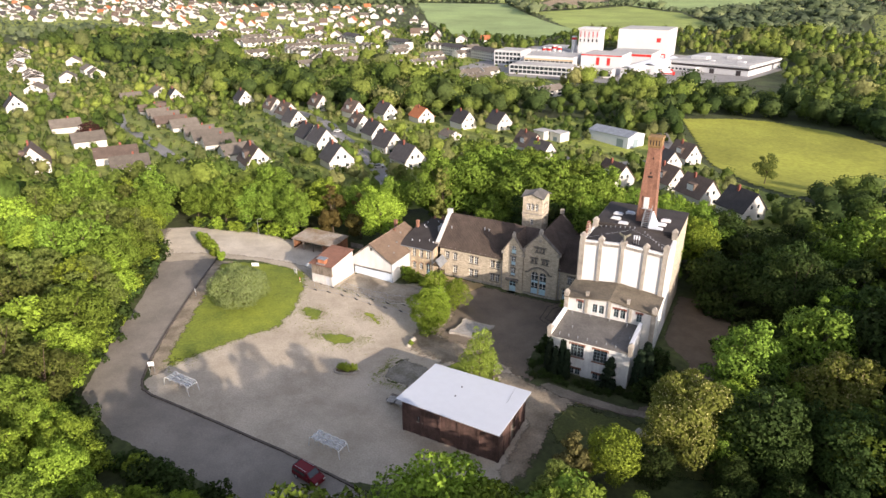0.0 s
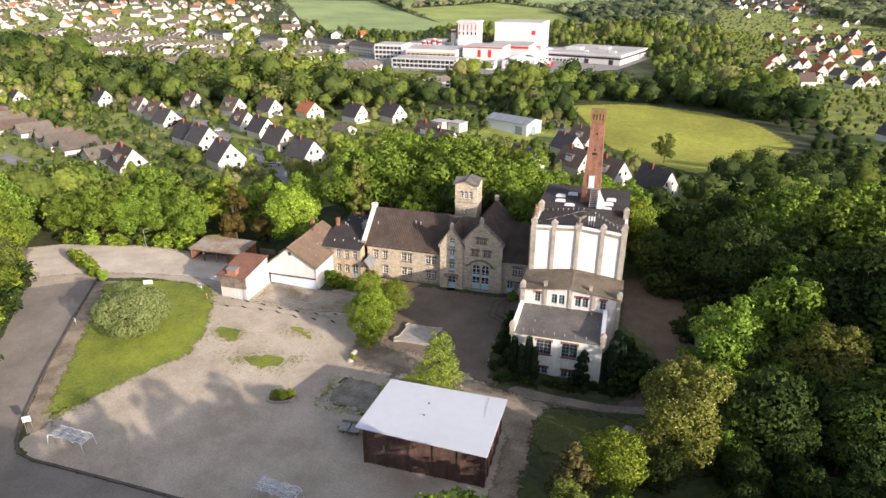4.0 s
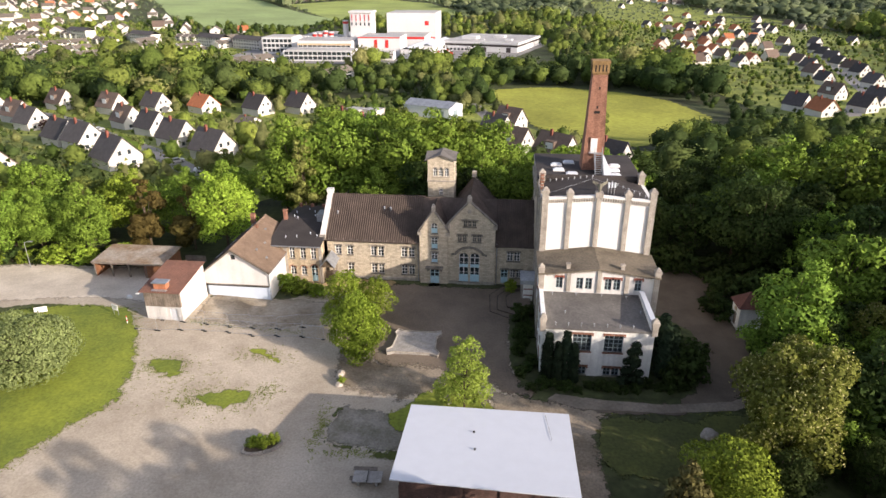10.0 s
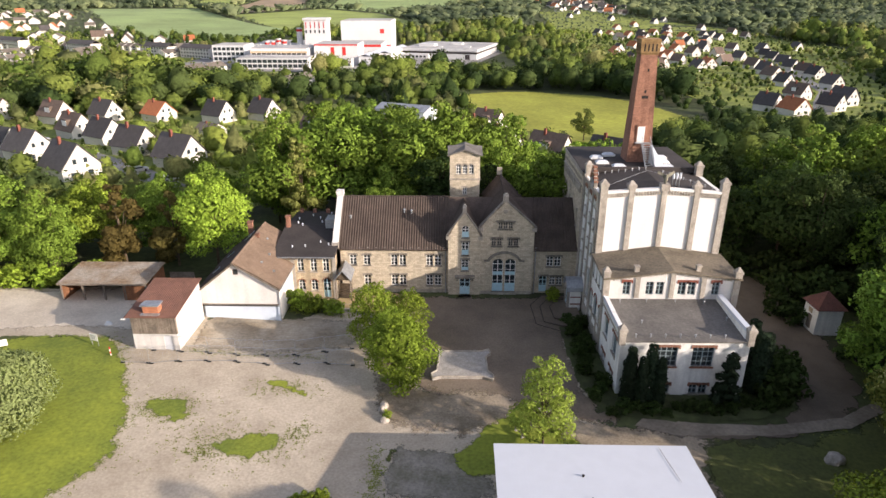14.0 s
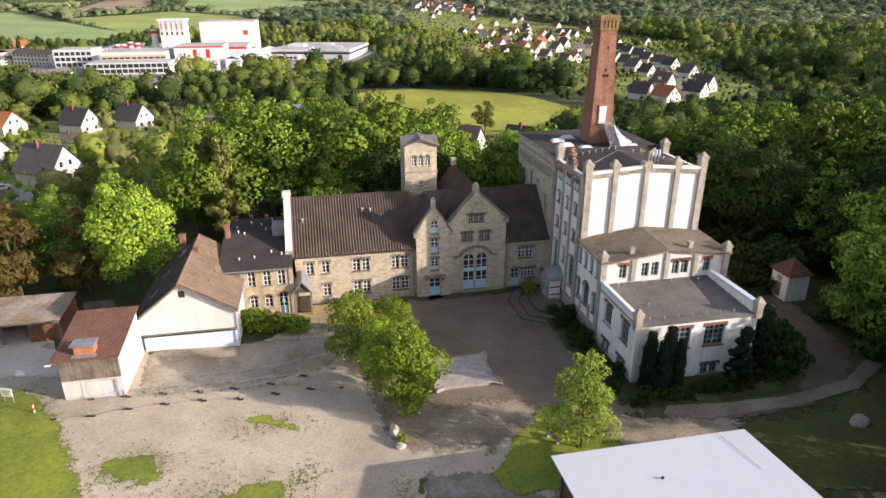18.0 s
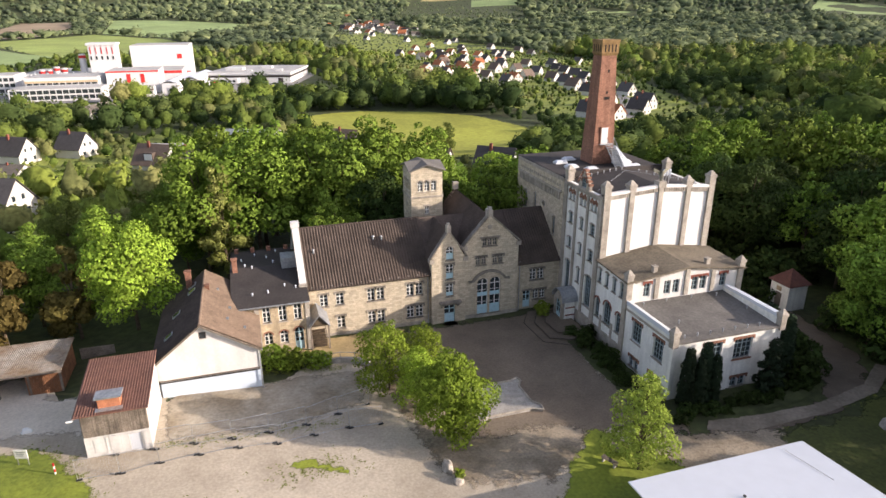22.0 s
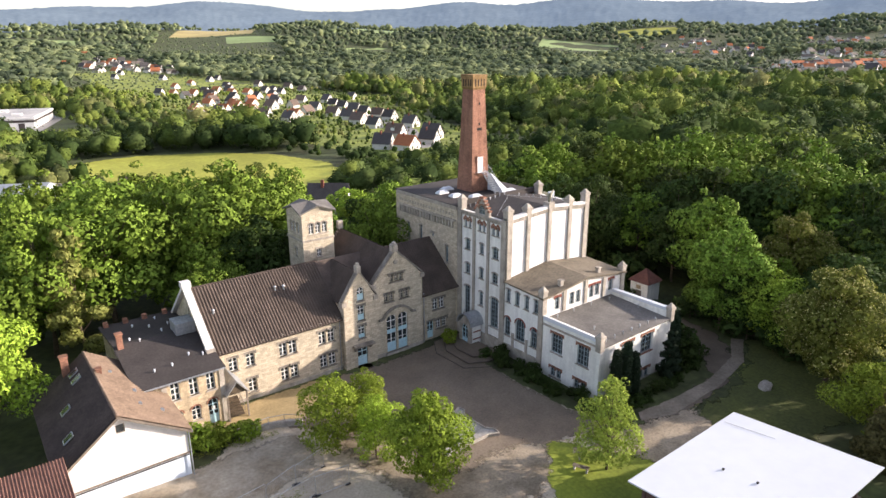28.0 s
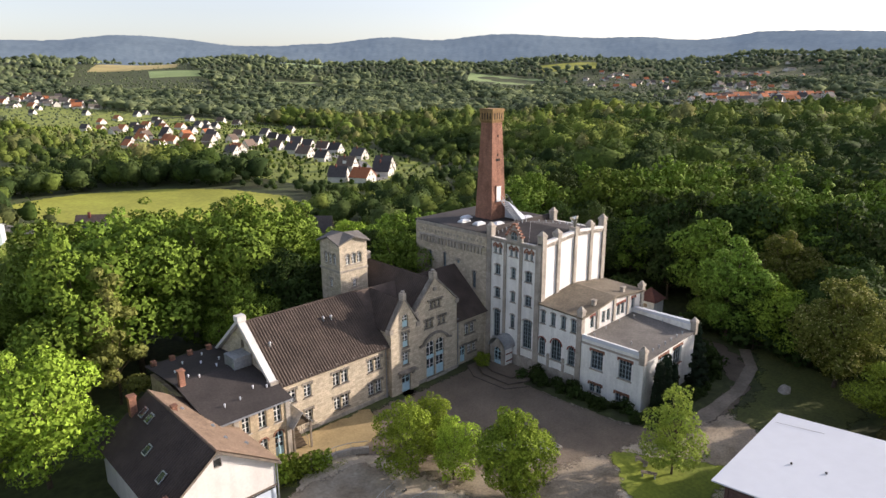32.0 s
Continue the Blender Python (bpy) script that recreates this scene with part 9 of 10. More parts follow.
def scatter(seed, r0, r1, gap, low, high, detail, name, label, town_only=False):
    """Crowns over the land between two distances, leaving houses, streets, meadow and fields free."""
    rng = np.random.default_rng(seed)
    n = int(r1 / gap)
    i, j = np.meshgrid(np.arange(-n, n + 1), np.arange(-n // 4, n + 1))
    u, v = (i + (j % 2) * 0.5 + rng.uniform(-0.5, 0.5, i.shape)) * gap, (j + rng.uniform(-0.5, 0.5, i.shape)) * gap
    x, y = u.ravel(), v.ravel() + 60
    r, a = np.hypot(x, y - 60), np.arctan2(x, y - 60)
    ok = (r > r0) & (r < r1) & (a > (-1.46 if town_only else -1.3)) & (a < 1.48)
    ok &= ~((x > -126) & (x < -54) & (y < 114)) & ~((x > -60) & (x < 18) & (y < 141)) & ~((x > 10) & (x < 84) & (y < 143)) & ~((x > 10) & (x < 95) & (y < 112))
    town = gardens(x, y)
    ok &= town if town_only else ~town
    thin = rng.uniform(size=x.shape)
    patch = np.sin(x / 61 + 2 * np.sin(y / 90)) * np.sin(y / 73 + 1.3 * np.sin(x / 110))
    if town_only:
        ok &= thin < np.where(x > 90, 0.68, 0.8) + 0.2 * patch
    else:
        ok &= ~((r > 600) & (patch > 0.55) & (thin > 0.3))
    ok &= ~inside([(-26, 360), (8, 376), (28, 376), (60, 356), (78, 328), (87, 284), (74, 246), (60, 229), (37, 204), (20, 222), (0, 257), (-13, 300)], x, y)
    ok &= ~((x > -260) & (x < -70) & (y > 405) & (y < 480) & (thin > 0.2))
    for o, m, l in FIELDS:
        ok &= ~inside(o, x, y)
    x, y = x[ok], y[ok]
    near, front = np.zeros(x.shape, bool), np.zeros(x.shape, bool)
    for bx, by, br in BUILT:
        near |= (x - bx) ** 2 + (y - by) ** 2 < (br * 0.85) ** 2
        front |= (np.abs((x - bx) - 0.3 * (by - y)) < br * 0.8) & (by - y > 0) & (by - y < br * (5.5 if bx > 100 and by > 400 else 2.7))
    x, y, front = x[~near], y[~near], front[~near]
    keep = np.ones(len(x), bool)
    size = rng.uniform(low, high, len(x)) * (0.85 + 0.25 * np.sin(x / 37) * np.sin(y / 45))
    if town_only:
        size = np.where(front, np.minimum(size, rng.uniform(1.6, 3.2, len(x))), size * np.where(x > 90, 0.6, 0.85))
    elif r0 < 900:
        keep = ~front
        x, y, size = x[keep], y[keep], size[keep]
    for cx, cy, half, deep in CLEAR:
        d = Vector((cx + 30, cy - 30)).normalized()
        along = (cx - x) * d.x + (cy - y) * d.y
        across = np.abs((x - cx) * d.y - (y - cy) * d.x)
        size = np.where((across < half) & (along > -half) & (along < deep), np.minimum(size, 5 + 6 * np.abs(np.sin(x * 1.7 + y))), size)
    sight = np.hypot(x - 35, (y - 190) * 0.7) < 65          # growth kept low so that the camera sees the meadow
    size = np.where(sight, np.minimum(size, 8.5), size)
    low_ = (x > 60) & (x < 240) & (y > 140) & (y < 330)
    size = np.where(low_, np.minimum(size, np.where(y > 200, 6.0, 10.0)), size)
    size = np.where((x > -120) & (x < 60) & (y > 140) & (y < 262), np.minimum(size, np.where(x < -42, np.maximum(3.0, 13 - 0.1 * (y - 150)), np.maximum(4.0, 20 - 0.125 * (y - 135)))), size)
    lane = (np.abs(x + 26) < 17) & (y > 296) & (y < 352)     # taller trees along the lane by the meadow's corner
    size = np.where(lane, np.maximum(size, 12.5), size)
    belt = inside(BELT, x, y)
    size = np.where(belt, np.maximum(size, 14 + 5 * thin[ok][~near][keep]), size)
    size = np.where((x < -85) & (y > 340) & (y < 420) & ~belt, np.minimum(size, 11), size)
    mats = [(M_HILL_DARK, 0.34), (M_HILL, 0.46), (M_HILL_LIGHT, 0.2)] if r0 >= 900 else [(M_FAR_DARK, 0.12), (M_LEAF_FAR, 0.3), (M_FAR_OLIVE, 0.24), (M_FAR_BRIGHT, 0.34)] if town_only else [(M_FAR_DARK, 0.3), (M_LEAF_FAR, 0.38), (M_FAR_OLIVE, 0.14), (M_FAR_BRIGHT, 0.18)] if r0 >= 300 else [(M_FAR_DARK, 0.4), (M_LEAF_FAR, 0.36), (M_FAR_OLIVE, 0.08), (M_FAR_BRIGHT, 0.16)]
    grove = np.sin(x / 83 + 1.7 * np.sin(y / 140)) * np.sin(y / 67 + 1.1 * np.sin(x / 95)) + 0.5 * np.sin(x / 29 + y / 41)
    # shade over the eastern valley woods put into their tone; the belt darker too
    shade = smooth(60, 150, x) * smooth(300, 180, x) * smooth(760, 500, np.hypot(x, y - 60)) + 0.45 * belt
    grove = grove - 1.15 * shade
    size = size * (1 + 0.18 * np.maximum(grove, -1) * (r1 > 300)) * (rng.uniform(0.6, 1.22, len(x)) if r0 < 900 else rng.uniform(0.72, 1.15, len(x)))
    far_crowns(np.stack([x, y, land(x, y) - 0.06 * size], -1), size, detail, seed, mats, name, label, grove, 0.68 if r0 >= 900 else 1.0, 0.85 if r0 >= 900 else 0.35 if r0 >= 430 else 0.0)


M_LEAF_FAR = far_leaf("far_leaves", (0.10, 0.14, 0.03))
# leaves past 900 m: haze put into the colour, paler and bluer
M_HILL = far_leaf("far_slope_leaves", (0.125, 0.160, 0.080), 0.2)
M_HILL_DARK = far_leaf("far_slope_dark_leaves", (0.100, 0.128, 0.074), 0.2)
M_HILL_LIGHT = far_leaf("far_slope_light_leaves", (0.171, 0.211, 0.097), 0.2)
M_FAR_DARK = far_leaf("far_dark_leaves", (0.06, 0.09, 0.027))
M_FAR_BRIGHT = far_leaf("far_bright_leaves", (0.135, 0.19, 0.036))
M_FAR_OLIVE = far_leaf("far_olive_leaves", (0.155, 0.17, 0.06))
# detail: rings, segments, tufts, tuft size
scatter(31, 95, 230, 7.4, 13, 18.5, (8, 11, 480, 0.027), "valley_trees", "valley trees in full leaf")
scatter(35, 230, 430, 8.6, 12, 18, (6, 8, 170, 0.04), "valley_woods", "tree belts in the valley")
scatter(32, 430, 900, 11.5, 13, 19, (4, 7, 52, 0.062), "distant_woods", "distant belts of trees")
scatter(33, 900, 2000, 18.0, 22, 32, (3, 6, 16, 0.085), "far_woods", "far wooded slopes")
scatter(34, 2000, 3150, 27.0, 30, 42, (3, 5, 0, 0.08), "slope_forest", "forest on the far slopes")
scatter(36, 60, 420, 5.0, 2.4, 9.5, (5, 7, 60, 0.055), "garden_trees", "small trees, hedges and shrubs in the gardens", True)
scatter(37, 420, 900, 6.8, 4.0, 11.0, (4, 6, 12, 0.08), "town_trees", "garden trees between the houses of the town", True)
scatter(38, 900, 1900, 12.5, 7.0, 13.0, (3, 6, 4, 0.1), "town_far_trees", "far garden trees between houses", True)
# woods on the slope behind the drive
rng_back = np.random.default_rng(9)
bx, by = np.meshgrid(np.arange(-150, 150, 11.0), np.arange(-120, -8, 11.0))
bx, by = bx.ravel() + rng_back.uniform(-4.5, 4.5, bx.size), by.ravel() + rng_back.uniform(-4.5, 4.5, by.size)
far_crowns(np.stack([bx, by, land(bx, by) - 1], -1), rng_back.uniform(11, 16, bx.size), (5, 8, 60, 0.045), 61, [(M_FAR_DARK, 0.4), (M_LEAF_FAR, 0.6)], "slope_wood", "dense wood on the slope behind the drive")


# woods past the path's tall trees, partly unseen and added for shade, and beyond the car park
ex, ey = np.meshgrid(np.arange(58, 124, 8.2), np.arange(14, 142, 8.2))
ex, ey = ex.ravel() + rng_back.uniform(-3, 3, ex.size), ey.ravel() + rng_back.uniform(-3, 3, ey.size)
ok = (ey < 56) | (ex > 94)
ex, ey = ex[ok], ey[ok]
tall = np.where(ex > 94, rng_back.uniform(17, 21, ex.size), np.where(ex > 72, rng_back.uniform(15, 19, ex.size), rng_back.uniform(11, 14, ex.size)))
far_crowns(np.stack([ex, ey, land(ex, ey) - 1], -1), tall, (7, 10, 460, 0.026), 62, [(M_FAR_DARK, 0.5), (M_LEAF_FAR, 0.5)], "east_wood", "tall dense wood east of the path, partly unseen, added to block the sun")
wx, wy = np.meshgrid(np.arange(-214, -98, 7.0), np.arange(50, 118, 7.0))
wx, wy = wx.ravel() + rng_back.uniform(-3, 3, wx.size), wy.ravel() + rng_back.uniform(-3, 3, wy.size)
ok = np.where(wx > -137, (wy > 91) & ((wx < -104) | (wy > 100)), wy < 84 - 0.02 * (wx + 214))
wx, wy = wx[ok], wy[ok]
far_crowns(np.stack([wx, wy, land(wx, wy) - 1], -1), rng_back.uniform(10, 14, wx.size), (7, 10, 320, 0.032), 63, [(M_LEAF_FAR, 0.5), (M_FAR_BRIGHT, 0.5)], "west_wood", "dense bright wood beyond the car park")


# ---- small things on the site ----
M_STEEL = material("galvanised_steel", (0.50, 0.51, 0.52), 0.4, 0.8, 2, 0.15)
M_CONCRETE = material("concrete", (0.36, 0.34, 0.31), 0.9, 0, 1.5, 0.2, 0.2, 8)
M_RUBBER = material("black_rubber", (0.03, 0.03, 0.03), 0.8, 0, 3, 0.2)
M_CAR = material("dark_red_paint", (0.16, 0.012, 0.018), 0.25, 0.2, 1, 0.05)
M_BOARD = material("sign_white", (0.78, 0.78, 0.75), 0.6, 0, 2, 0.05)
M_BOULDER = material("boulder_stone", (0.40, 0.36, 0.31), 0.9, 0, 1.5, 0.3, 0.4, 6)
M_COPPER = material("verdigris", (0.22, 0.21, 0.16), 0.7, 0.3, 2, 0.3)


def build_van(x, y, turn):
    v = thing("red_van", (x, y, 0), "dark red estate van parked beside the kerb", "car")
    prof = [(-2.2, 0.35), (2.2, 0.35), (2.25, 0.75), (2.1, 1.02), (1.25, 1.12), (0.55, 1.75), (-1.9, 1.8), (-2.15, 1.2), (-2.25, 0.7)]
    bm = bmesh.new()
    solid(bm, [(p, -0.88, q) for p, q in prof], [(p, 0.88, q) for p, q in prof])
    bmesh.ops.bevel(bm, geom=bm.edges[:], offset=0.07, segments=2, affect="EDGES")
    body = part("body", bm, M_CAR, v, world_space=False)
    bm = bmesh.new()
    solid(bm, [(1.17, -0.76, 1.2), (1.17, 0.76, 1.2), (0.63, 0.7, 1.7), (0.63, -0.7, 1.7)], [(1.21, -0.76, 1.23), (1.21, 0.76, 1.23), (0.67, 0.7, 1.73), (0.67, -0.7, 1.73)])
    part("windscreen", bm, M_GLASS, body, world_space=False)
    for sg in (-1, 1):
        for x0, x1 in ((-1.8, -0.75), (-0.65, 0.3)):
            part("side_window", boxes((x0, x1, sg * 0.885 - 0.01, sg * 0.885 + 0.01, 1.15, 1.6)), M_GLASS, body, world_space=False)
        part("headlight", boxes((2.12, 2.24, sg * 0.65 - 0.17, sg * 0.65 + 0.17, 0.72, 0.9)), M_FRAME, body, world_space=False)
        part("mirror", boxes((0.75, 0.95, sg * 0.98 - 0.1, sg * 0.98 + 0.1, 1.1, 1.25)), M_CAR, body, world_space=False)
        for wx in (-1.4, 1.4):
            bm = bmesh.new()
            tube(bm, (wx, sg * 0.68, 0.33), (wx, sg * 0.9, 0.33), 0.33, 0.33, 16)
            wheel = part("wheel", bm, M_RUBBER, v, world_space=False)
            bm = bmesh.new()
            tube(bm, (wx, sg * 0.88, 0.33), (wx, sg * 0.915, 0.33), 0.2, 0.2, 12)
            part("rim", bm, M_STEEL, wheel, world_space=False)
    part("rear_window", boxes((-2.12, -2.05, -0.65, 0.65, 1.25, 1.65)), M_GLASS, body, world_space=False)
    bm = boxes((-1.7, 0.4, -0.7, -0.66, 1.83, 1.88), (-1.7, 0.4, 0.66, 0.7, 1.83, 1.88))
    part("roof_rail", bm, M_STEEL, v, world_space=False)
    v.matrix_basis = pose(x, y, ground_z(x, y) + 0.03, 0, 0, turn)


build_van(-20.3, 33.0, -8)


def build_rack(x, y, turn):
    """Four shallow vaults of clear sheet in thin white frames on splayed legs."""
    r = thing("bicycle_shelter", (x, y, 0), "small clear wave-roofed bicycle shelter on thin white legs", "bicycle shelter", "bicycle shelters")
    n = 8
    for k in range(4):
        x0 = -2.8 + k * 1.4
        arc = lambda e: [(x0 + 0.7 - math.cos(math.pi * j / n) * (0.7 - e), 1.35 + math.sin(math.pi * j / n) * (0.36 - e)) for j in range(n + 1)]
        bm = bmesh.new()
        arch_band(bm, arc(0.0), arc(0.015), -1.0, 1.0)
        part("roof_shell", bm, M_CLEAR, r, "clear ribbed plastic roof shell", world_space=False)
        for yy in (-1.0, 0.0, 1.0):
            bm = bmesh.new()
            rod(bm, [(p[0], yy, p[1] + 0.01) for p in arc(-0.012)], 0.05)
            part("hoop", bm, M_BOARD, r, world_space=False)
    for k in range(5):
        bm = bmesh.new()
        rod(bm, [(-2.8 + k * 1.4, -1.0, 1.35), (-2.8 + k * 1.4, 1.0, 1.35)], 0.055)
        part("valley_bar", bm, M_BOARD, r, world_space=False)
    for px in (-2.8, 2.8):
        for yy in (-1.0, 1.0):
            bm = bmesh.new()
            rod(bm, [(px, yy, 1.36), (px * 1.08, yy * 1.05, 0.0), (px * 1.08, yy * 1.05, -0.2)], 0.055, 6)
            part("leg", bm, M_BOARD, r, world_space=False)
    for k in range(7):
        bm = bmesh.new()
        xx = -2.4 + k * 0.8
        rod(bm, [(xx, -0.4, 0), (xx, -0.4, 0.7), (xx, 0.4, 0.7), (xx, 0.4, 0)], 0.022)
        part("bike_stand", bm, M_STEEL, r, world_space=False)
    r.matrix_basis = pose(x, y, ground_z(x, y) + 0.05, 0, 0, turn) @ Matrix.Scale(0.92, 4)


M_CLEAR = material("clear_plastic", (0.6, 0.62, 0.62), 0.25, 0, 1, 0.1)
M_CLEAR.node_tree.nodes["Principled BSDF"].inputs["Alpha"].default_value = 0.36
build_rack(-49.4, 38.6, -2)
build_rack(-21.5, 38.8, -4)


# building-site fence: two lines of panels with black feet
fence_a = [(-54.7, 74.5), (-51.5, 74.4), (-48.6, 75.0), (-45.5, 75.3), (-42.3, 75.5), (-39.0, 75.3), (-35.7, 75.8), (-32.4, 76.2), (-29.3, 75.9)]
fence_b = [(-52.4, 77.1), (-49.2, 77.0), (-46.0, 77.0), (-42.8, 76.9), (-39.6, 77.1), (-36.2, 77.5), (-33.1, 78.6), (-29.9, 79.5)]
for line in (fence_a, fence_b):
    for k in range(len(line)):
        (ax, ay) = line[k]
        z = ground_z(ax, ay) + 0.06
        if k + 1 < len(line):
            bx, by = line[k + 1]
            p = thing("fence_panel", (ax, ay, z), "galvanised mesh site fence panel standing in feet", "fence", "site fence panels")
            d = Vector((bx - ax, by - ay, 0)) * 0.97
            o = Vector((ax, ay, z))
            bm = bmesh.new()
            up = lambda h: Vector((0, 0, h))
            rod(bm, [o + up(0.12), o + d + up(0.12), o + d + up(2.0), o + up(2.0)], 0.024, 6, True)
            part("panel_frame", bm, M_STEEL, p)
            for s in (0.04, 0.96):
                q = o + d * s
                bm = boxes((q.x - 0.24, q.x + 0.24, q.y - 0.11, q.y + 0.11, z, z + 0.13))
                bmesh.ops.bevel(bm, geom=bm.edges[:], offset=0.03, segments=1, affect="EDGES")
                part("foot", bm, M_RUBBER, p, "black recycled plastic foot")
            bm = bmesh.new()
            for j in range(1, 16):
                tube(bm, o + d * (j / 16) + Vector((0, 0, 0.2)), o + d * (j / 16) + Vector((0, 0, 1.95)), 0.004, 0.004, 3)
            part("wire_mesh", bm, M_STEEL, p)


def rock(name, x, y, rx, ry, rz, seed, label, category="boulder", mat=None):
    r = random.Random(seed)
    bm = bmesh.new()
    bmesh.ops.create_icosphere(bm, subdivisions=3, radius=1)
    for v in bm.verts:
        n = noise.noise(v.co * 1.3 + Vector((seed, 0, 0))) * 0.35
        v.co = Vector((v.co.x * rx, v.co.y * ry, max(-0.3, v.co.z) * rz)) * (1 + n)
    for f in bm.faces:
        f.smooth = True
    me = mesh_of(bm, mat or M_BOULDER)
    o = tagged(new(name, me), label, category)
    o.location = (x, y, ground_z(x, y) + 0.1)


rock("boulder", 15.9, 61.4, 0.9, 0.7, 0.8, 4, "large pale boulder on the shaded lawn")
rock("boulder", -25.3, 68.4, 0.45, 0.9, 0.6, 5, "upright pale stone at the gravel's edge")
rock("boulder", -25.0, 66.4, 0.5, 0.4, 0.4, 6, "small stone among weeds at the gravel's edge")
rock("boulder", -60.6, 83.2, 0.5, 0.4, 0.35, 9, "white painted stone by the lawn", "boulder", M_BOARD)
plant(SHRUB_B, -24.8, 66.9, 0.4)

# oval planter
pl = thing("oval_planter", (-30.1, 55.0, ground_z(-30, 55)), "oval stone-edged planter filled with green plants", "planter")
z0 = ground_z(-30, 55)
for k in range(22):
    a0, a1 = 2 * math.pi * k / 22, 2 * math.pi * (k + 0.92) / 22
    P = lambda a, f: (-30.1 + math.cos(a) * 2.0 * f * 0.95 + math.sin(a) * 0.35 * f, 55.0 + math.sin(a) * 1.25 * f + math.cos(a) * 0.5 * f)
    q = (P(a0, 1), P(a1, 1), P(a1, 0.84), P(a0, 0.84))
    bm = bmesh.new()
    solid(bm, [(p[0], p[1], z0) for p in q], [(p[0], p[1], z0 + 0.42) for p in q])
    part("edging_stone", bm, M_BOULDER, pl)
bm = bmesh.new()
q = [(P(2 * math.pi * k / 22, 0.83)) for k in range(22)]
solid(bm, [(p[0], p[1], z0) for p in q], [(p[0], p[1], z0 + 0.34) for p in q])
part("soil", bm, M_BARK, pl)
for dx, dy, s in ((-1.0, -0.2, 0.45), (-0.2, 0.1, 0.5), (0.7, 0.4, 0.5), (1.2, 0.7, 0.45), (0.4, -0.3, 0.4), (-0.7, 0.3, 0.4)):
    plant(SHRUB_B, -30.1 + dx, 55.0 + dy, s, 1.0, z0 + 0.3, "planter plants")

# low stage in the courtyard
stg = thing("concrete_stage", (-17, 76, -1.5), "low pale concrete stage with notched corners", "stage")
o = [(-20.5, 73.3), (-19.6, 73.7), (-15.0, 73.7), (-14.0, 73.2), (-13.9, 74.0), (-14.5, 74.8), (-14.6, 77.8), (-14.0, 78.6), (-14.2, 79.3), (-15.0, 78.9), (-19.2, 78.9), (-19.9, 79.3), (-20.3, 78.4), (-19.9, 77.6), (-20.1, 74.8), (-20.7, 74.2)]
bm = bmesh.new()
solid(bm, [(x, y, -1.6) for x, y in o], [(x, y, -1.12) for x, y in o])
part("slab", bm, M_CONCRETE, stg)
bm = bmesh.new()
for k in range(len(o)):
    (ax, ay), (bx, by) = o[k], o[(k + 1) % len(o)]
    tube(bm, (ax, ay, -1.08), (bx, by, -1.08), 0.1, 0.1, 6)
part("edge", bm, M_SAND_STONE, stg)

# benches
def bench(x, y, turn, label, w=1.9):
    b = thing("bench", (x, y, 0), label, "bench", "benches")
    for k in range(3):
        part("plank", boxes((-w / 2, w / 2, -0.25 + k * 0.17, -0.1 + k * 0.17, 0.42, 0.47)), M_WOOD, b, world_space=False)
    for s in (-1, 1):
        part("leg", boxes((s * w * 0.38 - 0.07, s * w * 0.38 + 0.07, -0.22, 0.22, -0.05, 0.42)), M_CONCRETE, b, world_space=False)
    b.matrix_basis = pose(x, y, ground_z(x, y) + 0.1, 0, 0, turn)


bench(-18.8, 52.7, 3, "weathered wooden bench on concrete legs", 2.3)
bench(-18.9, 51.4, 3, "weathered wooden bench on concrete legs", 2.3)
tb = thing("table_tennis_table", (0, 0, 0), "grey concrete table tennis table with a dark metal net", "table")
bm = boxes((-1.37, 1.37, -0.76, 0.76, 0.68, 0.76))
bmesh.ops.bevel(bm, geom=bm.edges[:], offset=0.02, segments=1, affect="EDGES")
part("tabletop", bm, M_CONCRETE, tb, world_space=False)
for s in (-1, 1):
    part("leg", boxes((s * 0.85 - 0.12, s * 0.85 + 0.12, -0.5, 0.5, -0.1, 0.678)), M_CONCRETE, tb, world_space=False)
part("net", boxes((-0.015, 0.015, -0.86, 0.86, 0.762, 0.92)), M_RUBBER, tb, world_space=False)
tb.matrix_basis = pose(-18.3, 51.4, ground_z(-18.3, 51.4) + 0.06, 0, 0, 3)
bench(-10.4, 66.2, 70, "short log bench on the grass", 1.5)
bench(-11.9, 64.6, 115, "short log bench on the grass", 1.5)
bench(-7.6, 64.4, 60, "short log bench on the grass", 1.3)


def board(x, y, turn, w, h, lift, label):
    s = thing("sign_board", (x, y, 0), label, "sign", "sign boards")
    part("panel", boxes((-w / 2, w / 2, -0.03, 0.03, lift, lift + h)), M_BOARD, s, world_space=False)
    for k in range(3):
        part("text_bar", boxes((-w * 0.36, w * (0.36 - 0.1 * k), -0.036, -0.031, lift + h * (0.68 - 0.2 * k), lift + h * (0.78 - 0.2 * k))), M_ZINC, s, world_space=False)
    for sg in (-1, 1):
        bm = bmesh.new()
        tube(bm, (sg * w * 0.4, 0.05, -0.2), (sg * w * 0.4, 0.05, lift + h), 0.04, 0.04, 6)
        part("post", bm, M_STEEL, s, world_space=False)
    s.matrix_basis = pose(x, y, ground_z(x, y) + 0.08, 0, 0, turn)


board(-59.4, 77.9, -18, 1.1, 0.85, 0.7, "white notice board on two posts on the lawn")
board(-70.0, 77.2, 25, 1.6, 0.8, 0.2, "low white sign lying by the drive")
board(-56.2, 38.9, 40, 0.9, 0.8, 1.4, "white parking sign on posts by the kerb")
board(-71.0, 61.4, -30, 0.7, 0.6, 0.9, "small white sign on posts by the drive")


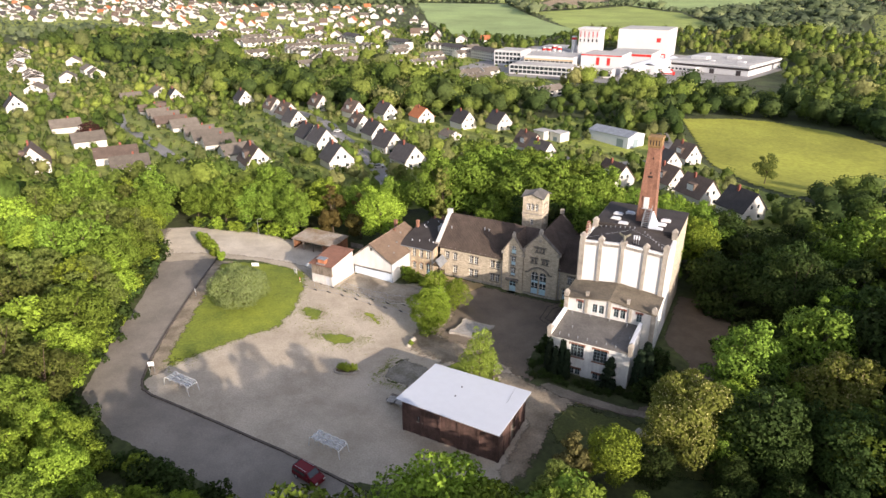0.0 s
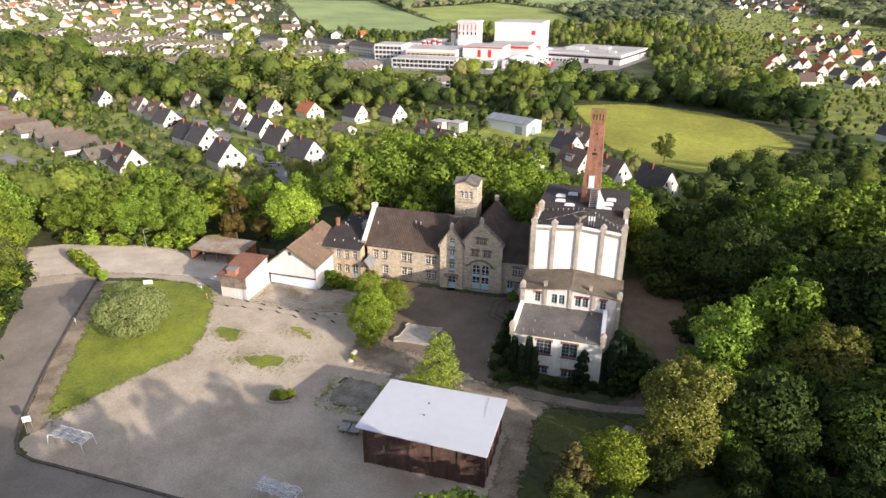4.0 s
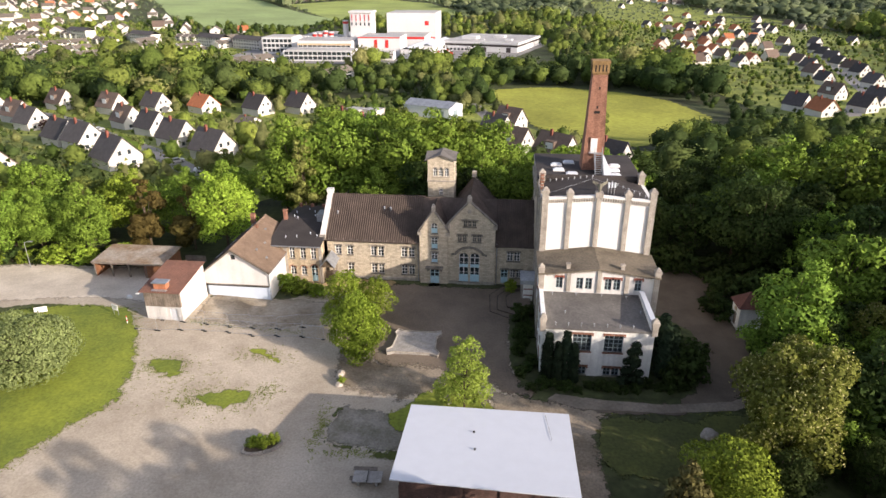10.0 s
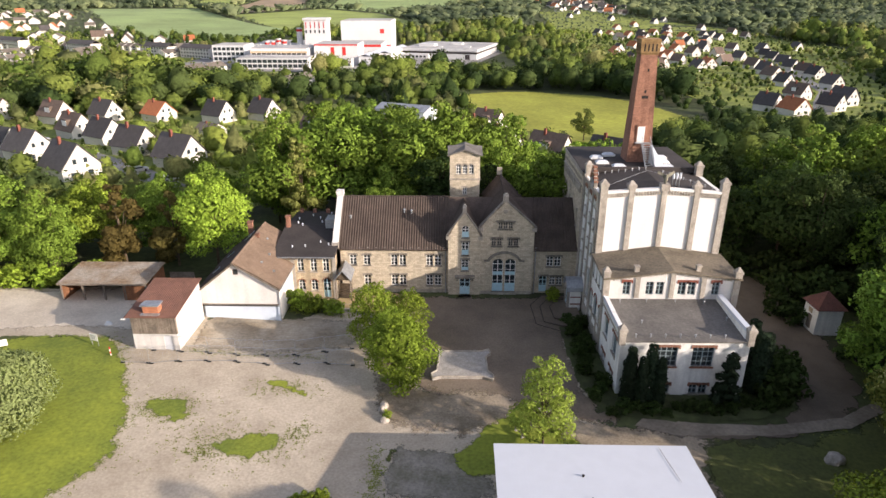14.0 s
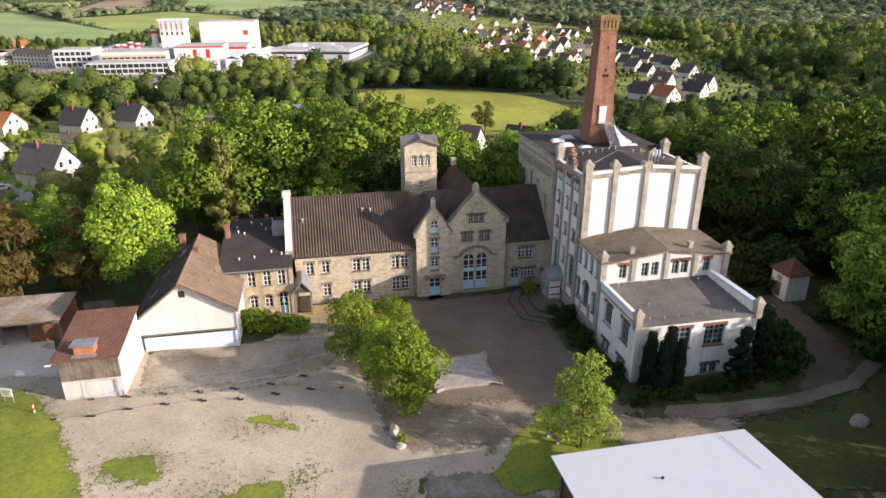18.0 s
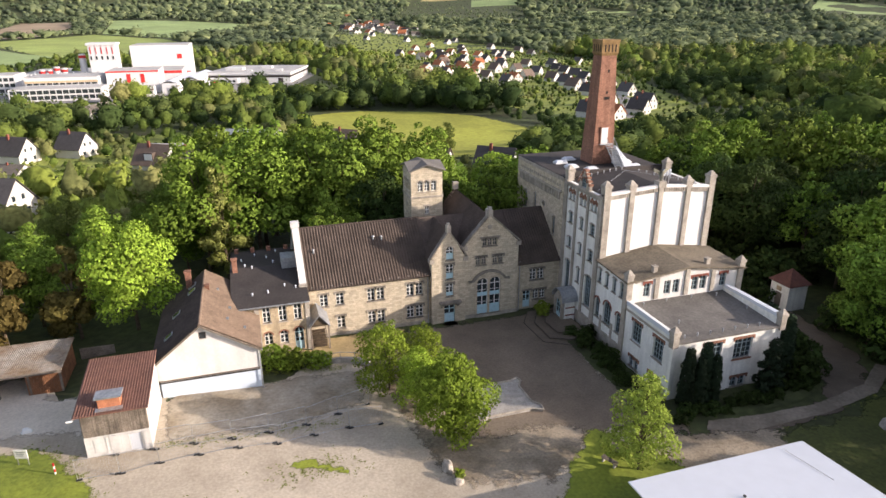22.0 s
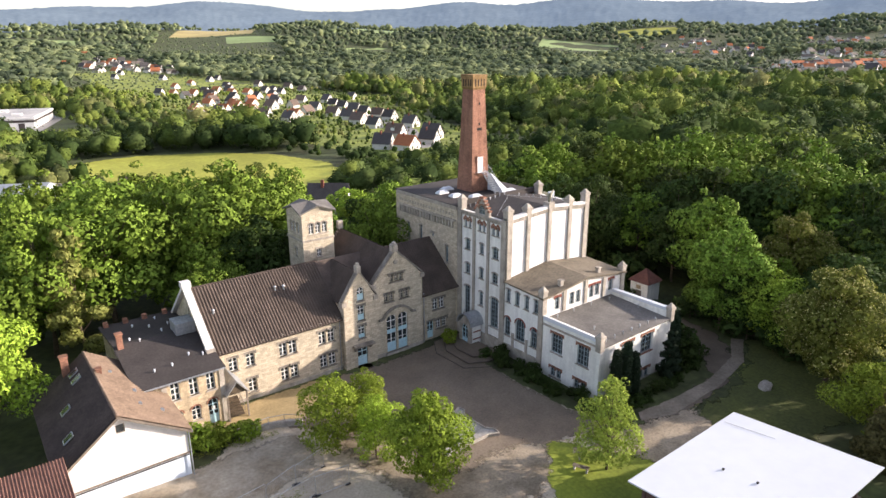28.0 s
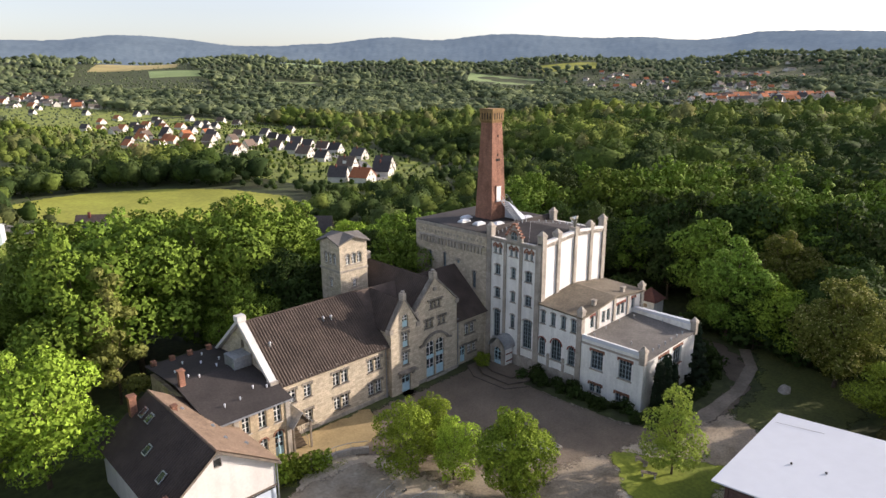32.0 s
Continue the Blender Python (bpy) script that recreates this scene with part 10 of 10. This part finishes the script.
def street_lamp(x, y, h, turn):
    l = thing("street_lamp", (x, y, 0), "slim grey street lamp with a short arm", "street lamp")
    bm = bmesh.new()
    tube(bm, (0, 0, -0.3), (0, 0, h), 0.08, 0.05, 8)
    tube(bm, (0, 0, h), (0.9, 0, h + 0.25), 0.04, 0.04, 6)
    part("pole", bm, M_STEEL, l, world_space=False)
    bm = boxes((0.8, 1.5, -0.12, 0.12, h + 0.2, h + 0.33))
    part("lamp_head", bm, M_ZINC, l, world_space=False)
    l.matrix_basis = pose(x, y, ground_z(x, y), 0, 0, turn)


street_lamp(-65.5, 28.4, 5.5, 60)
street_lamp(-83.6, 93.0, 4.5, 0)
# marker post by the gravel
mp = thing("marker_post", (-56.6, 75.9, 0), "short red and white striped marker post", "post")
for k in range(4):
    bm = bmesh.new()
    tube(bm, (0, 0, k * 0.28), (0, 0, k * 0.28 + 0.28), 0.07, 0.07, 10)
    part("stripe", bm, M_WORK_RED if k % 2 else M_BOARD, mp, world_space=False)
mp.location = (-56.6, 75.9, ground_z(-56.6, 75.9) + 0.05)

# low curved terrace wall before the annex
tw = thing("low_terrace_wall", (-31.5, 88, -1.4), "low grey curved terrace wall with a handrail", "wall")
arc = [(-34.6, 88.4), (-33.0, 88.5), (-31.4, 88.5), (-29.9, 88.0), (-28.4, 87.0)]
for k in range(4):
    (ax, ay), (bx, by) = arc[k], arc[k + 1]
    d = math.hypot(bx - ax, by - ay)
    nx, ny = -(by - ay) / d * 0.2, (bx - ax) / d * 0.2
    bm = bmesh.new()
    c = [(ax - nx, ay - ny), (bx - nx, by - ny), (bx + nx, by + ny), (ax + nx, ay + ny)]
    solid(bm, [(x, y, -1.8) for x, y in c], [(x, y, -0.75) for x, y in c])
    part("wall_stone", bm, M_CONCRETE, tw)
    bm = bmesh.new()
    tube(bm, (ax, ay, -0.1), (bx, by, -0.1), 0.03, 0.03, 6)
    tube(bm, (ax, ay, -0.75), (ax, ay, -0.1), 0.03, 0.03, 6)
    part("handrail", bm, M_STEEL, tw)

# bird figure on the tower
bm = bmesh.new()
tube(bm, (5.95, 86.15, 17.0), (5.95, 86.15, 17.5), 0.16, 0.22, 8)
tube(bm, (5.95, 86.15, 17.45), (5.95, 86.0, 18.15), 0.28, 0.12, 8)
for sg in (-1, 1):
    solid(bm, [(5.95, 86.1, 17.5), (5.95, 86.25, 17.95), (5.95, 86.15, 18.0)], [(5.95 + sg * 1.0, 86.3, 18.2), (5.95 + sg * 0.95, 86.4, 18.45), (5.95 + sg * 0.8, 86.3, 18.45)])
st = tagged(new("bird_statue", mesh_of(bm, M_COPPER)), "weathered metal bird figure with raised wings on the tower", "statue")
ant = thing("roof_antenna", (7.6, 87.4, 16.4), "grey mobile antenna mast on the tower roof", "antenna")
for k, x in enumerate((7.3, 7.7, 8.1)):
    bm = bmesh.new()
    tube(bm, (x, 87.6, 16.2), (x, 87.6, 17.9), 0.05, 0.05, 6)
    part("mast", bm, M_STEEL, ant)
    bm = bmesh.new()
    tube(bm, (x, 87.5, 17.2), (x, 87.5, 17.9), 0.14, 0.14, 8)
    part("aerial", bm, M_METAL_WHITE, ant)
# parked cars in the estate
for x, y, t in ((-97, 168, 48), (-126, 198, 45), (-160, 229, 42), (-152, 214, 45), (-84, 156, 50)):
    c = thing("parked_car", (x, y, 0), "small pale car parked on the street", "car", "cars on the street")
    prof = [(-2.0, 0.3), (2.0, 0.3), (2.05, 0.8), (1.1, 0.95), (0.5, 1.4), (-1.2, 1.42), (-1.9, 0.95)]
    bm = bmesh.new()
    solid(bm, [(p, -0.85, q) for p, q in prof], [(p, 0.85, q) for p, q in prof])
    part("body", bm, M_BOARD if t == 50 else M_STEEL, c, world_space=False)
    part("window_band", boxes((-1.3, 0.6, -0.86, 0.86, 0.98, 1.3)), M_GLASS, c, world_space=False)
    for wx in (-1.25, 1.25):
        for sg in (-1, 1):
            bm = bmesh.new()
            tube(bm, (wx, sg * 0.7, 0.3), (wx, sg * 0.88, 0.3), 0.3, 0.3, 12)
            part("wheel", bm, M_RUBBER, c, world_space=False)
    c.matrix_basis = pose(x, y, ground_z(x, y) + 0.13, 0, 0, t)

# the patterns themselves leave the stage
for t in TEMPLATES + HOUSES + FAR_HOUSES + [BUNGALOW, ROW, ROW_B]:
    for o in (*t.children_recursive, t):
        bpy.data.objects.remove(o)
